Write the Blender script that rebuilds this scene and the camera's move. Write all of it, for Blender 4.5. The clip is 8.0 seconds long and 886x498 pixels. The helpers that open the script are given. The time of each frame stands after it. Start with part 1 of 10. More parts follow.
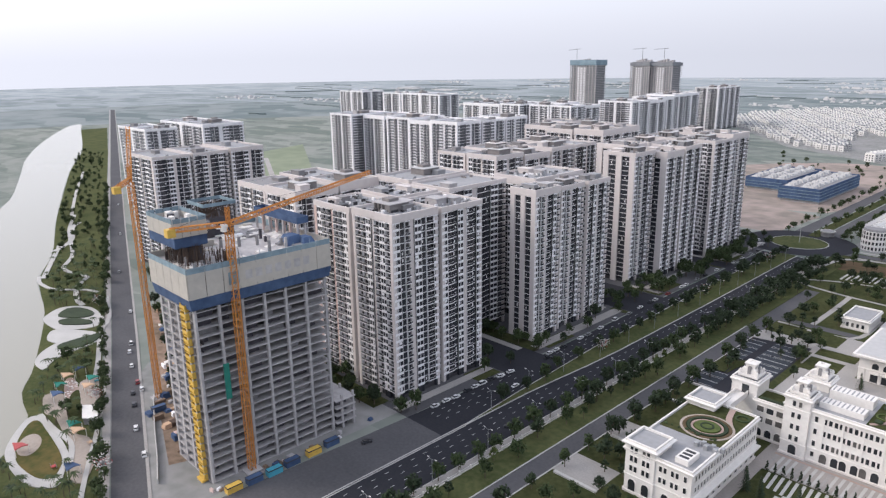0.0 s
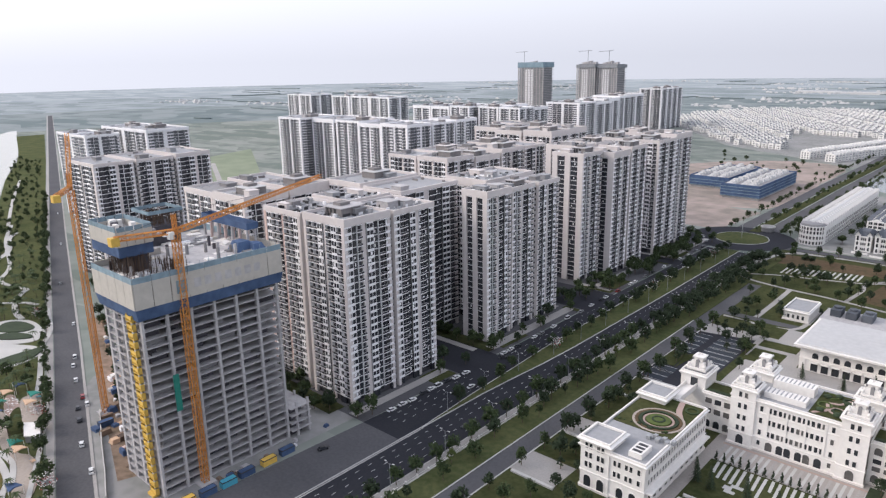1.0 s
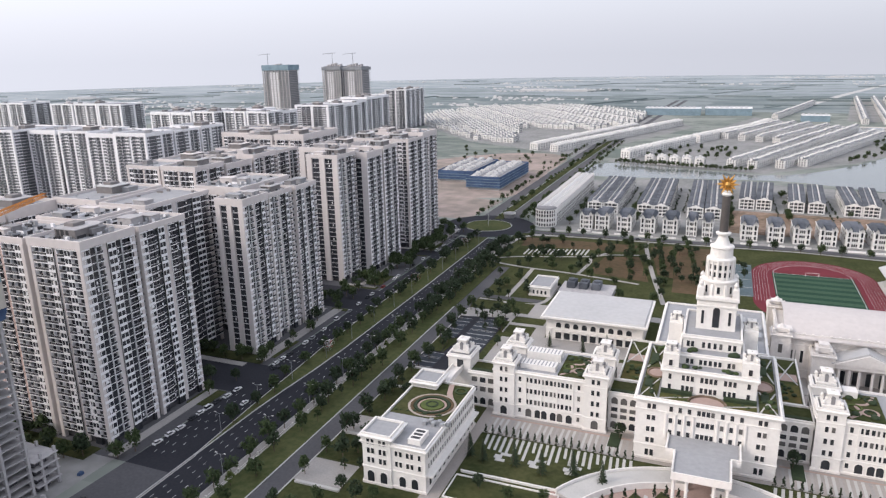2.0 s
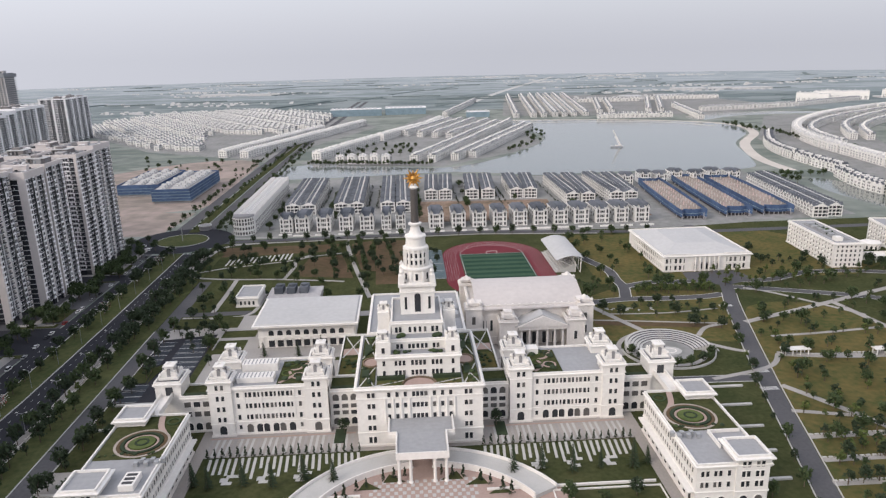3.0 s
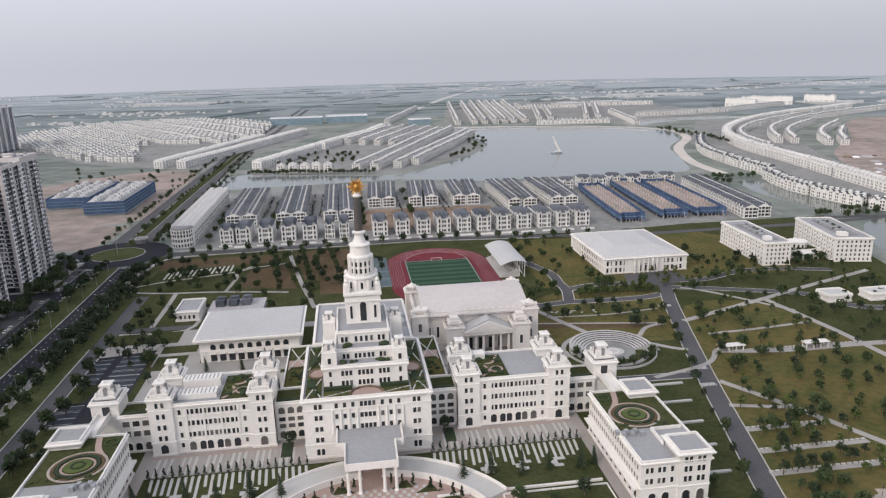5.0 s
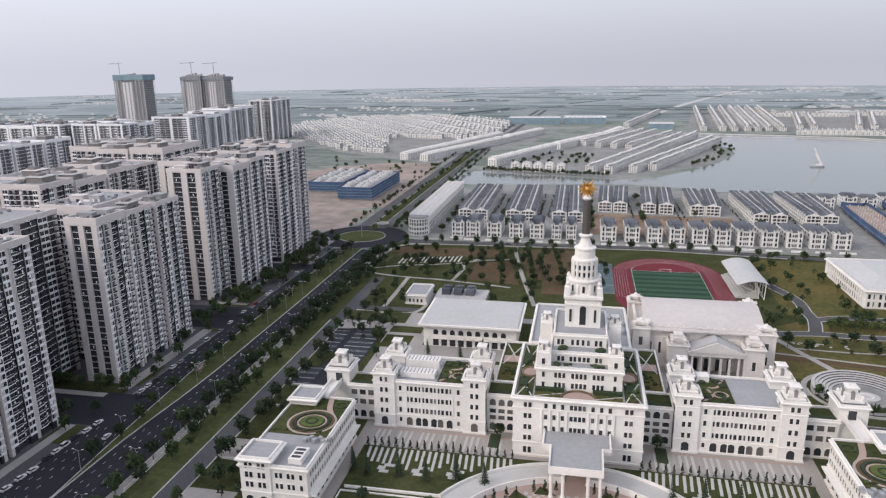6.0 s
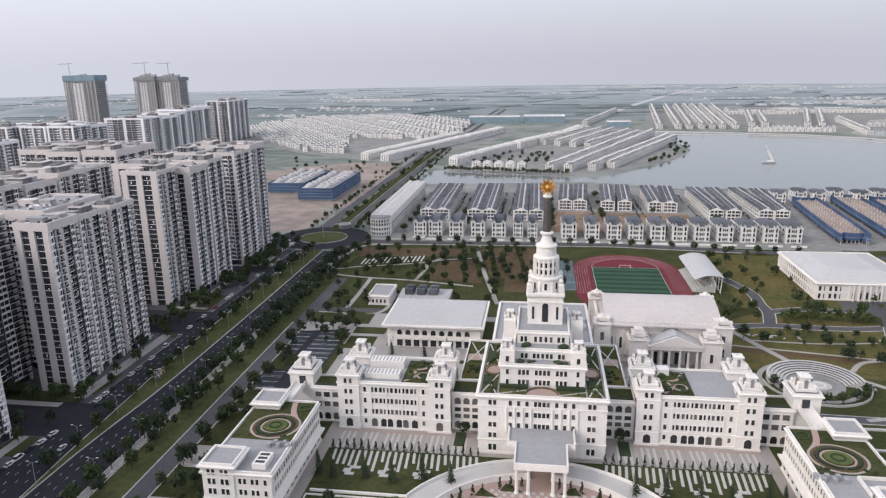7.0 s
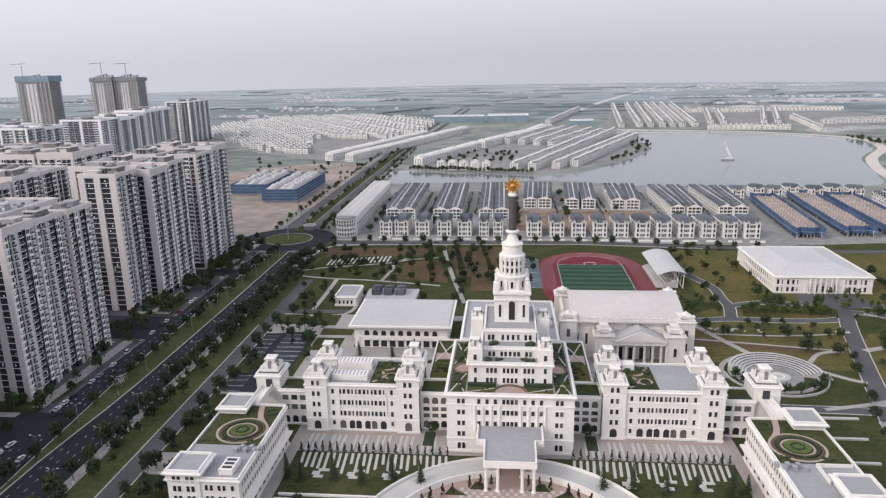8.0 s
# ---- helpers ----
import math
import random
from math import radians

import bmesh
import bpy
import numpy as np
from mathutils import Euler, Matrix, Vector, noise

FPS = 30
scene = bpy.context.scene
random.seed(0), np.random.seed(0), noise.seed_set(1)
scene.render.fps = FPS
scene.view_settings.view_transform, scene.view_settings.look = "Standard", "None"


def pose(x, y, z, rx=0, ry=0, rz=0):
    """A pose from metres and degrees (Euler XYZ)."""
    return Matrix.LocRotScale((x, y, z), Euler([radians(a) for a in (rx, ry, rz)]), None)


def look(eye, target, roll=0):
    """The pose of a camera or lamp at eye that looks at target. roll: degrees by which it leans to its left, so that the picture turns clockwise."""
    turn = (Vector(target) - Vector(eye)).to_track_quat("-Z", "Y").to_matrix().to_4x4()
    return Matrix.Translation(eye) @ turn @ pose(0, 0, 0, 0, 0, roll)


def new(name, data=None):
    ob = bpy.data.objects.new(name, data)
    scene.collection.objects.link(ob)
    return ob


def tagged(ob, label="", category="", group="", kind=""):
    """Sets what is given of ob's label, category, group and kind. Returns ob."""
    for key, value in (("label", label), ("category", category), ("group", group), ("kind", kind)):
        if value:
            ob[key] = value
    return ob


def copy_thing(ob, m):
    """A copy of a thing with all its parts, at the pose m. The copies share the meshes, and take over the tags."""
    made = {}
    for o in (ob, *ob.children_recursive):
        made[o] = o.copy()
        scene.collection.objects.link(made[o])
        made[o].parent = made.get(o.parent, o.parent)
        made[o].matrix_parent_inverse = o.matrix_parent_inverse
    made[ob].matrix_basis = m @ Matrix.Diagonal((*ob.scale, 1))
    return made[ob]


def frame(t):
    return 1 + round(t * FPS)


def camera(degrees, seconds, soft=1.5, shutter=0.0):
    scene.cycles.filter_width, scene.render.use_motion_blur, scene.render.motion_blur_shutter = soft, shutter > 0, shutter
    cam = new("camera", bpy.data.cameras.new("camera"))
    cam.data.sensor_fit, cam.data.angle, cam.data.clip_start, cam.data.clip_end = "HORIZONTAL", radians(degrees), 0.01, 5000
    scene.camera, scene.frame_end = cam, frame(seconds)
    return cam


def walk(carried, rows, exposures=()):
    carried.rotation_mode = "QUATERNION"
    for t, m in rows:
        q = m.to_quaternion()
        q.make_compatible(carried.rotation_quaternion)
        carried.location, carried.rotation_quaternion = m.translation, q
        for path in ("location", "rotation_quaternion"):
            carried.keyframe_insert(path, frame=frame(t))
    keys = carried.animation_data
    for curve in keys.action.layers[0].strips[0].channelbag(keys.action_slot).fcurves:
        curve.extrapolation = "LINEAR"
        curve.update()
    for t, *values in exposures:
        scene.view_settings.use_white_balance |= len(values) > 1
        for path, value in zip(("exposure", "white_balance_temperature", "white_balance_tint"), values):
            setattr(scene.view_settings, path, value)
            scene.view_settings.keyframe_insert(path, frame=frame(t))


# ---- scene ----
cam = camera(65.06, 8.0, 1.3)
EYE = Vector((0.0, 0.0, 150.0))  # a hovering drone that only turns


def aim(yaw, pitch, roll):
    a, b = radians(yaw), radians(pitch)
    return look(EYE, EYE + Vector((-math.sin(a) * math.cos(b), math.cos(a) * math.cos(b), math.sin(b))), roll)


PATH = [
    (0.0, 46.29, -15.42, -0.79), (0.1, 44.46, -15.42, -0.85), (0.2, 43.20, -15.41, -0.93), (0.3, 42.48, -15.39, -0.98),
    (0.5, 42.29, -15.35, -1.04), (0.7, 42.28, -15.34, -1.03), (1.0, 42.26, -15.27, -1.00), (1.2, 41.28, -15.27, -0.95),
    (1.3, 39.41, -15.30, -0.95), (1.5, 34.66, -15.33, -1.07), (1.6, 32.20, -15.38, -1.10), (1.7, 29.66, -15.38, -1.15),
    (2.0, 22.17, -15.45, -1.18), (2.4, 12.17, -15.57, -1.22),
    (2.8, 2.17, -15.68, -1.26), (3.0, -2.84, -15.70, -1.37), (3.2, -7.85, -15.75, -1.50), (3.5, -15.24, -15.86, -1.59),
    (3.7, -20.03, -15.92, -1.74), (4.0, -24.66, -15.98, -1.87), (4.2, -25.27, -15.96, -1.93), (4.5, -23.43, -15.83, -1.96),
    (4.7, -17.60, -15.56, -1.79), (4.9, -10.93, -15.31, -1.56), (5.0, -7.58, -15.21, -1.42), (5.2, -0.82, -15.01, -1.25),
    (5.3, 2.30, -14.96, -1.16), (5.4, 4.90, -14.92, -1.08), (5.5, 7.00, -14.89, -1.01), (5.6, 8.70, -14.86, -0.95),
    (5.7, 9.90, -14.84, -0.90), (5.9, 11.20, -14.81, -0.83), (6.1, 11.58, -14.80, -0.79),
    (6.3, 11.66, -14.80, -0.77), (6.5, 11.65, -14.80, -0.75), (6.7, 10.75, -14.84, -0.76), (6.9, 8.90, -14.87, -0.86),
    (7.0, 8.26, -14.88, -0.94), (7.2, 7.70, -14.90, -0.97), (7.5, 7.68, -14.89, -1.00), (7.8, 7.39, -14.91, -1.00),
    (8.0, 5.39, -14.96, -1.05),
]
walk(cam, [(t, aim(a, b, c)) for t, a, b, c in PATH],
     exposures=[(0.0, 0.30, 6360, 12), (1.5, 0.33, 6400, 12), (3.5, 0.01, 6540, 11), (5.0, -0.03, 6480, 11), (6.5, 0.09, 6380, 12), (8.0, 0.10, 6450, 12)])

# ---- light: a hazy, bright sky with a weak, wide sun from the west ----
SUN_ELEV, SUN_AZ = 34.0, 232.0  # degrees; azimuth clockwise from +y
world = bpy.data.worlds.new("hazy_sky")
scene.world = world
world.use_nodes = True
wn, wl = world.node_tree.nodes, world.node_tree.links
wn.clear()
sky = wn.new("ShaderNodeTexSky")
sky.sky_type = "NISHITA"
sky.sun_disc = False
sky.sun_elevation, sky.sun_rotation = radians(SUN_ELEV), radians(SUN_AZ)
sky.air_density, sky.dust_density, sky.ozone_density = 1.0, 6.0, 1.0
bg_sky, bg_haze, add = wn.new("ShaderNodeBackground"), wn.new("ShaderNodeBackground"), wn.new("ShaderNodeAddShader")
bg_sky.inputs["Strength"].default_value = 0.05
bg_haze.inputs["Color"].default_value = (0.915, 0.945, 1.05, 1)
# the haze glows a little more towards the sun
where, dot, lift, glow = wn.new("ShaderNodeTexCoord"), wn.new("ShaderNodeVectorMath"), wn.new("ShaderNodeMapRange"), wn.new("ShaderNodeMath")
dot.operation = "DOT_PRODUCT"
_a, _e = radians(SUN_AZ), radians(SUN_ELEV)
SUN_DIR = Vector((math.sin(_a) * math.cos(_e), math.cos(_a) * math.cos(_e), math.sin(_e)))
dot.inputs[1].default_value = SUN_DIR
lift.inputs["From Min"].default_value, lift.inputs["From Max"].default_value = -0.6, 1.0
lift.inputs["To Min"].default_value, lift.inputs["To Max"].default_value = 0.0, 1.0
glow.operation = "MULTIPLY_ADD"
glow.inputs[1].default_value, glow.inputs[2].default_value = 0.30, 0.63
out = wn.new("ShaderNodeOutputWorld")
wl.new(where.outputs["Generated"], dot.inputs[0])
wl.new(dot.outputs["Value"], lift.inputs["Value"])
wl.new(lift.outputs[0], glow.inputs[0])
# the air above the horizon is thicker and a little duller than the sky overhead
high, rise, dull = wn.new("ShaderNodeSeparateXYZ"), wn.new("ShaderNodeMapRange"), wn.new("ShaderNodeMath")
rise.inputs["From Min"].default_value, rise.inputs["From Max"].default_value = 0.0, 0.11
rise.inputs["To Min"].default_value, rise.inputs["To Max"].default_value = 0.88, 1.0
dull.operation = "MULTIPLY"
wl.new(where.outputs["Generated"], high.inputs[0])
wl.new(high.outputs["Z"], rise.inputs["Value"])
wl.new(glow.outputs[0], dull.inputs[0])
wl.new(rise.outputs[0], dull.inputs[1])
wl.new(dull.outputs[0], bg_haze.inputs["Strength"])
wl.new(sky.outputs[0], bg_sky.inputs["Color"])
wl.new(bg_sky.outputs[0], add.inputs[0])
wl.new(bg_haze.outputs[0], add.inputs[1])
wl.new(add.outputs[0], out.inputs["Surface"])

sun = new("sun", bpy.data.lights.new("sun", "SUN"))
sun.data.energy, sun.data.angle, sun.data.color = 1.10, radians(16), (1.0, 0.93, 0.86)
sun.matrix_basis = look(SUN_DIR * 300, (0, 0, 0))

# ---- materials ----
def rgb(c):
    return (c[0], c[1], c[2], 1.0)


def surface(name, color, rough=0.8, other=None, grain=2.0, stain=0.05, mix=0.5, bump=0.0, bump_scale=8.0, metal=0.0, vary=0.0, island=0.0, spec=0.3, cells=0.0):
    """A node material: a base colour that drifts to another by large stains and fine grain, with a little relief."""
    m = bpy.data.materials.new(name)
    m.use_nodes = True
    n, l = m.node_tree.nodes, m.node_tree.links
    b = n["Principled BSDF"]
    b.inputs["Roughness"].default_value, b.inputs["Metallic"].default_value = rough, metal
    b.inputs["Specular IOR Level"].default_value = spec
    other = other or tuple(v * 0.72 for v in color)
    co = n.new("ShaderNodeTexCoord")
    big, fine = n.new("ShaderNodeTexNoise"), n.new("ShaderNodeTexNoise")
    big.inputs["Scale"].default_value, big.inputs["Detail"].default_value = stain, 5.0
    fine.inputs["Scale"].default_value, fine.inputs["Detail"].default_value = grain, 3.0
    l.new(co.outputs["Object"], big.inputs["Vector"])
    l.new(co.outputs["Object"], fine.inputs["Vector"])
    both = n.new("ShaderNodeMath")
    both.operation = "ADD"
    l.new(big.outputs["Fac"], both.inputs[0])
    l.new(fine.outputs["Fac"], both.inputs[1])
    last = both.outputs[0]
    if vary or island:
        src = n.new("ShaderNodeObjectInfo").outputs["Random"] if vary else n.new("ShaderNodeNewGeometry").outputs["Random Per Island"]
        mad = n.new("ShaderNodeMath")
        mad.operation = "MULTIPLY_ADD"
        mad.inputs[1].default_value = vary or island
        l.new(src, mad.inputs[0])
        l.new(last, mad.inputs[2])
        off = n.new("ShaderNodeMath")
        off.operation = "SUBTRACT"
        off.inputs[1].default_value = (vary or island) / 2
        l.new(mad.outputs[0], off.inputs[0])
        last = off.outputs[0]
    if cells:
        # a patchwork of long plots
        turn, plots, tone, join = n.new("ShaderNodeMapping"), n.new("ShaderNodeTexVoronoi"), n.new("ShaderNodeSeparateColor"), n.new("ShaderNodeMath")
        turn.inputs["Scale"].default_value, turn.inputs["Rotation"].default_value = (1.0, 2.6, 1.0), (0, 0, 0.35)
        plots.inputs["Scale"].default_value = cells
        join.operation, join.inputs[1].default_value = "MULTIPLY_ADD", 0.7
        less = n.new("ShaderNodeMath")
        less.operation, less.inputs[1].default_value = "SUBTRACT", 0.35
        l.new(co.outputs["Object"], turn.inputs["Vector"])
        l.new(turn.outputs[0], plots.inputs["Vector"])
        l.new(plots.outputs["Color"], tone.inputs[0])
        l.new(tone.outputs[0], join.inputs[0])
        l.new(last, join.inputs[2])
        l.new(join.outputs[0], less.inputs[0])
        last = less.outputs[0]
    ramp = n.new("ShaderNodeMapRange")
    ramp.inputs["From Min"].default_value, ramp.inputs["From Max"].default_value = 0.65, 1.35
    ramp.inputs["To Min"].default_value, ramp.inputs["To Max"].default_value = 0.5 - mix / 2, 0.5 + mix / 2
    l.new(last, ramp.inputs["Value"])
    blend = n.new("ShaderNodeMix")
    blend.data_type = "RGBA"
    blend.inputs[6].default_value, blend.inputs[7].default_value = rgb(other), rgb(color)
    l.new(ramp.outputs[0], blend.inputs[0])
    l.new(blend.outputs[2], b.inputs["Base Color"])
    if bump:
        bt, bn = n.new("ShaderNodeTexNoise"), n.new("ShaderNodeBump")
        bt.inputs["Scale"].default_value, bt.inputs["Detail"].default_value = bump_scale, 4.0
        bn.inputs["Strength"].default_value = bump
        l.new(co.outputs["Object"], bt.inputs["Vector"])
        l.new(bt.outputs["Fac"], bn.inputs["Height"])
        l.new(bn.outputs[0], b.inputs["Normal"])
    return m


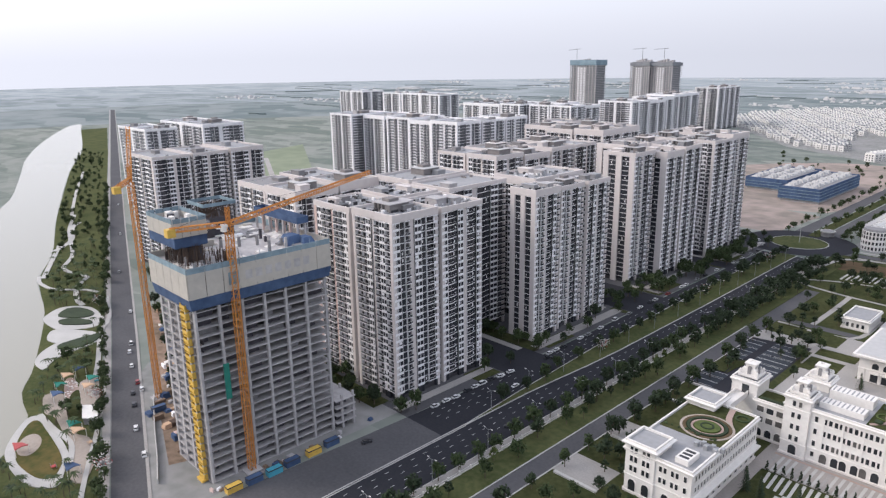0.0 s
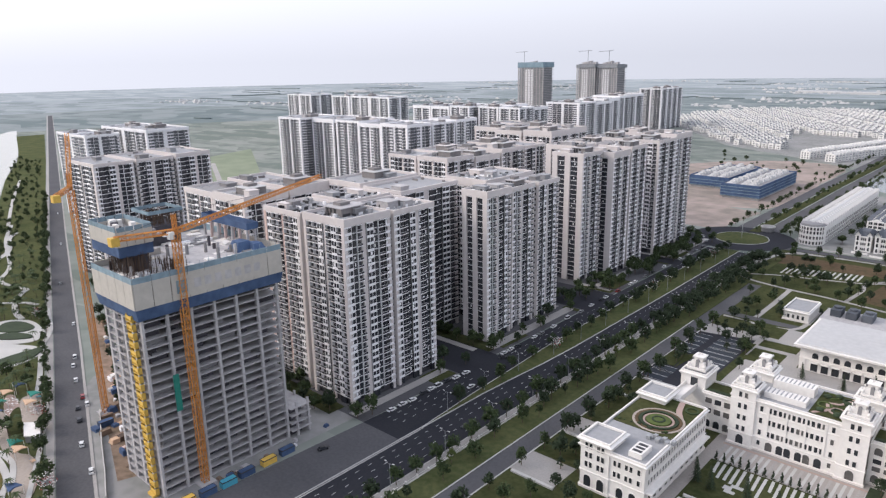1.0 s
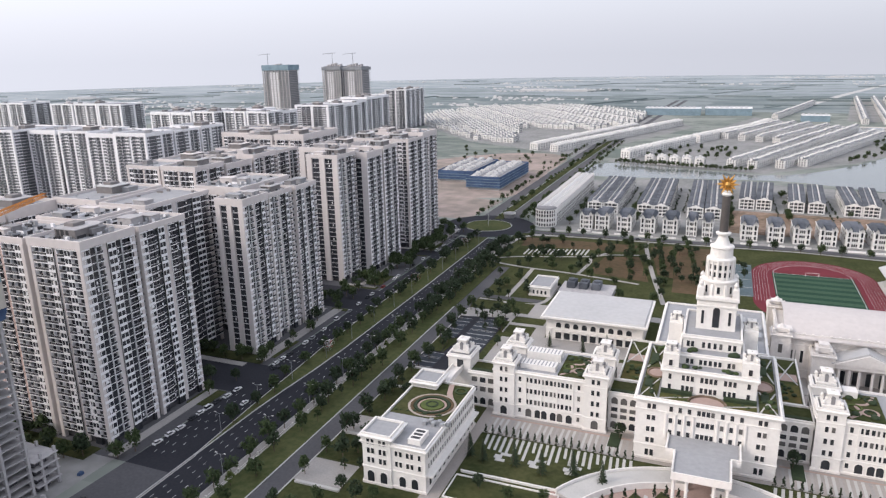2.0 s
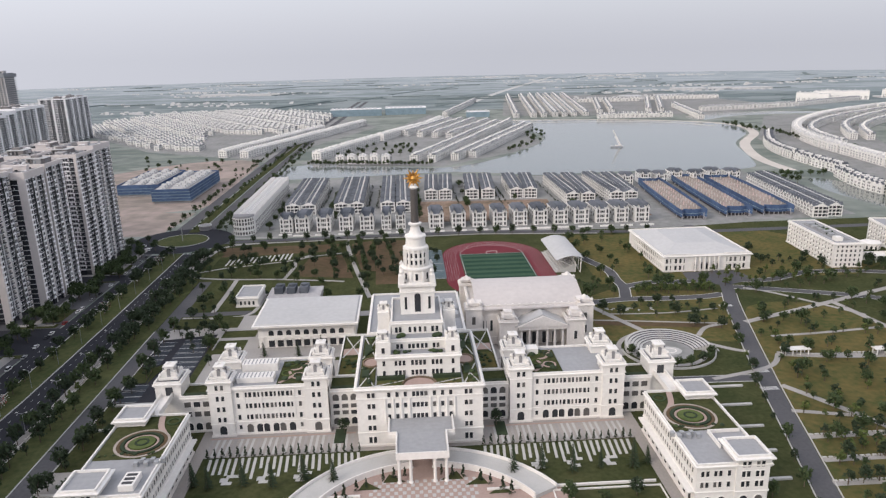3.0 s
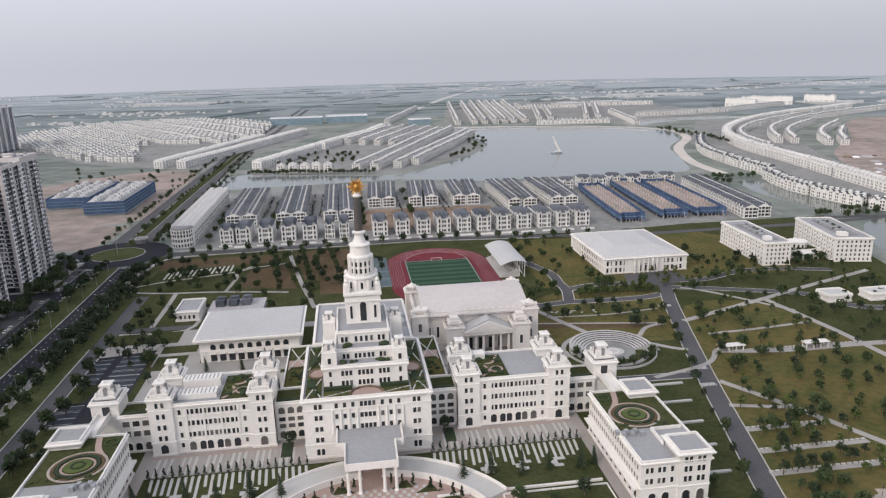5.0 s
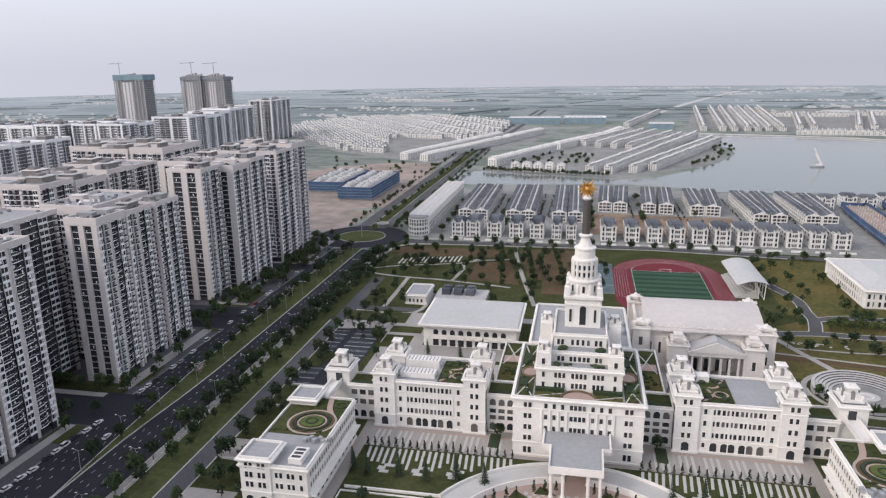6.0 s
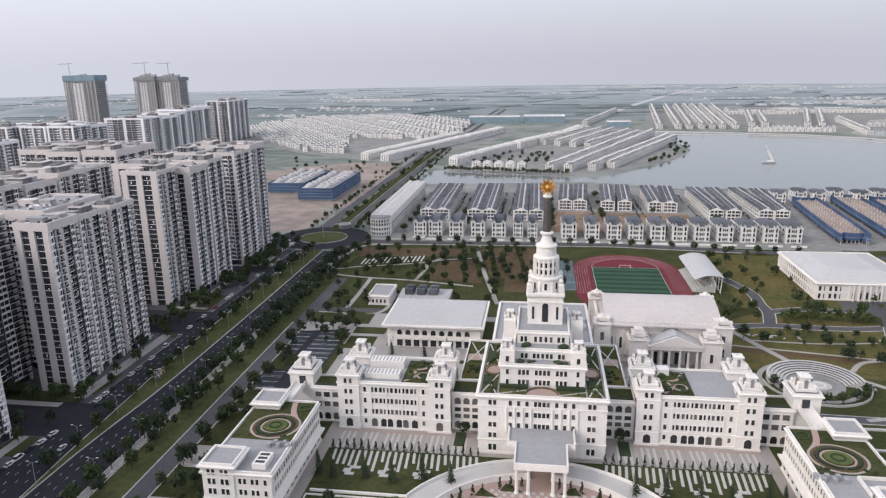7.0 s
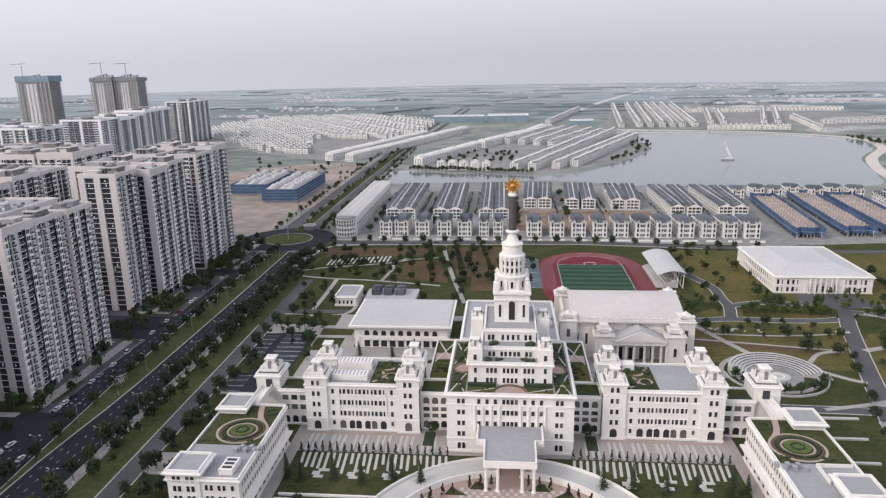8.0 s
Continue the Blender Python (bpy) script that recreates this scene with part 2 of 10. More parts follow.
M = dict(
    # land is lightened to carry some distance haze in its colour
    land=surface("land", (0.25, 0.265, 0.24), 0.95, (0.15, 0.175, 0.155), 0.05, 0.004, 1.2, 0.2, 0.3, spec=0.06, cells=0.012),
    field=surface("field", (0.25, 0.28, 0.20), 0.95, (0.17, 0.20, 0.14), 0.03, 0.003, 1.2, spec=0.06),
    grass=surface("grass", (0.072, 0.074, 0.034), 0.95, (0.036, 0.047, 0.020), 0.5, 0.06, 1.3, 0.4, 2.0, spec=0.02),
    parkgrass=surface("park_grass", (0.098, 0.104, 0.047), 0.95, (0.056, 0.070, 0.030), 0.4, 0.05, 1.4, 0.4, 2.0, spec=0.02),
    lawn=surface("lawn", (0.138, 0.108, 0.045), 0.95, (0.066, 0.076, 0.030), 0.3, 0.03, 1.5, 0.4, 2.0, spec=0.02),
    dry=surface("dry_lawn", (0.126, 0.084, 0.054), 0.95, (0.074, 0.060, 0.034), 0.3, 0.05, 1.3, 0.3, 2.0, spec=0.06),
    dirt=surface("bare_earth", (0.30, 0.215, 0.165), 0.95, (0.13, 0.10, 0.07), 0.25, 0.03, 1.4, 0.3, 0.8, spec=0.06),
    sand=surface("pale_sand", (0.40, 0.325, 0.27), 0.95, (0.25, 0.215, 0.165), 0.06, 0.012, 1.3, spec=0.06),
    villaground=surface("lane_concrete", (0.29, 0.285, 0.28), 0.9, (0.19, 0.195, 0.185), 0.15, 0.02, 1.3, spec=0.06),
    asphalt=surface("asphalt", (0.040, 0.041, 0.048), 0.85, (0.027, 0.028, 0.034), 1.0, 0.05, 1.0, 0.1, 4.0, spec=0.06),
    asphalt_old=surface("worn_asphalt", (0.112, 0.111, 0.117), 0.9, (0.078, 0.078, 0.084), 0.8, 0.04, 1.0, spec=0.06),
    paving=surface("paving", (0.38, 0.36, 0.34), 0.85, (0.27, 0.26, 0.25), 1.5, 0.06, 0.9),
    plaza=surface("plaza_stone", (0.37, 0.34, 0.315), 0.8, (0.27, 0.25, 0.235), 1.2, 0.05, 0.9),
    pinkstone=surface("pink_stone", (0.42, 0.31, 0.27), 0.8, None, 1.2, 0.05, 0.8),
    kerb=surface("kerb_concrete", (0.52, 0.51, 0.49), 0.85, None, 2.0, 0.1, 0.7),
    paint=surface("road_paint", (0.58, 0.58, 0.57), 0.7, None, 1.0, 0.1, 0.7),
    white=surface("white_render", (0.78, 0.755, 0.72), 0.75, (0.66, 0.635, 0.605), 0.8, 0.05, 0.9),
    stone=surface("pale_stone", (0.74, 0.70, 0.665), 0.8, (0.60, 0.565, 0.535), 0.8, 0.06, 0.9),
    roofgrey=surface("grey_roof", (0.33, 0.335, 0.345), 0.85, (0.26, 0.262, 0.27), 0.6, 0.05, 0.9),
    roofwhite=surface("pale_metal_roof", (0.50, 0.495, 0.49), 0.65, (0.41, 0.407, 0.405), 0.4, 0.03, 0.9),
    glass=surface("window_glass", (0.018, 0.021, 0.026), 0.15, (0.035, 0.038, 0.043), 0.4, 0.08, 1.0, spec=0.5),
    glasspale=surface("curtained_glass", (0.15, 0.14, 0.13), 0.3, (0.06, 0.06, 0.06), 0.5, 0.1, 1.0, spec=0.5),
    towerglass=surface("tower_window_glass", (0.048, 0.051, 0.06), 0.12, (0.022, 0.024, 0.03), 0.35, 0.1, 1.3, spec=0.5),
    penthouse=surface("brown_grey_render", (0.235, 0.22, 0.215), 0.85, (0.17, 0.16, 0.158), 0.5, 0.08, 1.0),
    rose=surface("rosy_render", (0.60, 0.46, 0.42), 0.85, (0.50, 0.38, 0.35), 0.4, 0.02, 0.9),
    beige=surface("taupe_render", (0.63, 0.585, 0.57), 0.85, (0.55, 0.51, 0.495), 0.4, 0.02, 0.9),
    ivory=surface("ivory_render", (0.84, 0.83, 0.84), 0.8, (0.76, 0.75, 0.765), 0.4, 0.03, 0.9),
    slatepale=surface("weathered_slate", (0.25, 0.26, 0.275), 0.8, (0.15, 0.16, 0.175), 0.2, 0.02, 1.2, island=0.8),
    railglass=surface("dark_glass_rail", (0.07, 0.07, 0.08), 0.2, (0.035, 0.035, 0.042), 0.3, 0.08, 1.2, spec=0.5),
    # farglass is a paler tower glass, with distance haze put into its colour
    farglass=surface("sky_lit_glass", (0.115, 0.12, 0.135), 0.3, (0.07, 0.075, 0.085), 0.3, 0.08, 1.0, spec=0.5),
    blockwork=surface("grey_blockwork", (0.085, 0.080, 0.092), 0.9, (0.045, 0.043, 0.050), 0.4, 0.06, 1.3),
    # farfield to farfield3: haze painted in as ever paler colours
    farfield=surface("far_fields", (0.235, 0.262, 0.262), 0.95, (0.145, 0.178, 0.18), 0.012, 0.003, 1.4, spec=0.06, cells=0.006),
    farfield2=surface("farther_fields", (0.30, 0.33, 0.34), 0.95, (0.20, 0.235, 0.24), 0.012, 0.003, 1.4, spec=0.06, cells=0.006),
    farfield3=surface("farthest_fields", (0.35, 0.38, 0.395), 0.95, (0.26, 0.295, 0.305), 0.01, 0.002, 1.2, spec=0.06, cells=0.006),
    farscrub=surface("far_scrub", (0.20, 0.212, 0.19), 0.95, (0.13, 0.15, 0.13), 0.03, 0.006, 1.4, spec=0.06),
    vaultroof=surface("rosy_metal_roof", (0.56, 0.52, 0.50), 0.65, (0.47, 0.435, 0.42), 0.4, 0.03, 0.9),
    courtblue=surface("blue_grey_court", (0.13, 0.165, 0.175), 0.9, (0.085, 0.115, 0.125), 0.4, 0.06, 1.2, spec=0.06),
    loopstone=surface("buff_paving", (0.40, 0.345, 0.30), 0.85, (0.29, 0.25, 0.215), 1.0, 0.06, 1.0),
    bayblue=surface("slate_bay_paving", (0.055, 0.063, 0.076), 0.85, (0.036, 0.042, 0.052), 0.8, 0.06, 1.1, spec=0.1),
    bankland=surface("scrubby_bank", (0.20, 0.150, 0.085), 0.95, (0.062, 0.062, 0.022), 0.35, 0.06, 1.7, 0.4, 1.0, spec=0.02),
    bankdirt=surface("patchy_earth", (0.30, 0.225, 0.165), 0.95, (0.10, 0.085, 0.04), 0.4, 0.07, 1.7, 0.3, 0.8, spec=0.02),
    rubble=surface("churned_earth", (0.37, 0.30, 0.27), 0.95, (0.22, 0.195, 0.17), 0.06, 0.012, 1.5, spec=0.05),
    beachsand=surface("beach_sand", (0.58, 0.54, 0.49), 0.95, (0.47, 0.43, 0.39), 0.3, 0.02, 1.0, spec=0.05),
    # farleaf is greyed and blued: haze put into the foliage colour
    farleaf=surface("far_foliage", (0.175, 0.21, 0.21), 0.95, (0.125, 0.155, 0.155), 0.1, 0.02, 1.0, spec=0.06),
    greyrender=surface("grey_render", (0.27, 0.265, 0.27), 0.85, None, 0.5, 0.03, 0.8),
    # recess is near-black: the shade inside the balconies is put into the colour
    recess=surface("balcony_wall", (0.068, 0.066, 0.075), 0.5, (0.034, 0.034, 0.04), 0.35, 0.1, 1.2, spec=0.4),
    concrete=surface("raw_concrete", (0.47, 0.455, 0.455), 0.9, (0.33, 0.32, 0.325), 0.5, 0.06, 1.2),
    screen=surface("screen_panel", (0.50, 0.47, 0.42), 0.8, (0.40, 0.375, 0.34), 0.5, 0.06, 0.9),
    bluenet=surface("blue_netting", (0.075, 0.122, 0.225), 0.9, (0.04, 0.068, 0.135), 0.3, 0.06, 1.3),
    paleblue=surface("pale_blue_net", (0.25, 0.34, 0.39), 0.9, (0.15, 0.21, 0.25), 0.5, 0.08, 1.2),
    greennet=surface("green_netting", (0.03, 0.22, 0.17), 0.9, None, 0.6, 0.1, 0.9),
    orange=surface("crane_orange", (0.62, 0.27, 0.06), 0.6, (0.45, 0.18, 0.05), 0.6, 0.1, 0.8),
    yellow=surface("hoist_yellow", (0.72, 0.47, 0.10), 0.6, None, 0.8, 0.1, 0.8),
    rust=surface("rebar_rust", (0.10, 0.07, 0.055), 0.9, None, 1.0, 0.2, 0.9),
    villa=surface("villa_render", (0.78, 0.765, 0.735), 0.8, (0.64, 0.63, 0.61), 0.3, 0.02, 0.9),
    slate=surface("slate_roof", (0.12, 0.13, 0.15), 0.8, (0.062, 0.07, 0.084), 0.3, 0.05, 1.3, vary=0.5),
    track=surface("red_track", (0.175, 0.038, 0.048), 0.9, (0.125, 0.028, 0.036), 0.4, 0.05, 1.0, spec=0.06),
    turf=surface("green_turf", (0.030, 0.068, 0.044), 0.95, None, 0.5, 0.05, 0.8, spec=0.06),
    turfpale=surface("pale_turf_stripe", (0.058, 0.105, 0.070), 0.95, None, 0.5, 0.05, 0.8, spec=0.06),
    gold=surface("gold_leaf", (0.62, 0.36, 0.10), 0.35, (0.42, 0.22, 0.06), 0.9, 0.2, 0.8, metal=0.7),
    column=surface("dark_bronze", (0.10, 0.09, 0.085), 0.55, None, 0.8, 0.1, 0.8),
    dark=surface("dark_metal", (0.05, 0.05, 0.055), 0.6, None, 1.0, 0.1, 0.7),
    steel=surface("grey_steel", (0.40, 0.41, 0.42), 0.5, None, 1.0, 0.1, 0.7, metal=0.3),
    leaf=surface("leaves", (0.060, 0.085, 0.032), 0.85, (0.027, 0.044, 0.017), 0.5, 0.1, 1.0, island=0.7),
    leafpale=surface("pale_leaves", (0.10, 0.125, 0.035), 0.85, (0.05, 0.075, 0.02), 0.5, 0.1, 1.0, island=0.7),
    leafdark=surface("dark_leaves", (0.039, 0.058, 0.028), 0.85, (0.019, 0.031, 0.016), 0.5, 0.1, 1.0, island=0.6),
    bark=surface("bark", (0.13, 0.10, 0.075), 0.95, None, 2.0, 0.3, 0.9),
    carwhite=surface("white_car_paint", (0.75, 0.75, 0.75), 0.3, None, 0.5, 0.2, 0.3, spec=0.5),
    cardark=surface("dark_car_paint", (0.035, 0.037, 0.045), 0.3, None, 0.5, 0.2, 0.3, spec=0.5),
    carred=surface("red_car_paint", (0.28, 0.03, 0.03), 0.3, None, 0.5, 0.2, 0.3, spec=0.5),
    carsilver=surface("silver_car_paint", (0.38, 0.39, 0.40), 0.35, None, 0.5, 0.2, 0.3, metal=0.3, spec=0.5),
    rubber=surface("tyre_rubber", (0.02, 0.02, 0.02), 0.9, None, 2.0, 0.5, 0.5),
    redplastic=surface("red_plastic", (0.45, 0.08, 0.08), 0.6, None, 1.0, 0.2, 0.6),
    cyan=surface("cyan_container", (0.08, 0.38, 0.50), 0.6, None, 1.0, 0.2, 0.6),
    peach=surface("peach_canopy", (0.62, 0.42, 0.28), 0.8, None, 0.8, 0.2, 0.8),
)


def water(name, color, rough, scale):
    m = bpy.data.materials.new(name)
    m.use_nodes = True
    n, l = m.node_tree.nodes, m.node_tree.links
    b = n["Principled BSDF"]
    b.inputs["Base Color"].default_value, b.inputs["Roughness"].default_value = rgb(color), rough
    b.inputs["IOR"].default_value = 1.33
    co, nz, bp = n.new("ShaderNodeTexCoord"), n.new("ShaderNodeTexNoise"), n.new("ShaderNodeBump")
    nz.inputs["Scale"].default_value, nz.inputs["Detail"].default_value = scale, 4.0
    bp.inputs["Strength"].default_value, bp.inputs["Distance"].default_value = 0.25, 0.15
    l.new(co.outputs["Object"], nz.inputs["Vector"])
    l.new(nz.outputs["Fac"], bp.inputs["Height"])
    l.new(bp.outputs[0], b.inputs["Normal"])
    return m


M["lakewater"] = water("lake_water", (0.16, 0.175, 0.17), 0.12, 0.5)
M["riverwater"] = water("river_water", (0.30, 0.29, 0.24), 0.12, 0.4)
M["canalwater"] = water("canal_water", (0.13, 0.145, 0.13), 0.10, 0.5)


# ---- geometry helpers ----
class Geo:
    """Gathers corners and faces of one mesh."""

    def __init__(self):
        self.v, self.f = [], []

    def quad(self, a, b, c, d):
        k = len(self.v)
        self.v += [a, b, c, d]
        self.f.append((k, k + 1, k + 2, k + 3))
        return self

    def box(self, x0, y0, z0, x1, y1, z1):
        k = len(self.v)
        self.v += [(x0, y0, z0), (x1, y0, z0), (x1, y1, z0), (x0, y1, z0), (x0, y0, z1), (x1, y0, z1), (x1, y1, z1), (x0, y1, z1)]
        self.f += [(k + a, k + b, k + c, k + d) for a, b, c, d in
                   ((3, 2, 1, 0), (4, 5, 6, 7), (0, 1, 5, 4), (1, 2, 6, 5), (2, 3, 7, 6), (3, 0, 4, 7))]
        return self

    def prism(self, poly, z0, z1, top=1.0):
        """A polygon raised from z0 to z1, its top shrunk about its middle."""
        n, k = len(poly), len(self.v)
        cx, cy = sum(p[0] for p in poly) / n, sum(p[1] for p in poly) / n
        if sum(poly[i - 1][0] * poly[i][1] - poly[i][0] * poly[i - 1][1] for i in range(n)) < 0:
            poly = poly[::-1]
        self.v += [(x, y, z0) for x, y in poly] + [(cx + (x - cx) * top, cy + (y - cy) * top, z1) for x, y in poly]
        self.f += [(k + i, k + (i + 1) % n, k + n + (i + 1) % n, k + n + i) for i in range(n)]
        self.f += [tuple(range(k + n - 1, k - 1, -1)), tuple(range(k + n, k + 2 * n))]
        return self

    def cyl(self, x, y, z0, z1, r0, r1=None, n=12):
        r1 = r0 if r1 is None else r1
        k = len(self.v)
        for r, z in ((r0, z0), (r1, z1)):
            self.v += [(x + r * math.cos(2 * math.pi * i / n), y + r * math.sin(2 * math.pi * i / n), z) for i in range(n)]
        self.f += [(k + i, k + (i + 1) % n, k + n + (i + 1) % n, k + n + i) for i in range(n)]
        self.f += [tuple(range(k + n - 1, k - 1, -1)), tuple(range(k + n, k + 2 * n))]
        return self

    def rod(self, a, b, r, n=5):
        a, b = Vector(a), Vector(b)
        q = (b - a).to_track_quat("Z", "Y")
        k = len(self.v)
        for p in (a, b):
            self.v += [tuple(p + q @ Vector((r * math.cos(2 * math.pi * i / n), r * math.sin(2 * math.pi * i / n), 0))) for i in range(n)]
        self.f += [(k + i, k + (i + 1) % n, k + n + (i + 1) % n, k + n + i) for i in range(n)]
        self.f += [tuple(range(k + n - 1, k - 1, -1)), tuple(range(k + n, k + 2 * n))]
        return self

    def flat(self, poly, z):
        k, n = len(self.v), len(poly)
        if sum(poly[i - 1][0] * poly[i][1] - poly[i][0] * poly[i - 1][1] for i in range(n)) < 0:
            poly = poly[::-1]
        self.v += [(x, y, z) for x, y in poly]
        self.f.append(tuple(range(k, k + n)))
        return self

    def ribbon(self, line, width, z0, z1):
        """A path of that width along a line of points, raised from z0 to z1."""
        left, right = [], []
        closed = len(line) > 3 and (Vector(line[0]) - Vector(line[-1])).length < 1e-4
        for i, p in enumerate(line):
            a, b = Vector(line[max(i - 1, 0)]), Vector(line[min(i + 1, len(line) - 1)])
            if closed and i in (0, len(line) - 1):
                a, b = Vector(line[-2]), Vector(line[1])
            d = (b - a).normalized()
            s = Vector((-d.y, d.x)) * width / 2
            left.append((p[0] + s.x, p[1] + s.y))
            right.append((p[0] - s.x, p[1] - s.y))
        k, n = len(self.v), len(line)
        for a, b in zip(left, right):
            self.v += [(*a, z0), (*a, z1), (*b, z1), (*b, z0)]
        for i in range(n - 1):
            p, q = k + 4 * i, k + 4 * i + 4
            self.f += [(p + 2, q + 2, q + 1, p + 1), (p + 3, q + 3, q + 2, p + 2), (p + 1, q + 1, q, p)]
        e = k + 4 * n - 4
        if not closed:
            self.f += [(k, k + 3, k + 2, k + 1), (e, e + 1, e + 2, e + 3)]
        return self

    def ring(self, cx, cy, rx, ry, width, z0, z1, n=48, a0=0.0, a1=360.0, turn=0.0):
        pts = []
        for i in range(n + 1):
            a = radians(a0 + (a1 - a0) * i / n)
            x, y = rx * math.cos(a), ry * math.sin(a)
            pts.append((cx + x * math.cos(turn) - y * math.sin(turn), cy + x * math.sin(turn) + y * math.cos(turn)))
        return self.ribbon(pts, width, z0, z1)

    def panel(self, poly, y0, y1, u=0.0):
        """A polygon in x and z, given counter-clockwise as seen from -y, pushed from y0 to y1."""
        n, k = len(poly), len(self.v)
        self.v += [(x + u, y0, z) for x, z in poly] + [(x + u, y1, z) for x, z in poly]
        self.f += [(k + (i + 1) % n, k + i, k + n + i, k + n + (i + 1) % n) for i in range(n)]
        self.f += [tuple(range(k, k + n)), tuple(range(k + 2 * n - 1, k + n - 1, -1))]
        return self

    def moulding(self, x0, y0, x1, y1, profile):
        """A closed profile of (outwards, z) swept round a rectangle as one ring."""
        k, n = len(self.v), len(profile)
        for sx, sy in ((-1, -1), (1, -1), (1, 1), (-1, 1)):
            for o, z in profile:
                self.v.append(((x0 if sx < 0 else x1) + sx * o, (y0 if sy < 0 else y1) + sy * o, z))
        for c in range(4):
            for i in range(n):
                a, b = c * n + i, c * n + (i + 1) % n
                d, e = ((c + 1) % 4) * n + i, ((c + 1) % 4) * n + (i + 1) % n
                self.f.append((k + a, k + d, k + e, k + b))
        return self

    def lathe(self, cx, cy, profile, n=20, a0=0.0):
        """A profile of (radius, z), from the bottom up, turned about a vertical axis."""
        k = len(self.v)
        for r, z in profile:
            self.v += [(cx + r * math.cos(a0 + 2 * math.pi * i / n), cy + r * math.sin(a0 + 2 * math.pi * i / n), z) for i in range(n)]
        for j in range(len(profile) - 1):
            self.f += [(k + j * n + i, k + j * n + (i + 1) % n, k + (j + 1) * n + (i + 1) % n, k + (j + 1) * n + i) for i in range(n)]
        self.f += [tuple(range(k + n - 1, k - 1, -1)), tuple(range(k + (len(profile) - 1) * n, k + len(profile) * n))]
        return self

    def mesh(self, name):
        me = bpy.data.meshes.new(name)
        me.from_pydata(self.v, [], self.f)
        me.update()
        return me


def part(name, geo, material, parent=None, label=""):
    """Links the geometry as one mesh object under a thing or a part."""
    me = geo if isinstance(geo, bpy.types.Mesh) else geo.mesh(name)
    if not me.materials:
        me.materials.append(M[material] if isinstance(material, str) else material)
    ob = new(name, me)
    if parent:
        ob.parent = parent
    if label:
        ob["label"] = label
    return ob


def thing(name, label, category, at=(0, 0, 0), turn=0.0, group=""):
    ob = new(name)
    ob.empty_display_size = 1.0
    ob.matrix_basis = Matrix.Translation(at) @ Matrix.Rotation(radians(turn), 4, "Z")
    return tagged(ob, label, category, group)


def setting(name, geo, material, label="", category=""):
    return tagged(part(name, geo, material), label, category, kind="structure")


def stuff(name, geo, material, label, category):
    return tagged(part(name, geo, material), label, category, kind="stuff")


def oval(cx, cy, rx, ry, n=40, turn=0.0):
    return [(cx + rx * math.cos(t) * math.cos(turn) - ry * math.sin(t) * math.sin(turn),
             cy + rx * math.cos(t) * math.sin(turn) + ry * math.sin(t) * math.cos(turn)) for t in (2 * math.pi * i / n for i in range(n))]


def smooth(pts, n=6, closed=False):
    """A rounded line through the given points."""
    res, k = [], len(pts)
    rng = range(k) if closed else range(k - 1)
    for i in rng:
        p = [Vector(pts[j % k] if closed else pts[min(max(j, 0), k - 1)]) for j in (i - 1, i, i + 1, i + 2)]
        for s in range(n):
            t = s / n
            q = 0.5 * (2 * p[1] + (p[2] - p[0]) * t + (2 * p[0] - 5 * p[1] + 4 * p[2] - p[3]) * t * t + (3 * p[1] - p[0] - 3 * p[2] + p[3]) * t ** 3)
            res.append((q.x, q.y))
    if not closed:
        res.append(tuple(pts[-1]))
    return res


def inside(x, y, poly):
    hit = False
    for (ax, ay), (bx, by) in zip(poly, poly[1:] + poly[:1]):
        if (ay > y) != (by > y) and x < (bx - ax) * (y - ay) / (by - ay) + ax:
            hit = not hit
    return hit

# ---- the ground, water and roads ----
CX = 1.8  # the campus's axis of symmetry

LAKE = smooth([(-175, 945), (-146, 885), (62, 905), (163, 862), (275, 868), (430, 858), (479, 940), (532, 1099), (619, 1243), (640, 1393), (527, 1495),
               (362, 1555), (214, 1590), (235, 1420), (252, 1280), (223, 1165), (162, 1055), (110, 985), (51, 945), (-27, 965), (-141, 1005)], 4, True)
RIVER = [(-1900, 566), (-1749, 520), (-1326, 391), (-1080, 298), (-763, 192), (-617, 148), (-543, 118), (-467, 102), (-384, 75), (-354, 62), (-299, 43),
         (-250, -60), (-420, -160), (-700, 50), (-855, 162), (-1064, 230), (-1295, 296), (-1575, 399), (-1850, 520)]
RIVER = smooth(RIVER, 4, True)
CANAL = smooth([(505, 548), (461, 406), (462, 350), (432, 257), (395, 140), (340, 40), (230, 40), (270, 120), (299, 177), (340, 226), (359, 276), (371, 328), (391, 395),
                (412, 485), (462, 555)], 4, True)
POND = smooth([(471, 782), (500, 735), (505, 640), (492, 590), (461, 584), (450, 650), (448, 717)], 4, True)

setting("ground", Geo().flat(oval(0, 0, 4950, 4950, 96), 0.0), "land", "flat land of faded fields to the horizon", "ground")
# each ring is paler and bluer than the last: haze put into the colour
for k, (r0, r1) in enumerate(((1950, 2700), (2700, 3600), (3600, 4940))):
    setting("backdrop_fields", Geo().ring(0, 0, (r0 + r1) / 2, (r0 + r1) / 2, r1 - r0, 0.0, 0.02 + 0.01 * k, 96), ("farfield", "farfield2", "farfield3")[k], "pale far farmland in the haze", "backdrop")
setting("lake", Geo().flat(LAKE, 0.06), "lakewater", "calm grey lake water", "water")
setting("river", Geo().flat(RIVER, 0.06), "riverwater", "pale silty river water", "water")
setting("canal", Geo().flat(CANAL, 0.06), "canalwater", "still grey-green canal water", "water")
setting("pond", Geo().flat(POND, 0.06), "canalwater", "still pond between the villas", "water")
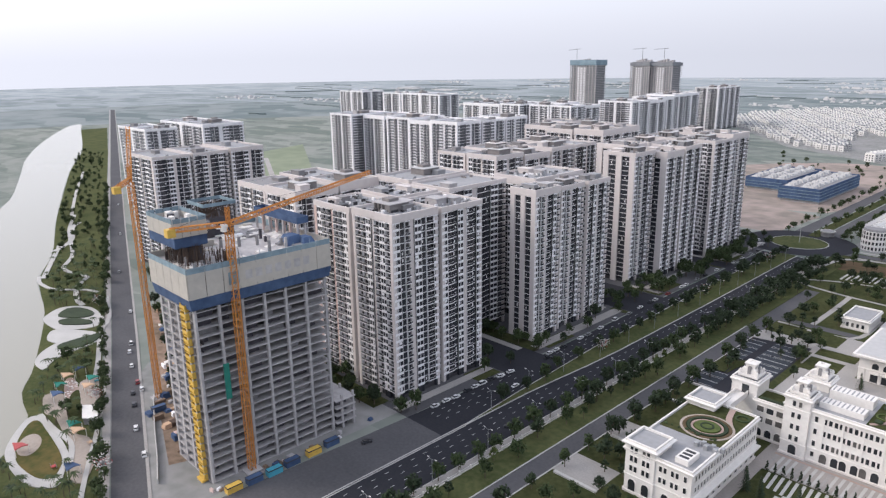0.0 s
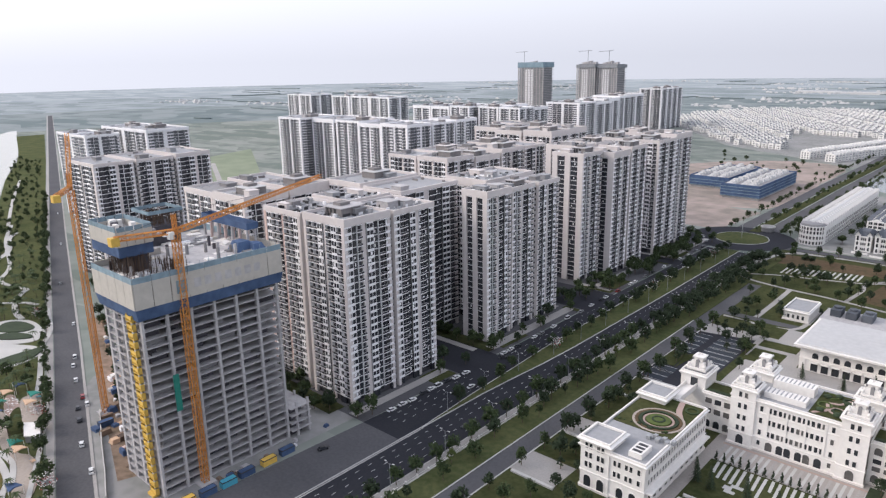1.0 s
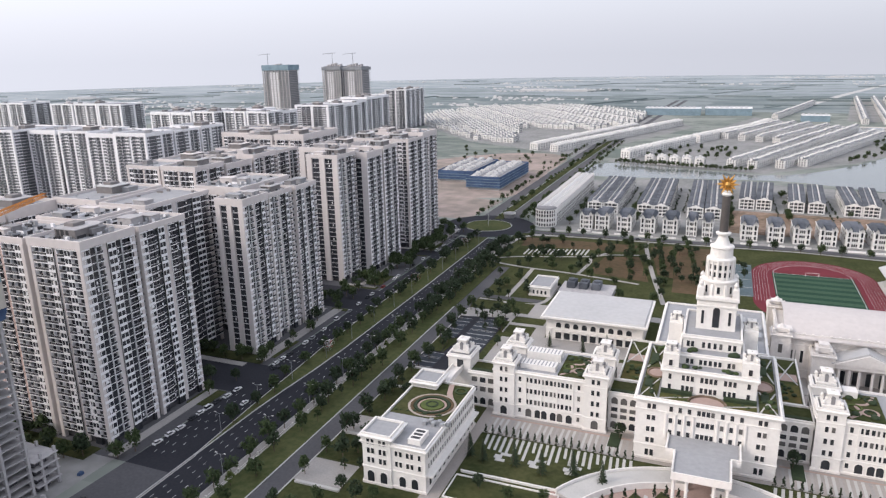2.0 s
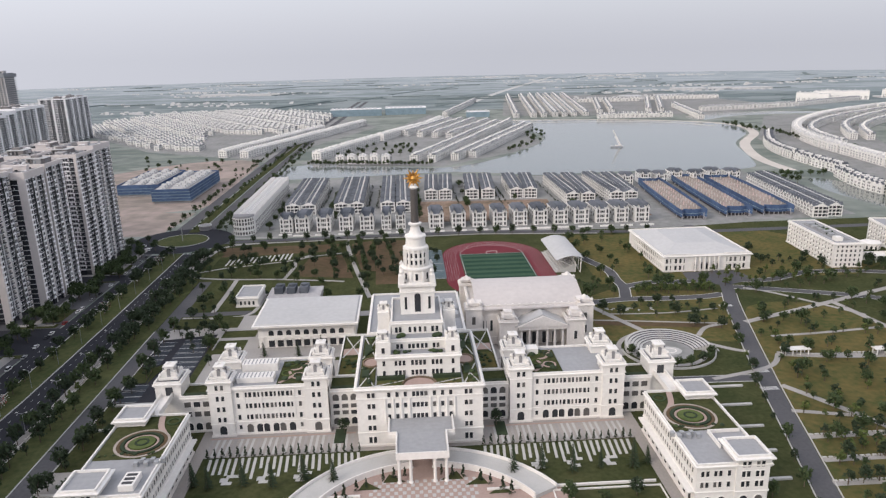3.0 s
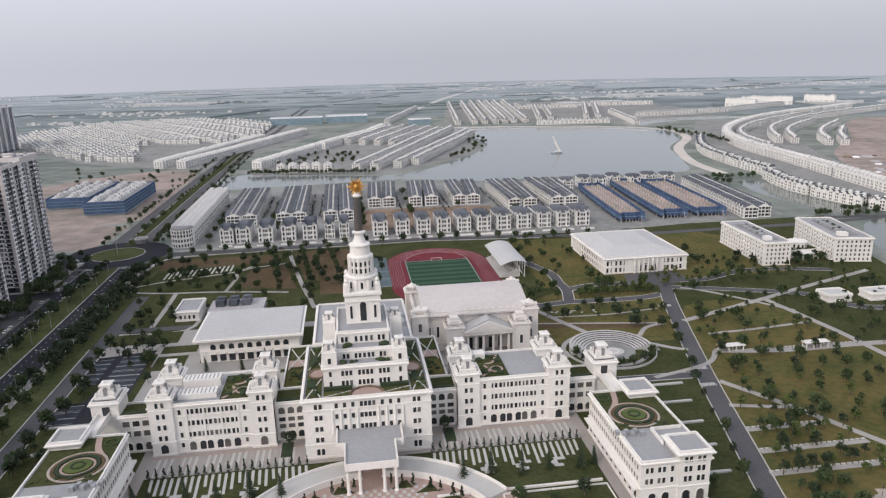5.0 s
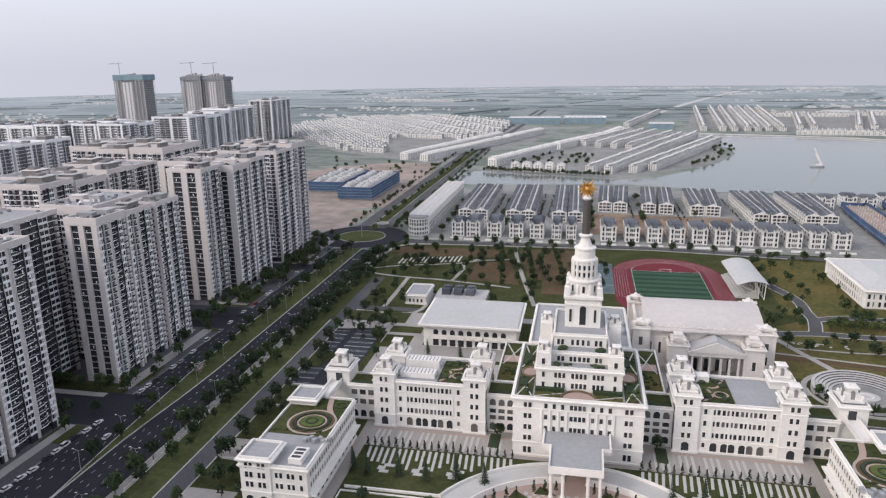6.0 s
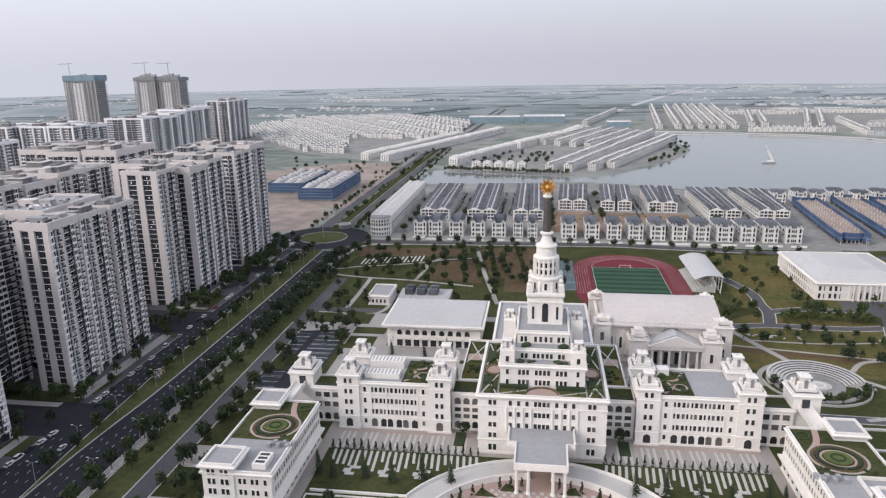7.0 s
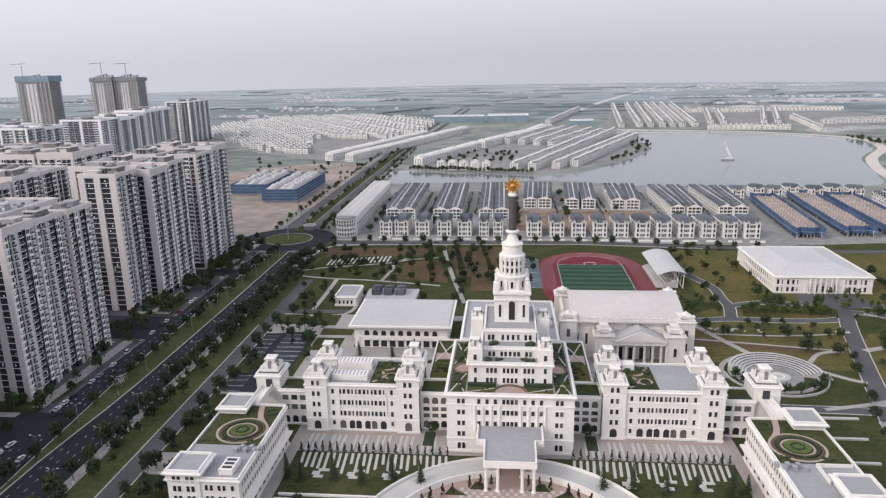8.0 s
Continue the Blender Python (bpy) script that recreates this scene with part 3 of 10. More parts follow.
setting("lake_far", Geo().flat(smooth([(640, 1480), (760, 1560), (980, 1560), (1150, 1450), (900, 1640), (660, 1600)], 3, True), 0.06), "lakewater", "far arm of the lake", "water")
setting("beach", Geo().ribbon(smooth([(479, 835), (490, 940), (545, 1095), (632, 1240), (652, 1393), (535, 1507), (365, 1568), (214, 1602)], 5), 16, 0.0, 0.09), "beachsand", "pale sand beach along the lake", "beach")

# hard ground of the villa quarters
for poly in ([(-160, 596), (-160, 855), (-20, 895), (160, 855), (420, 850), (410, 600), (230, 575)], [(-155, 1015), (-30, 975), (50, 955), (165, 1070), (230, 1180), (240, 1420), (205, 1585), (60, 1790)],
             [(-290, 1110), (-215, 1060), (-60, 1530), (-110, 1690), (-360, 1940), (-680, 1950), (-690, 1540), (-440, 1210)], [(500, 592), (600, 575), (700, 950), (900, 1380), (1060, 1520), (800, 1530), (590, 1140), (530, 800)],
             [(240, 1720), (700, 1600), (1000, 1760), (900, 2440), (350, 2480)]):
    setting("villa_ground", Geo().flat(poly, 0.035), "villaground", "grey paved lanes between the villas", "ground")
# campus lawns
setting("lawn", Geo().flat([(-163, 60), (235, 60), (300, 190), (340, 245), (352, 330), (372, 400), (395, 490), (440, 585), (-163, 585)], 0.03), "grass", "mown lawn of the campus", "lawn")
setting("park_lawn", Geo().flat(smooth([(128, 130), (165, 280), (200, 380), (255, 372), (265, 310), (330, 300), (330, 240), (285, 175), (240, 100), (200, 90)], 4, True), 0.035), "lawn", "olive and brown park lawn", "lawn")
for poly in ([(-83, 476), (-78, 519), (-53, 527), (-40, 466)], [(-48, 559), (-31.9, 566), (-25, 480), (-36, 486)], [(-24, 450), (10, 450), (8, 565), (-28, 565)], [(-152, 532), (-60, 538), (-58, 560), (-150, 560)]):
    setting("dry_lawn", Geo().flat(poly, 0.04), "dry", "brown dry lawn", "lawn")
for poly in (smooth([(203, 171), (195, 179), (181, 184.6), (169, 180), (159.5, 173), (153, 164), (152.5, 157), (156, 149), (170, 143), (187, 154), (195, 163)], 4, True),
             smooth([(209, 168), (213, 158), (217, 150), (213, 145), (203, 139), (194, 134), (180, 142), (192, 151), (201, 161)], 4, True)):
    setting("flower_bed", Geo().flat(poly, 0.12), "dry", "bare brown lawn inside a paved loop", "lawn")
setting("loop_lawn", Geo().flat(smooth([(231, 182), (216, 177), (218, 165), (222, 155), (228, 149), (235, 151), (240.5, 158), (243, 168), (239, 176)], 4, True), 0.12), "lawn", "round green lawn inside a paved loop", "lawn")
setting("bank_track", Geo().ribbon(smooth([(222, 182), (250, 196), (280, 213), (300, 233), (324, 257), (346, 300), (362, 340), (376, 372)], 6), 7.5, 0.0, 0.05), "dirt", "bare earth track on the canal bank", "ground")
for k, poly in enumerate(([(341, 311), (340, 288), (331, 262), (304, 235.5), (265.5, 214), (240, 195), (243, 178), (254, 175), (270, 175.7), (279, 168), (296, 185), (292, 203), (302, 223), (324, 244), (352, 287), (364, 320)], [(300, 226), (318, 232), (332, 256), (322, 262), (306, 244)], [(236, 192), (252, 186), (266, 204), (258, 210)])):
    setting("bank_earth", Geo().flat(smooth(poly, 3, True), 0.053 + 0.006 * k), "bankdirt", "bare patch on the canal bank", "ground")
setting("sand_field", Geo().flat(smooth([(515, 530), (480, 420), (480, 350), (470, 290), (640, 230), (1000, 330), (980, 560), (720, 600), (600, 575)], 3, True), 0.04), "sand", "wide bare sandy building land", "ground")
setting("bank_grass", Geo().ribbon([(512, 535), (468, 406), (470, 350), (442, 257), (405, 140)], 16, 0.0, 0.05), "grass", "grassy canal bank", "ground")
setting("side_lawn", Geo().flat([(126, 432), (300, 432), (360, 470), (300, 552), (128, 560)], 0.036), "lawn", "mown lawn round the sports hall", "lawn")
setting("side_lawn_south", Geo().flat([(98, 340), (182, 330), (196, 410), (128, 420), (98, 400)], 0.036), "lawn", "mown lawn beside the park road", "lawn")
setting("bank_scrub", Geo().flat(smooth([(268, 160), (300, 168), (335, 226), (355, 276), (368, 340), (356, 352), (345, 300), (325, 255), (290, 222), (262, 192)], 4, True), 0.042), "bankland", "scrubby olive and brown canal bank", "ground")
setting("cleared_land", Geo().flat(smooth([(650, 760), (760, 640), (980, 640), (1250, 900), (1450, 1350), (1150, 1450), (900, 1150), (720, 950)], 3, True), 0.04), "rubble", "churned red-brown building land", "ground")
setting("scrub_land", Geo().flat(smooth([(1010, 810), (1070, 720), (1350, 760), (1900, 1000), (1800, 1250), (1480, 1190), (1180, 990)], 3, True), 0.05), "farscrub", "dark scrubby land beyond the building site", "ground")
setting("road_site", Geo().ribbon(smooth([(860, 655), (905, 735), (1000, 800), (1025, 926), (1133, 1011), (1450, 1204), (1700, 1360)], 5), 11, 0.0, 0.09), "sand", "pale haul road through the building land", "road")
setting("road_far", Geo().ribbon(smooth([(215, 2240), (384, 2800), (620, 3500), (900, 4300)], 4), 26, 0.0, 0.1), "kerb", "pale straight road to the horizon", "road")
setting("shore_wall", Geo().ribbon(smooth([(180, 1545), (225, 1532), (451, 1500), (560, 1440), (613, 1357)], 4), 7, 0.0, 0.5), "kerb", "pale shore wall of the lake", "wall")
setting("churned_lot", Geo().flat(smooth([(-420, 720), (-218, 720), (-214, 900), (-225, 1060), (-330, 1060), (-440, 900)], 3, True), 0.038), "rubble", "churned grey-brown ground round the blue wrapped blocks", "ground")
setting("cleared_lot", Geo().flat([(-300, 610), (-222, 610), (-215, 700), (-300, 720)], 0.042), "rubble", "bare earth of a cleared lot", "ground")
setting("green_field", Geo().flat([(-1000, 420), (-520, 240), (-500, 420), (-760, 500), (-1100, 700)], 0.03), "field", "flat green field behind the towers", "ground")
for line, w in (([(-990, 560), (-760, 440), (-560, 330)], 7.0), ([(-700, 520), (-640, 400), (-600, 352)], 5.0)):
    setting("field_path", Geo().ribbon(smooth(line, 5), w, 0.0, 0.09), "paving", "pale path across the green field", "path")
setting("estate_ground", Geo().flat([(-380, 175), (-207, 175), (-207, 575), (-420, 620), (-660, 620), (-760, 480), (-520, 190)], 0.03), "asphalt_old", "paved ground between the towers", "ground")

for x0, y0, x1, y1 in ((-262, 268, -212, 277), (-218, 277, -209, 300), (-300, 270, -272, 344), (-219, 350, -208, 354), (-300, 393, -266, 425), (-232, 393, -210, 399), (-226, 402, -211, 424), (-228, 478, -209, 480), (-226, 496, -210, 520), (-300, 170, -224, 179),
                       (-219, 222, -208, 237), (-300, 478, -232, 480)):
    setting("garden_bed", Geo().box(x0, y0, 0.0, x1, y1, 0.2), "grass", "clipped garden bed beside a tower", "planting")
for x0, y0, x1, y1 in ((-217.5, 176, -213, 237), (-217.5, 272, -211.5, 352), (-226, 395, -222, 480), (-219, 498, -214, 570), (-272, 347.5, -222, 351), (-262, 263, -219, 267), (-236, 396, -212, 399.5), (-300, 494, -219, 497)):
    setting("estate_walk", Geo().box(x0, y0, 0.0, x1, y1, 0.23), "paving", "pale paved walk beside a tower", "pavement")
# the avenue
for k, (x0, y0, x1, y1) in enumerate(((-184.4, 40, -164.8, 545), (-206, 205, -184.4, 545), (-300, 238, -206, 268), (-320, 480, -206, 494), (-320, 355, -206, 392))):
    setting("road_avenue" if k < 2 else "road_side", Geo().box(x0, y0, 0.0, x1, y1, 0.07 if k < 2 else 0.06), "asphalt", "wide dark asphalt avenue" if k < 2 else "dark side street between the towers", "road")
setting("road_fork", Geo().flat([(-184.4, 175), (-184.4, 205), (-206, 205), (-207, 175)], 0.066), "asphalt", "dark asphalt where the avenue forks", "road")
setting("road_near", Geo().flat([(-184.4, 40), (-184.4, 175), (-207, 175), (-212, 60)], 0.068), "asphalt_old", "worn grey asphalt by the building site", "road")
MEDIAN_E = [(-184.4, 188), (-184.2, 228), (-183.2, 248), (-181.6, 272), (-180.6, 300), (-180.4, 400), (-181.4, 548)]
MEDIAN_W = [(-184.9, 190), (-186.4, 208), (-188.0, 226), (-190.0, 259), (-192.4, 295), (-193.6, 335), (-195.0, 392), (-196.6, 450), (-197.4, 548)]
setting("median", Geo().prism(MEDIAN_E + MEDIAN_W[::-1], 0.0, 0.2), "parkgrass", "grass median of the avenue", "median")
mk = Geo()
mk.ribbon(MEDIAN_E, 0.5, 0.0, 0.34)
mk.ribbon(MEDIAN_W[2:], 0.4, 0.0, 0.34)
mk.ribbon([(-164.8, 40), (-164.8, 545)], 0.4, 0.0, 0.24)
mk.ribbon([(-185.0, 40), (-184.9, 190), (-188.0, 226)], 0.4, 0.0, 0.3)
mk.ribbon([(-183.9, 40), (-184.0, 188)], 0.4, 0.0, 0.22)
setting("kerb", mk, "kerb", "pale concrete kerbs of the avenue", "kerb")
lanes = Geo()
for lane, start in ((-180.8, 60), (-176.8, 60), (-172.8, 60), (-168.8, 60), (-190.6, 205), (-194.4, 182), (-198.2, 182), (-201.8, 182)):
    y = start + (lane * 7) % 5
    while y < 540:
        clear = (lane != -180.8 or y < 240) and (lane != -190.6 or y < 236) and (lane != -194.4 or y < 300) and not (lane < -185 and 236 < y < 270 and lane < -196)
        if clear:
            lanes.box(lane - 0.1, y, 0.07, lane + 0.1, y + 1.9, 0.078)
        y += 6.4
stuff("lane_markings", lanes, "paint", "short white lane dashes on the avenue", "road marking")
setting("pavement", Geo().box(-164.6, 40, 0.0, -160.8, 545, 0.2), "paving", "pale paved footway beside the avenue", "pavement")
setting("verge", Geo().box(-160.8, 40, 0.0, -148.2, 545, 0.12), "parkgrass", "grass verge with young trees", "verge")

# campus roads
cr = Geo()
cr.box(-147.6, 60, 0.0, -139.0, 470, 0.07)
cr.box(-139.0, 402, 0.0, -96, 408.5, 0.066)
setting("road_campus", cr, "asphalt_old", "narrow campus road", "road")
kb = Geo()
for x in (-148.0, -138.8):
    kb.ribbon([(x, 60), (x, 380)], 0.5, 0.0, 0.25)
setting("kerb_campus", kb, "kerb", "pale kerbs of the campus road", "kerb")
east = smooth([(112, 100), (132, 167), (148, 225), (164, 285), (192, 380), (205, 418), (218, 465), (232, 520), (245, 580)], 5)
setting("road_east", Geo().ribbon(east, 8.0, 0.0, 0.07), "asphalt_old", "grey road through the park", "road")
ke = Geo()
for off in (-4.3, 4.3):
    ke.ribbon([(x + off, y - off * 0.28) for x, y in east[:24]], 0.45, 0.0, 0.22)
setting("kerb_east", ke, "kerb", "pale kerbs of the park road", "kerb")
for k, (line, w) in enumerate((([(104, 397), (132, 402), (157, 400.5), (182, 401), (196, 404)], 6.5), ([(122, 560), (128, 500), (139, 464), (138.5, 440), (139, 425), (134, 404)], 6.5), ([(139, 425), (158, 432), (176, 431), (204, 434)], 6.0),
                               ([(205, 418), (245, 404), (285, 386), (300, 360), (330, 352), (352, 352)], 6.5), ([(212, 430), (238, 428), (270, 440), (300, 440), (335, 430)], 6.0), ([(166, 289), (148, 290), (112, 291)], 6.0))):
    setting("kerb_park", Geo().ribbon(smooth(line, 5), w + 1.2, 0.0, 0.040 + 0.002 * k), "kerb", "pale kerbs of a park road", "kerb")
    setting("road_park", Geo().ribbon(smooth(line, 5), w, 0.0, 0.076 + 0.004 * k), "asphalt_old", "curving service road of the park", "road")
setting("gym_forecourt", Geo().flat([(186, 436), (188, 450), (226, 450), (230, 430), (206, 420), (196, 424)], 0.104), "asphalt_old", "asphalt forecourt of the sports hall", "road")
zebra = Geo()
for k in range(9):
    for y0 in (277.0, 294.5, 382.0):
        x = 157.2 + k * 0.9 + (y0 - 277) * 0.263
        zebra.box(x, y0, 0.07, x + 0.5, y0 + 3.2, 0.116)
stuff("zebra_crossing", zebra, "paint", "white zebra stripes across the park road", "road marking")
setting("road_villas", Geo().ribbon([(-168, 578), (60, 584), (150, 572), (260, 558), (420, 560), (520, 570), (900, 640)], 9, 0.0, 0.07), "asphalt_old", "street in front of the villas", "road")
vk = Geo()
vk.ribbon([(-150, 590), (60, 592), (160, 580)], 3.2, 0.0, 0.16)
vk.ribbon([(-150, 571), (60, 576.5), (160, 565)], 2.4, 0.0, 0.16)
setting("pavement_villas", vk, "paving", "pale footways of the villa street", "pavement")
setting("roundabout", Geo().flat(oval(-195, 590, 42, 42), 0.071), "asphalt", "asphalt roundabout", "road")
setting("roundabout_lawn", Geo().prism(oval(-195, 590, 21, 21), 0.0, 0.3), "parkgrass", "round grass island of the roundabout", "lawn")
setting("roundabout_kerb", Geo().ring(-195, 590, 21.3, 21.3, 0.6, 0.0, 0.34), "kerb", "pale kerb of the roundabout", "kerb")
north = Geo()
north.ribbon([(-206, 600), (-206, 900), (-200, 1300), (-150, 2400)], 12, 0.0, 0.07)
north.ribbon([(-182, 600), (-182, 900), (-176, 1300), (-126, 2400)], 12, 0.0, 0.07)
north.ribbon([(-230, 592), (-420, 620), (-700, 660)], 12, 0.0, 0.067)
setting("road_north", north, "asphalt_old", "twin road beyond the roundabout", "road")
setting("median_north", Geo().ribbon([(-194, 618), (-194, 900), (-188, 1300)], 9, 0.0, 0.2), "grass", "grass median beyond the roundabout", "median")

# the river road
RR = [(-150, 38), (-382, 119.5), (-672, 219), (-1248, 419), (-2400, 818)]
setting("road_river", Geo().ribbon(RR, 12.5, 0.0, 0.07), "asphalt_old", "straight grey road along the river park", "road")
rk = Geo()
rk.ribbon([(x + 1.0, y + 6.6) for x, y in RR], 1.2, 0.0, 0.3)
rk.ribbon([(x - 2.0, y - 8.0) for x, y in RR], 3.0, 0.0, 0.22)
setting("kerb_river", rk, "paving", "pale footway and wall beside the river road", "kerb")
setting("river_park", Geo().flat([(-230, 55), (-382, 108), (-672, 208), (-1248, 408), (-1749, 578)] + [(-1749, 520), (-1326, 391), (-1080, 298), (-763, 192), (-617, 148), (-543, 118), (-467, 102), (-384, 75), (-354, 62), (-299, 43), (-250, -10)], 0.035), "parkgrass", "green river-side park", "lawn")

# ---- apartment towers ----
FH = 3.15


def side_box(g, side, r, u0, u1, d0, d1, z0, z1):
    """A box on one side of the rectangle r: u along the wall, d outwards from it."""
    x0, y0, x1, y1 = r
    if side == "S":
        g.box(x0 + u0, y0 - d1, z0, x0 + u1, y0 - d0, z1)
    elif side == "N":
        g.box(x0 + u0, y1 + d0, z0, x0 + u1, y1 + d1, z1)
    elif side == "E":
        g.box(x1 + d0, y0 + u0, z0, x1 + d1, y0 + u1, z1)
    else:
        g.box(x0 - d1, y0 + u0, z0, x0 - d0, y0 + u1, z1)


def bay_plan(length, pattern):
    """Bays of a wall: (kind, start, end), stretched to its length."""
    widths = {"P": 1.9, "B": 3.9, "b": 2.7, "W": 3.6, "w": 2.3, "G": 2.2, "V": 2.7}
    total = sum(widths[k] for k in pattern)
    u, res = 0.0, []
    for k in pattern:
        w = widths[k] * length / total
        res.append((k, u, u + w))
        u += w
    return res


def tower_wall(th, side, r, h, pattern, rng, near, close, rest):
    x0, y0, x1, y1 = r
    length = x1 - x0 if side in "SN" else y1 - y0
    base = 3.85
    n = int((h - base - 2.4) / FH)
    top = base + n * FH
    for kind, u0, u1 in bay_plan(length, pattern):
        fresh = [Geo() for _ in range(4)] if near else rest
        piers, bands, rails, glass = fresh
        m = (u0 + u1) / 2
        if kind == "P":
            side_box(piers, side, r, u0, u1, -1.4, 0.3, 0.0, top + 0.4)
        elif kind in "Ww":
            # a pale bay with a wide window on each floor, some of them curtained
            side_box(glass, side, r, u0, u1, -1.2, -0.15, 0.0, top)
            for k in range(n + 1):
                z = base + k * FH
                side_box(bands, side, r, u0, u1, -1.25, 0.08, z - 0.36, z + 0.74)
                if near and k < n and rng.random() < 0.3:
                    v = rng.uniform(u0, m)
                    side_box(bands, side, r, v, v + (u1 - u0) * rng.uniform(0.2, 0.4), -0.16, -0.12, z + rng.uniform(0.7, 1.5), z + FH - 0.6)
            side_box(bands, side, r, u0, u0 + 0.1, -1.2, 0.04, base, top)
            side_box(bands, side, r, u1 - 0.1, u1, -1.2, 0.04, base, top)
            if kind == "W":
                side_box(bands, side, r, m - 0.1, m + 0.1, -1.2, -0.04, base, top)
        elif kind in "Bb":
            # deep dark balconies behind thin slabs and glass rails
            for k in range(n + 1):
                z = base + k * FH
                side_box(bands, side, r, u0, u1, -1.4, 0.12, z - 0.18, z + 0.2)
                side_box(rails, side, r, u0 + 0.05, u1 - 0.05, -0.05, 0.08, z + 0.2, z + 1.12)
                if near:
                    side_box(bands, side, r, u0 + 0.05, u1 - 0.05, -0.06, 0.09, z + 1.12, z + 1.18)
                    side_box(glass, side, r, m - 1.0, m + 0.9, -1.32, -1.22, z + 0.3, z + 2.5)
                if near and k < n and rng.random() < 0.12:
                    v = rng.uniform(u0 + 0.3, u1 - 1.2)
                    side_box(bands, side, r, v, v + rng.uniform(0.5, 1.1), -1.25, -0.9, z + 0.2, z + rng.uniform(1.2, 2.3))
            side_box(bands, side, r, u0, u0 + 0.14, -1.4, 0.05, base, top)
        elif kind == "G":
            side_box(piers, side, r, u0, u1, -1.4, -0.55, 0.0, top + 0.4)
        elif kind == "V":
            # a tall glazed strip crossed by thin floors, with a pier down its middle
            side_box(glass, side, r, u0, u1, -1.6, -0.75, 2.0, top)
            for k in range(n + 1):
                z = base + k * FH
                side_box(bands, side, r, u0, u1, -1.5, -0.5, z - 0.12, z + 0.14)
                side_box(rails, side, r, u0 + 0.1, u1 - 0.1, -0.7, -0.62, z + 0.14, z + rng.choice((0.5, 0.95, 0.95)))
                if rng.random() < 0.35:
                    v = u0 + (u1 - u0) * rng.uniform(0.1, 0.6)
                    side_box(bands, side, r, v, v + 0.6, -0.75, -0.7, z + 0.3, z + rng.uniform(0.9, 2.4))
        if near:
            bay = None
            # southwest piers of the nearest tower: rosy glow of light put into the colour
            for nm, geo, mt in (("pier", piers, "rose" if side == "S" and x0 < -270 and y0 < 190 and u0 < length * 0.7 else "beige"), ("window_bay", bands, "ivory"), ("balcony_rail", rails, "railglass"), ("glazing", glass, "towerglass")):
                if geo.v:
                    ob = tagged(part(nm, geo, mt, bay or th), kind="" if nm == "pier" else "stuff")
                    bay = bay or ob
    return top


def plain_wall(side, r, h, rest):
    """A back wall: floor bands between end piers."""
    x0, y0, x1, y1 = r
    length = x1 - x0 if side in "SN" else y1 - y0
    for k in range(int((h - 5.85) / FH) + 1):
        side_box(rest[1], side, r, 0, length, -1.3, 0.0, 3.85 + k * FH - 0.7, 3.85 + k * FH + 0.8)
    for u in (0, length - 2.0):
        side_box(rest[0], side, r, u, u + 2.0, -1.4, 0.1, 0, h - 2)


def roof_plant(th, r, h, rng, amount, near):
    """The roof of one block: a brown-grey lift house under a pale slab, lower rooms, tanks, ducts and rows of small units."""
    x0, y0, x1, y1 = r
    deck = h - 1.3
    w, d = min((x1 - x0) * 0.42, 11), min((y1 - y0) * 0.42, 12)
    if w > 4 and d > 4 and rng.random() < (0.45 if near else 0.6):
        px, py = x0 + (x1 - x0 - w) * rng.uniform(0.35, 0.75), y0 + (y1 - y0 - d) * rng.uniform(0.4, 0.8)
        house = part("lift_house", Geo().box(px, py, deck, px + w, py + d, h + 2.2), "penthouse", th)
        part("roof_slab", Geo().box(px - 0.6, py - 0.6, h + 2.2, px + w + 0.6, py + d + 0.6, h + 2.55), rng.choice(("concrete", "beige", "roofwhite")), house)
        part("upper_room", Geo().box(px + w * 0.15, py + d * 0.3, h + 2.55, px + w * 0.6, py + d * 0.8, h + 3.9), "penthouse", house)
        if near:
            for k in range(3):
                part("louvre", Geo().box(px + w * (0.08 + 0.23 * k), py - 0.12, h - 0.6, px + w * (0.22 + 0.23 * k), py, h + 1.9), "dark", house)
    for k in range(amount):
        w, d, t = min(rng.uniform(4, 9), x1 - x0 - 7), min(rng.uniform(3, 7), y1 - y0 - 7), rng.uniform(0.7, 2.0)
        if w < 2 or d < 2:
            continue
        px, py = rng.uniform(x0 + 2, x1 - 2 - w), rng.uniform(y0 + 2, y1 - 2 - d)
        part("plant_room", Geo().box(px, py, deck, px + w, py + d, h + t).box(px - 0.35, py - 0.35, h + t, px + w + 0.35, py + d + 0.35, h + t + 0.3), rng.choice(("greyrender", "beige", "concrete", "roofgrey")), th)
    if near:
        for _ in range(3):
            px, py = rng.uniform(x0 + 2.5, x1 - 2.5), rng.uniform(y0 + 2.5, y1 - 2.5)
            part("water_tank", Geo().cyl(px, py, deck + 0.1, h + rng.uniform(0.6, 1.4), 0.9, n=10), "steel", th)
    for mt, n in ((("steel", 12), ("ivory", 10), ("dark", 12)) if near else ((rng.choice(("steel", "penthouse")), 7),)):
        small = Geo()
        for _ in range(n):
            px, py = rng.uniform(x0 + 1.5, x1 - 3), rng.uniform(y0 + 1.5, y1 - 3)
            w, d = rng.choice(((0.5, 4.0), (4.0, 0.5), (1.2, 1.2), (1.6, 0.9), (0.35, 2.2)))
            small.box(px, py, deck, min(px + w, x1 - 1), min(py + d, y1 - 1), deck + rng.uniform(0.5, 1.5))
        tagged(part("roof_unit", small, mt, th), kind="stuff")


E_BAYS = ("WBVWGBVW", "wBVWGVBw", "WVBGBVWB", "BVWGBVWB", "WVbGWVBw")
S_BAYS = ("PBWBGWBBP", "PWBBGBBWP", "PBBWGBWBP")


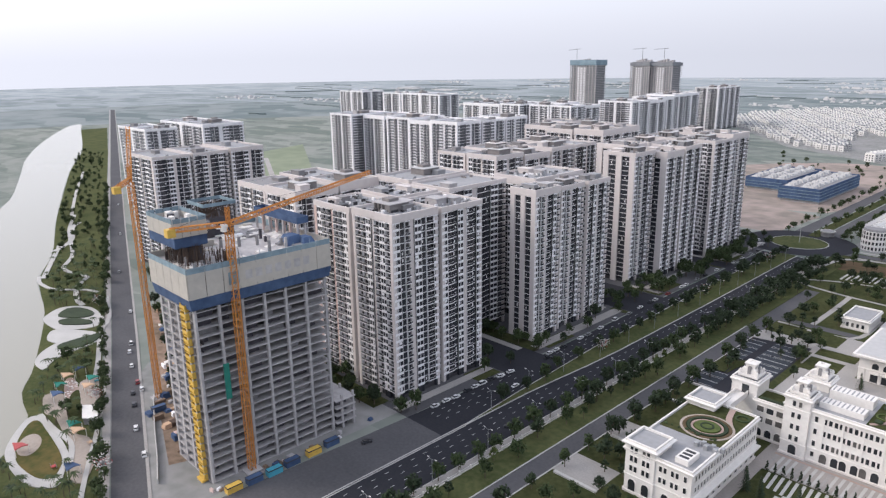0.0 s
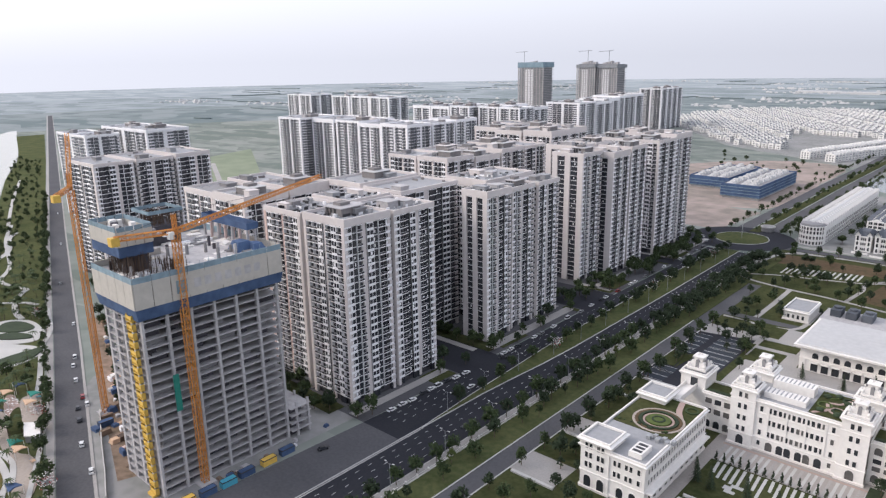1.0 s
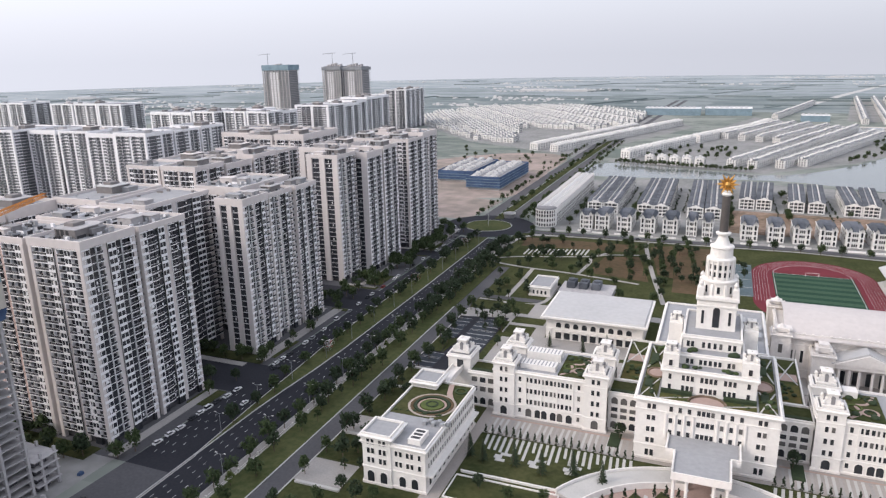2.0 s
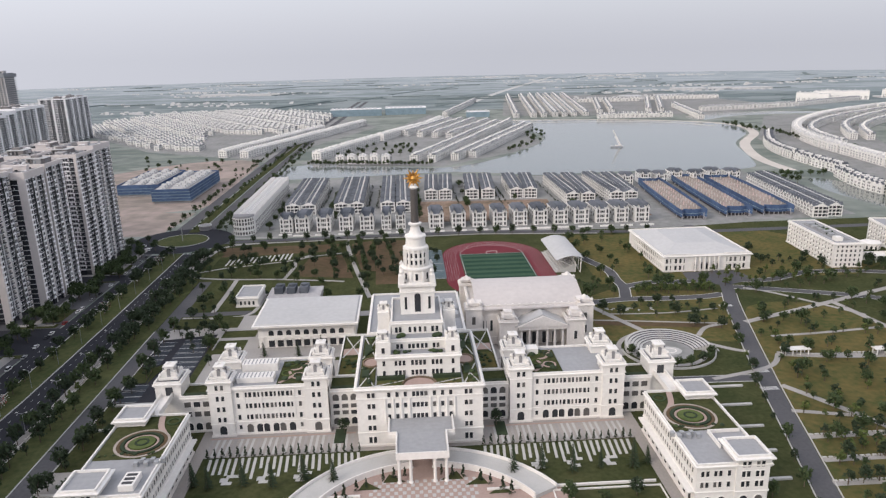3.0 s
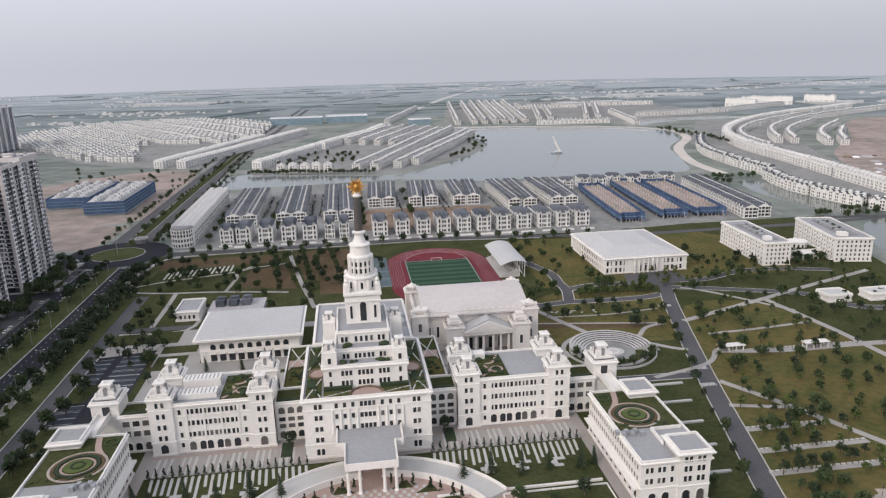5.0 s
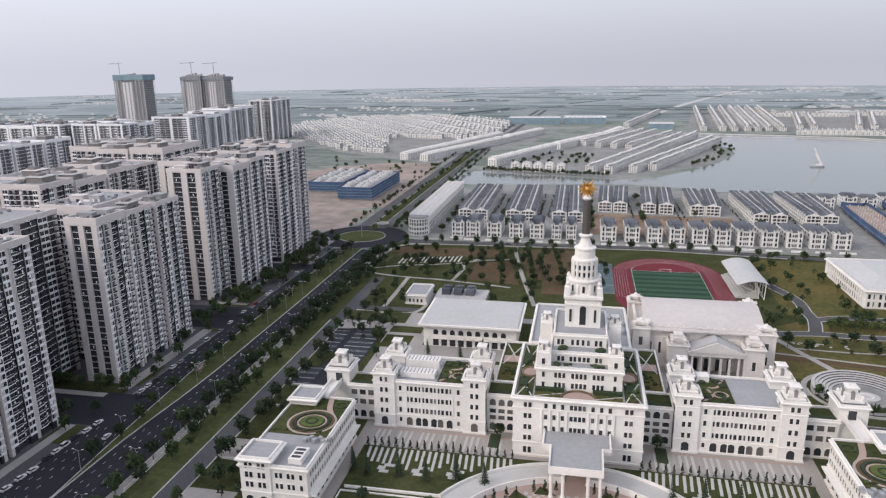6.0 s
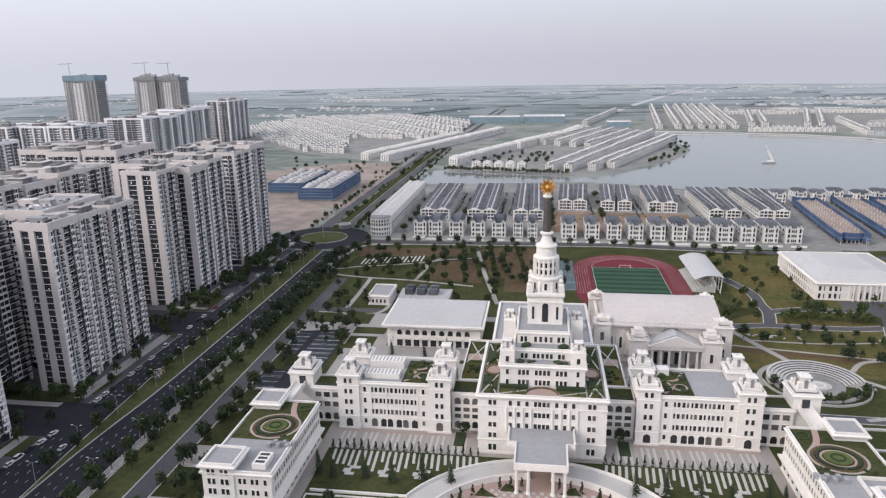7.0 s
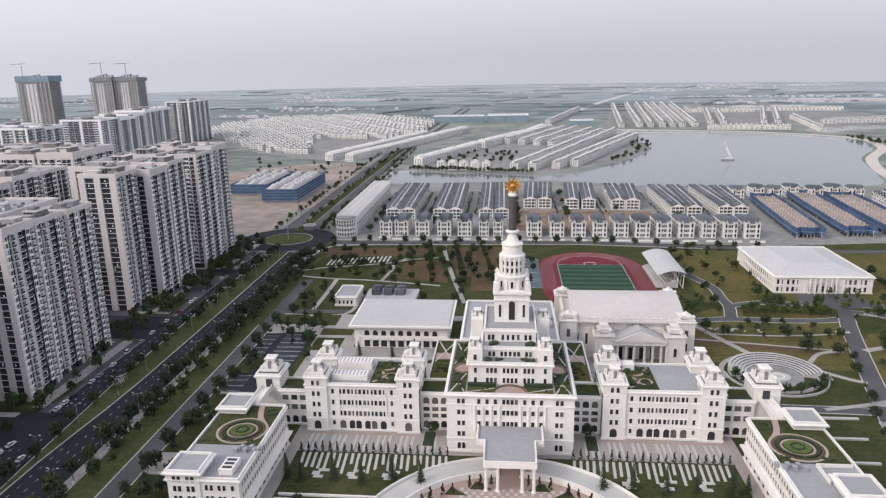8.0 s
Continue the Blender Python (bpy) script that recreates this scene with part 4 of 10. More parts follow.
def split(a, b, n, gap):
    w = (b - a - gap * (n - 1)) / n
    return [(a + i * (w + gap), a + i * (w + gap) + w) for i in range(n)]


def apartment(rects, h, seed, near=False, label="", close=True, fins=()):
    """A slab tower: blocks set apart by deep grooves round a dark core, each with floor bands, piers, balconies, parapet and plant rooms.
    rects: (x0, y0, x1, y1, blocks along x, blocks along y); fins: which of the rects end in tall glazed strips to the south."""
    rng = random.Random(seed)
    th = thing("apartment_tower", label or "tall apartment tower of taupe and ivory render with balconies", "apartment building", group="estate towers")
    # far towers: haze is put into paler glass, core, piers and parapets
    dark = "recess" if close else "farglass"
    for i, (x0, y0, x1, y1, nx, ny) in enumerate(rects):
        if nx * ny > 1:
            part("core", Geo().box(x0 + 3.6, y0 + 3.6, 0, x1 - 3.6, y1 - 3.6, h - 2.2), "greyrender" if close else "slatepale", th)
        for a, (bx0, bx1) in enumerate(split(x0, x1, nx, 2.6)):
            for b, (by0, by1) in enumerate(split(y0, y1, ny, 2.6)):
                edge = (a in (0, nx - 1)), (b in (0, ny - 1))
                r = (bx0, by0 + (rng.choice((0.0, 1.2)) if b == 0 and a < nx - 1 else 0), bx1 - (rng.choice((0.0, 1.2)) if a == nx - 1 and 0 < b else 0), by1)
                hh = h + rng.choice((0.0, 0.0, -1.3, 0.9))
                rest = [Geo() for _ in range(4)]
                # on near towers this block's dark colour stands for shade behind the balconies
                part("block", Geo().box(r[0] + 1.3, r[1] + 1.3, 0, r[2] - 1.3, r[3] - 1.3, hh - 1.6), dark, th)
                top = hh - 3
                for side, shown in (("S", b == 0), ("E", a == nx - 1), ("N", b == ny - 1), ("W", a == 0)):
                    if side in "SE" and shown:
                        pat = rng.choice(S_BAYS if side == "S" else E_BAYS)
                        if side == "S" and i in fins:
                            pat = "PVPVP"
                        length = r[2] - r[0] if side == "S" else r[3] - r[1]
                        if length < 19:
                            pat = pat if pat == "PVPVP" else pat[:4] + "P"
                        top = tower_wall(th, side, r, hh, pat, rng, near, close, rest)
                    else:
                        plain_wall(side, r, hh, rest)
                ring = [(0.3, top + 0.35), (0.3, hh), (-0.5, hh), (-0.5, top + 0.35)]
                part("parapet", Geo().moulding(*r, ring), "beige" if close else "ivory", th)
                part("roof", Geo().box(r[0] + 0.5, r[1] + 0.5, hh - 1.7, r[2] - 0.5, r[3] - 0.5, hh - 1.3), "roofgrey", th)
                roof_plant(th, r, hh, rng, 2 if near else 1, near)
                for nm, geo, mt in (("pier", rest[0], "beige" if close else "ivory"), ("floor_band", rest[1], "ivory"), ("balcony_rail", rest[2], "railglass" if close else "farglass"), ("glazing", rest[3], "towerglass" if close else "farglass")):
                    if geo.v:
                        tagged(part(nm, geo, mt, th), kind="stuff")
    return th


apartment([(-278, 181, -220, 236, 2, 2)], 85.4, 1, True)
apartment([(-238, 278, -221, 346, 1, 3), (-270, 301, -240, 346, 1, 1)], 83.5, 2, True, fins=(0,))
apartment([(-262, 401, -238, 426, 1, 1), (-285, 427.5, -230, 476, 2, 2)], 88.5, 3, True, fins=(0, 1))
apartment([(-291, 499, -231, 560, 2, 2)], 89.5, 4, True)
apartment([(-372, 190, -309, 246, 2, 2)], 84, 5)
apartment([(-312, 246, -252, 290, 2, 1)], 85, 6)
apartment([(-368, 347, -310, 465, 2, 4)], 85, 7)
apartment([(-400, 515, -338, 575, 2, 2)], 88, 8)
apartment([(-456, 552, -389, 610, 2, 2)], 85, 9)
for k, (x0, y0, x1, y1, nx, ny, h) in enumerate([(-737, 512, -693, 570, 1, 1, 85), (-694, 530, -653, 585, 1, 1, 84), (-636, 520, -596, 575, 1, 1, 85), (-594, 517, -557, 570, 1, 1, 85), (-548, 508, -508, 620, 1, 3, 85),
                                                 (-1250, 895, -1170, 950, 2, 1, 85), (-1097, 890, -935, 940, 3, 1, 85), (-757, 770, -645, 830, 3, 1, 85), (-636, 780, -564, 850, 2, 2, 85), (-605, 905, -547, 1000, 1, 2, 85),
                                                 (-620, 1025, -570, 1110, 1, 2, 86), (-650, 1150, -600, 1215, 1, 1, 84), (-690, 1378, -640, 1478, 1, 2, 85), (-540, 190, -493, 277, 1, 3, 85),
                                                 (-780, 268, -705, 300, 2, 1, 85), (-810, 326, -700, 372, 2, 1, 85)]):
    # all but one of these carry haze in their paler colours
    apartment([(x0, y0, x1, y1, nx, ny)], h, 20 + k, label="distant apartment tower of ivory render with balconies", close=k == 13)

# ---- the campus ----
TURN = {"S": 0.0, "E": 90.0, "N": 180.0, "W": -90.0}
ARCH = [(math.cos(math.pi * i / 10), math.sin(math.pi * i / 10)) for i in range(11)]
SHARED = {}


def arch_poly(w, h):
    """An arched outline, w wide and h high, from its foot."""
    r = w / 2
    return [(-r, 0.0), (r, 0.0)] + [(r * c, h - r + r * s) for c, s in ARCH]


def window_meshes(w, h, arch):
    key = (w, h, arch)
    if key not in SHARED:
        pane, frame = Geo(), Geo()
        if arch:
            pane.panel(arch_poly(w, h), -0.05, 0.3)
            r = w / 2
            outer, inner = arch_poly(w + 0.5, h + 0.25), arch_poly(w, h)
            k, n = 0, len(outer)
            frame.v = [(x, -0.22, z) for x, z in outer] + [(x, -0.22, z) for x, z in inner] + [(x, 0.1, z) for x, z in outer] + [(x, 0.0, z) for x, z in inner]
            frame.f = [(i, i + 1, n + i + 1, n + i) for i in range(1, n - 1)] + [(n - 1, 0, n, 2 * n - 1)]
            frame.f += [(i + 1, i, 2 * n + i, 2 * n + i + 1) for i in range(1, n - 1)] + [(0, n - 1, 3 * n - 1, 2 * n)]
            frame.f += [(n + i, n + i + 1, 3 * n + i + 1, 3 * n + i) for i in range(1, n - 1)] + [(2 * n - 1, n, 3 * n, 4 * n - 1)]
        else:
            pane.box(-w / 2, -0.05, 0, w / 2, 0.3, h)
            k = [(-w / 2 - 0.2, -0.15), (w / 2 + 0.2, -0.15), (w / 2 + 0.2, h + 0.2), (-w / 2 - 0.2, h + 0.2)]
            j = [(-w / 2, 0.0), (w / 2, 0.0), (w / 2, h), (-w / 2, h)]
            frame.v = [(x, -0.2, z) for x, z in k] + [(x, -0.2, z) for x, z in j] + [(x, 0.1, z) for x, z in k] + [(x, 0.0, z) for x, z in j]
            for i in range(4):
                m = (i + 1) % 4
                frame.f += [(i, m, 4 + m, 4 + i), (m, i, 8 + i, 8 + m), (4 + i, 4 + m, 12 + m, 12 + i)]
        fm = frame.mesh("window")
        fm.materials.append(M["white"])
        pm, pl = pane.mesh("pane"), pane.mesh("pane")
        pm.materials.append(M["glass"])
        pl.materials.append(M["glasspale"])
        SHARED[key] = (fm, pm, pl)
    return SHARED[key]


WRNG = random.Random(5)


def windows(parent, side, wall, spots, w, h, arch=False, pale=0.12, name="window"):
    """Windows on a wall: spots are (along, foot height)."""
    for u, z in spots:
        at = (u, wall, z) if side in "SN" else (wall, u, z)
        fm, pm, pl = window_meshes(w, h, arch)
        ob = part(name, fm, None, parent)
        ob.matrix_basis = Matrix.Translation(at) @ Matrix.Rotation(radians(TURN[side]), 4, "Z")
        part("pane", pl if WRNG.random() < pale else pm, None, ob)


def cornice(parent, x0, y0, x1, y1, z, out=1.0, mat="white"):
    prof = [(0.0, z - 1.5), (out * 0.35, z - 1.4), (out * 0.4, z - 0.9), (out * 0.9, z - 0.75), (out, z - 0.25), (out * 0.85, z - 0.15), (0.25, z), (0.25, z + 0.75), (-0.35, z + 0.75), (-0.35, z - 1.5)]
    return part("cornice", Geo().moulding(x0, y0, x1, y1, prof), mat, parent)


def string_course(parent, x0, y0, x1, y1, z, out=0.28, mat="white"):
    return part("string_course", Geo().moulding(x0, y0, x1, y1, [(0.0, z), (out, z + 0.05), (out, z + 0.4), (0.0, z + 0.5), (-0.1, z + 0.5), (-0.1, z)]), mat, parent)


def block(th, name, x0, y0, x1, y1, z0, z1, roof="roofgrey", out=1.0, wall="white", plinth=True):
    """A rendered block with plinth, cornice, parapet and a flat roof deck."""
    body = part(name, Geo().box(x0, y0, z0, x1, y1, z1 - 0.4), wall, th)
    cornice(body, x0, y0, x1, y1, z1, out, wall)
    part("roof_deck", Geo().box(x0 + 0.4, y0 + 0.4, z1 - 0.38, x1 - 0.4, y1 - 0.4, z1 - 0.05), roof, body)
    if plinth and z0 < 0.1:
        part("plinth", Geo().moulding(x0, y0, x1, y1, [(0.0, 0.0), (0.4, 0.0), (0.4, 0.9), (0.0, 1.1)]), "stone", body)
    return body


def row(a, b, n):
    return [a + (b - a) * (i + 0.5) / n for i in range(n)]


def aedicule(parent, x, y, z, s=1.0, face="S"):
    """A stepped crown with an arched niche and a small pediment."""
    a = part("crown", Geo().box(x - 4.2 * s, y - 4.2 * s, z, x + 4.2 * s, y + 4.2 * s, z + 1.0 * s), "white", parent)
    g = Geo().box(x - 2.9 * s, y - 2.9 * s, z + 1.0 * s, x + 2.9 * s, y + 2.9 * s, z + 3.4 * s)
    part("crown_block", g, "white", a)
    part("crown_attic", Geo().box(x - 1.9 * s, y - 2.2 * s, z + 3.4 * s, x + 1.9 * s, y + 2.2 * s, z + 5.6 * s), "white", a)
    part("crown_cap", Geo().moulding(x - 1.9 * s, y - 2.2 * s, x + 1.9 * s, y + 2.2 * s, [(0.0, z + 5.1 * s), (0.5, z + 5.4 * s), (0.5, z + 5.8 * s), (-0.9, z + 6.1 * s), (-0.9, z + 5.1 * s)]), "white", a)
    for sx in (-1, 1):
        for sy in (-1, 1):
            part("urn", Geo().lathe(x + sx * 3.5 * s, y + sy * 3.5 * s, [(0.5, z + 1.0 * s), (0.35, z + 1.4 * s), (0.7, z + 2.0 * s), (0.55, z + 2.6 * s), (0.15, z + 3.1 * s)], 8), "white", a)
    for side, wall in (("S", y - 2.9 * s), ("E", x + 2.9 * s), ("W", x - 2.9 * s)):
        n = part("niche", Geo().panel(arch_poly(1.5 * s, 3.6 * s), -0.25, 0.4), "greyrender", a)
        at = (x, wall + (0.05 if side == "S" else 0), z + 1.1 * s) if side == "S" else (wall, y, z + 1.1 * s)
        n.matrix_basis = Matrix.Translation(at) @ Matrix.Rotation(radians(TURN[side]), 4, "Z")


def hedge_patch(parent, x0, y0, x1, y1, z, mat="grass", h=0.25):
    return part("planting", Geo().box(x0, y0, z, x1, y1, z + h), mat, parent)


# the central hall and its spire
main = thing("university_hall", "white neoclassical university hall with stepped terraces and a tall spire", "building")
body = block(main, "wall", CX - 24.8, 246.5, CX + 24.8, 300, 0, 25.3)
for z in (2.7, 8.3, 12.9, 17.7, 22.4):
    lo = z - 1.05
    outer = [CX + s * u for s in (-1, 1) for u in (20.0, 18.2)]
    inner = [] if lo < 10.5 else [CX + s * u for s in (-1, 1) for u in (0.8, 2.4, 5.7, 8.9, 12.1)]
    windows(body, "S", 246.5, [(u, lo) for u in outer + inner], 1.25, 2.1 if lo > 4 else 2.7)
    windows(body, "W", CX - 24.8, [(y, lo) for y in row(250, 262, 4)], 1.25, 2.1)
    windows(body, "E", CX + 24.8, [(y, lo) for y in row(250, 262, 4)], 1.25, 2.1)
for u in (-13.7, -10.5, -7.3, -4.1, 4.1, 7.3, 10.5, 13.7):
    part("pilaster", Geo().cyl(CX + u, 246.4, 10.5, 20.6, 0.62, 0.52, 10), "white", body)
string_course(body, CX - 24.8, 246.5, CX + 24.8, 300, 20.6)
string_course(body, CX - 24.8, 246.5, CX + 24.8, 300, 6.0)
back = block(main, "wall", CX - 22.3, 302, CX + 22.3, 356, 0, 25.3)
windows(back, "S", 302, [(CX + s * 20, z) for s in (-1, 1) for z in (8, 13, 18)], 1.3, 2.2)
for k in range(7):
    part("roof_unit", Geo().box(CX + 12 + (k % 3) * 3.2, 318 + (k // 3) * 9, 25.2, CX + 14.2 + (k % 3) * 3.2, 324 + (k // 3) * 9, 27.2), "steel", back)
# the roof garden round the terraces
grng = random.Random(31)


def shrubs(parent, n, x0, y0, x1, y1, z, low=0.5, high=1.2):
    """Clipped shrubs, each an uneven dome of leaves."""
    for _ in range(n):
        r = grng.uniform(low, high)
        x, y = grng.uniform(x0 + r, x1 - r), grng.uniform(y0 + r, y1 - r)
        part("shrub", Geo().lathe(x, y, [(r * 0.6, z), (r, z + r * 0.35), (r * 0.85, z + r * 0.8), (r * 0.25, z + r * 1.15)], 7, grng.uniform(0, 1)), grng.choice(("leafdark", "leaf", "leafdark")), parent)


def cross_paths(parent, x0, y0, x1, y1, z, mat="kerb"):
    for a, b in (((x0, y0), (x1, y1)), ((x0, y1), (x1, y0))):
        part("garden_path", Geo().ribbon([a, b], 0.55, z, z + grng.uniform(0.1, 0.14)), mat, parent)


for s in (-1, 1):
    a, b = sorted((CX + s * 17.6, CX + s * 23.8))
    hedge_patch(body, a, 247.6, b, 298, 25.25, "grass", 0.3)
    for y0, y1 in ((248, 265), (274, 297)):
        cross_paths(body, a + 0.3, y0, b - 0.3, y1, 25.5)
        shrubs(body, 9, a, y0, b, y1, 25.5)
    for y0, y1 in ((256, 262), (280, 288)):
        hedge_patch(body, a + 0.8, y0, b - 2.6, y1, 25.5, "leafdark", 0.7)
    part("garden_path", Geo().prism(oval(CX + s * 19.4, 269.5, 3.2, 3.8, 24), 25.5, 25.72), "pinkstone", body)
    part("garden_hedge", Geo().ring(CX + s * 19.4, 269.5, 3.7, 4.3, 0.5, 25.5, 26.1, 24), "dirt", body)
    a, b = sorted((CX + s * 5.5, CX + s * 16.8))
    hedge_patch(body, a, 247.6, b, 252.6, 25.25, "lawn", 0.3)
    hedge_patch(body, a, 253.0, b, 254.8, 25.25, "leafdark", 1.4)
    part("garden_path", Geo().ribbon([(a, 248), (b, 252)], 0.5, 25.5, 25.66), "kerb", body)
    shrubs(body, 5, a, 248, b, 252.4, 25.5, 0.3, 0.7)
    # the lower garden terrace beside the hall
    a, b = sorted((CX + s * 25.3, CX + s * 35.4))
    gt = thing("garden_terrace", "low white wing with a planted roof and crossing paths", "building", group="garden terraces")
    gb = block(gt, "wall", a, 277, b, 322, 0, 16.4, "grass", out=0.5)
    hedge_patch(gb, a + 0.8, 278.2, b - 0.8, 296, 16.2, "lawn", 0.25)
    hedge_patch(gb, a + 0.8, 308, b - 0.8, 320.8, 16.2, "grass", 0.25)
    part("garden_path", Geo().box(a + 0.8, 299, 16.3, b - 0.8, 306, 16.5), "pinkstone", gb)
    cross_paths(gb, a + 1, 296, b - 1, 320, 16.5)
    shrubs(gb, 12, a + 1, 279, b - 1, 296, 16.4)
part("garden_path", Geo().prism([(CX + 6 * math.cos(t), 248 + 5.6 * math.sin(t)) for t in (math.pi * i / 16 for i in range(17))], 25.25, 25.6), "pinkstone", body)
part("garden_hedge", Geo().ring(CX, 247.8, 6.6, 6.2, 0.6, 25.25, 26.2, 20, 8, 172), "dirt", body)
t1 = block(main, "tier", CX - 16.6, 255, CX + 16.6, 298, 25, 34.5, out=0.8)
for z in (26.4, 30.6):
    windows(t1, "S", 255, [(CX + u, z) for u in (-13.8, -9, -7.4, -5.8, -2.4, -0.8, 0.8, 2.4, 5.8, 7.4, 9, 13.8)], 1.1, 2.2)
    windows(t1, "W", CX - 16.6, [(y, z) for y in row(258, 292, 8)], 1.1, 2.2)
    windows(t1, "E", CX + 16.6, [(y, z) for y in row(258, 292, 8)], 1.1, 2.2)
t2 = block(main, "tier", CX - 11.5, 261.5, CX + 11.5, 298, 34, 38.5, out=0.5)
windows(t2, "S", 261.5, [(CX + u, 35.0) for u in (-8.2, -6.6, -3.4, -1.8, 0, 1.8, 3.4, 6.6, 8.2)], 1.1, 2.3)
shrubs(t1, 8, CX - 10.5, 256.6, CX - 2.5, 260.4, 34.4, 0.7, 1.2)
shrubs(t1, 8, CX + 2.5, 256.6, CX + 10.5, 260.4, 34.4, 0.7, 1.2)
for s in (-1, 1):
    tur = part("turret", Geo().box(CX + s * 13.9 - 2.9, 256, 34, CX + s * 13.9 + 2.9, 263, 40.2), "white", t1)
    windows(tur, "S", 256, [(CX + s * 13.9, 35.6)], 1.3, 2.4)
    aedicule(tur, CX + s * 13.9, 259.4, 40.2, 0.62)
    tub = part("turret", Geo().box(CX + s * 14.2 - 2.6, 282, 34, CX + s * 14.2 + 2.6, 290, 43), "white", t1)
    aedicule(tub, CX + s * 14.2, 286, 43, 0.6)
t3 = block(main, "tier", CX - 10.5, 268.5, CX + 10.5, 298, 38, 43.4, out=0.5)
windows(t3, "S", 268.5, [(CX + u, 39.2) for u in (-8.6, -7.0, -3.0, -0.9, 1.2, 3.3, 6.4, 8.2)], 1.1, 2.4, pale=0.35)
shrubs(t2, 6, CX - 10.6, 263.0, CX - 4.5, 267.4, 38.4, 0.9, 1.7)
shrubs(t2, 6, CX + 5, 263.0, CX + 10.6, 267.4, 38.4, 0.9, 1.7)
SY = 285.5
shaft = part("spire_shaft", Geo().prism([(CX + 0.7 + sx * 7.3, SY + sy * 7.3) for sx, sy in ((-1, -1), (1, -1), (1, 1), (-1, 1))], 42.5, 56.0, 0.96), "white", main)
SX = CX + 0.7
part("spire_cornice", Geo().moulding(SX - 7.1, SY - 7.1, SX + 7.1, SY + 7.1, [(0.0, 55), (0.9, 55.8), (0.9, 56.8), (-1.0, 57.2), (-1.0, 55)]), "white", shaft)
part("spire_cornice", Geo().moulding(SX - 7.2, SY - 7.2, SX + 7.2, SY + 7.2, [(0.0, 52.6), (0.4, 52.8), (0.4, 53.4), (-0.3, 53.5), (-0.3, 52.6)]), "white", shaft)
windows(shaft, "S", SY - 7.25, [(SX, 44.4)], 2.6, 8.4, True, 0)
windows(shaft, "S", SY - 7.25, [(SX - 5.0, 45.6), (SX + 5.0, 45.6)], 1.0, 5.6, pale=0)
windows(shaft, "E", SX + 7.25, [(SY, 44.4)], 2.6, 8.4, True, 0)
windows(shaft, "W", SX - 7.25, [(SY, 44.4)], 2.6, 8.4, True, 0)
d1 = part("spire_drum", Geo().lathe(SX, SY, [(6.4, 56.8), (6.2, 61.8), (6.7, 62.2), (6.7, 62.9), (6.0, 63.3)], 16, math.pi / 16), "white", main)
for k in range(16):
    a = math.pi / 8 * k
    if k % 2 == 0:
        w = part("window", window_meshes(1.1, 2.9, False)[0], None, d1)
        w.matrix_basis = Matrix.Translation((SX + 6.2 * math.cos(a), SY + 6.2 * math.sin(a), 58.0)) @ Matrix.Rotation(a + math.pi / 2, 4, "Z")
        part("pane", window_meshes(1.1, 2.9, False)[1], None, w)
for k in range(8):
    a = math.pi / 8 * (2 * k + 1)
    part("buttress", Geo().panel([(-1.1, 56.8), (0.7, 56.8), (0.5, 60.4), (-0.1, 61.8), (-1.1, 61.8)], -0.45, 0.45), "white", d1).matrix_basis = Matrix.Translation((SX + 6.5 * math.cos(a), SY + 6.5 * math.sin(a), 0)) @ Matrix.Rotation(a, 4, "Z")
for sx in (-1, 1):
    for sy in (-1, 1):
        part("pinnacle", Geo().box(SX + sx * 6.4 - 1.1, SY + sy * 6.4 - 1.1, 56.8, SX + sx * 6.4 + 1.1, SY + sy * 6.4 + 1.1, 60.6).lathe(SX + sx * 6.4, SY + sy * 6.4, [(1.2, 60.6), (0.7, 61.2), (1.0, 62.2), (0.2, 63.4)], 8), "white", d1)
d2 = part("spire_drum", Geo().lathe(SX, SY, [(5.0, 63.2), (4.8, 70.2), (5.4, 70.7), (5.4, 71.5), (4.6, 72.0)], 16, math.pi / 16), "white", main)
for k in range(16):
    a = math.pi / 8 * k
    part("buttress", Geo().box(-0.35, -0.5, 63.2, 0.35, 0.5, 71.0), "white", d2).matrix_basis = Matrix.Translation((SX + 5.0 * math.cos(a + math.pi / 16), SY + 5.0 * math.sin(a + math.pi / 16), 0)) @ Matrix.Rotation(a + math.pi / 16 + math.pi / 2, 4, "Z")
    for z in (64.4, 67.4):
        w = part("window", window_meshes(0.9, 2.0, False)[0], None, d2)
        w.matrix_basis = Matrix.Translation((SX + 4.86 * math.cos(a), SY + 4.86 * math.sin(a), z)) @ Matrix.Rotation(a + math.pi / 2, 4, "Z")
        part("pane", window_meshes(0.9, 2.0, False)[1], None, w)
part("spire_cap", Geo().lathe(SX, SY, [(4.3, 71.8), (4.1, 75.4), (4.6, 75.8), (4.5, 76.4), (3.0, 76.9), (2.3, 78.4), (1.7, 80.4), (2.7, 80.9), (2.9, 81.6), (1.9, 82.0)], 20), "white", main)
part("spire_column", Geo().lathe(SX, SY, [(1.75, 81.9), (1.65, 83.0), (1.5, 96.2)], 14), "column", main, "tall dark bronze column")
part("star_base", Geo().lathe(SX, SY, [(1.4, 96.1), (2.0, 96.8), (1.3, 97.6), (1.5, 98.0), (0.5, 98.6)], 12), "white", main)
star = part("star", Geo().lathe(SX, SY, [(0.3, 99.0), (1.2, 99.6), (1.5, 100.6), (1.2, 101.6), (0.3, 102.2)], 12), "gold", main, "gilded many-pointed star finial")
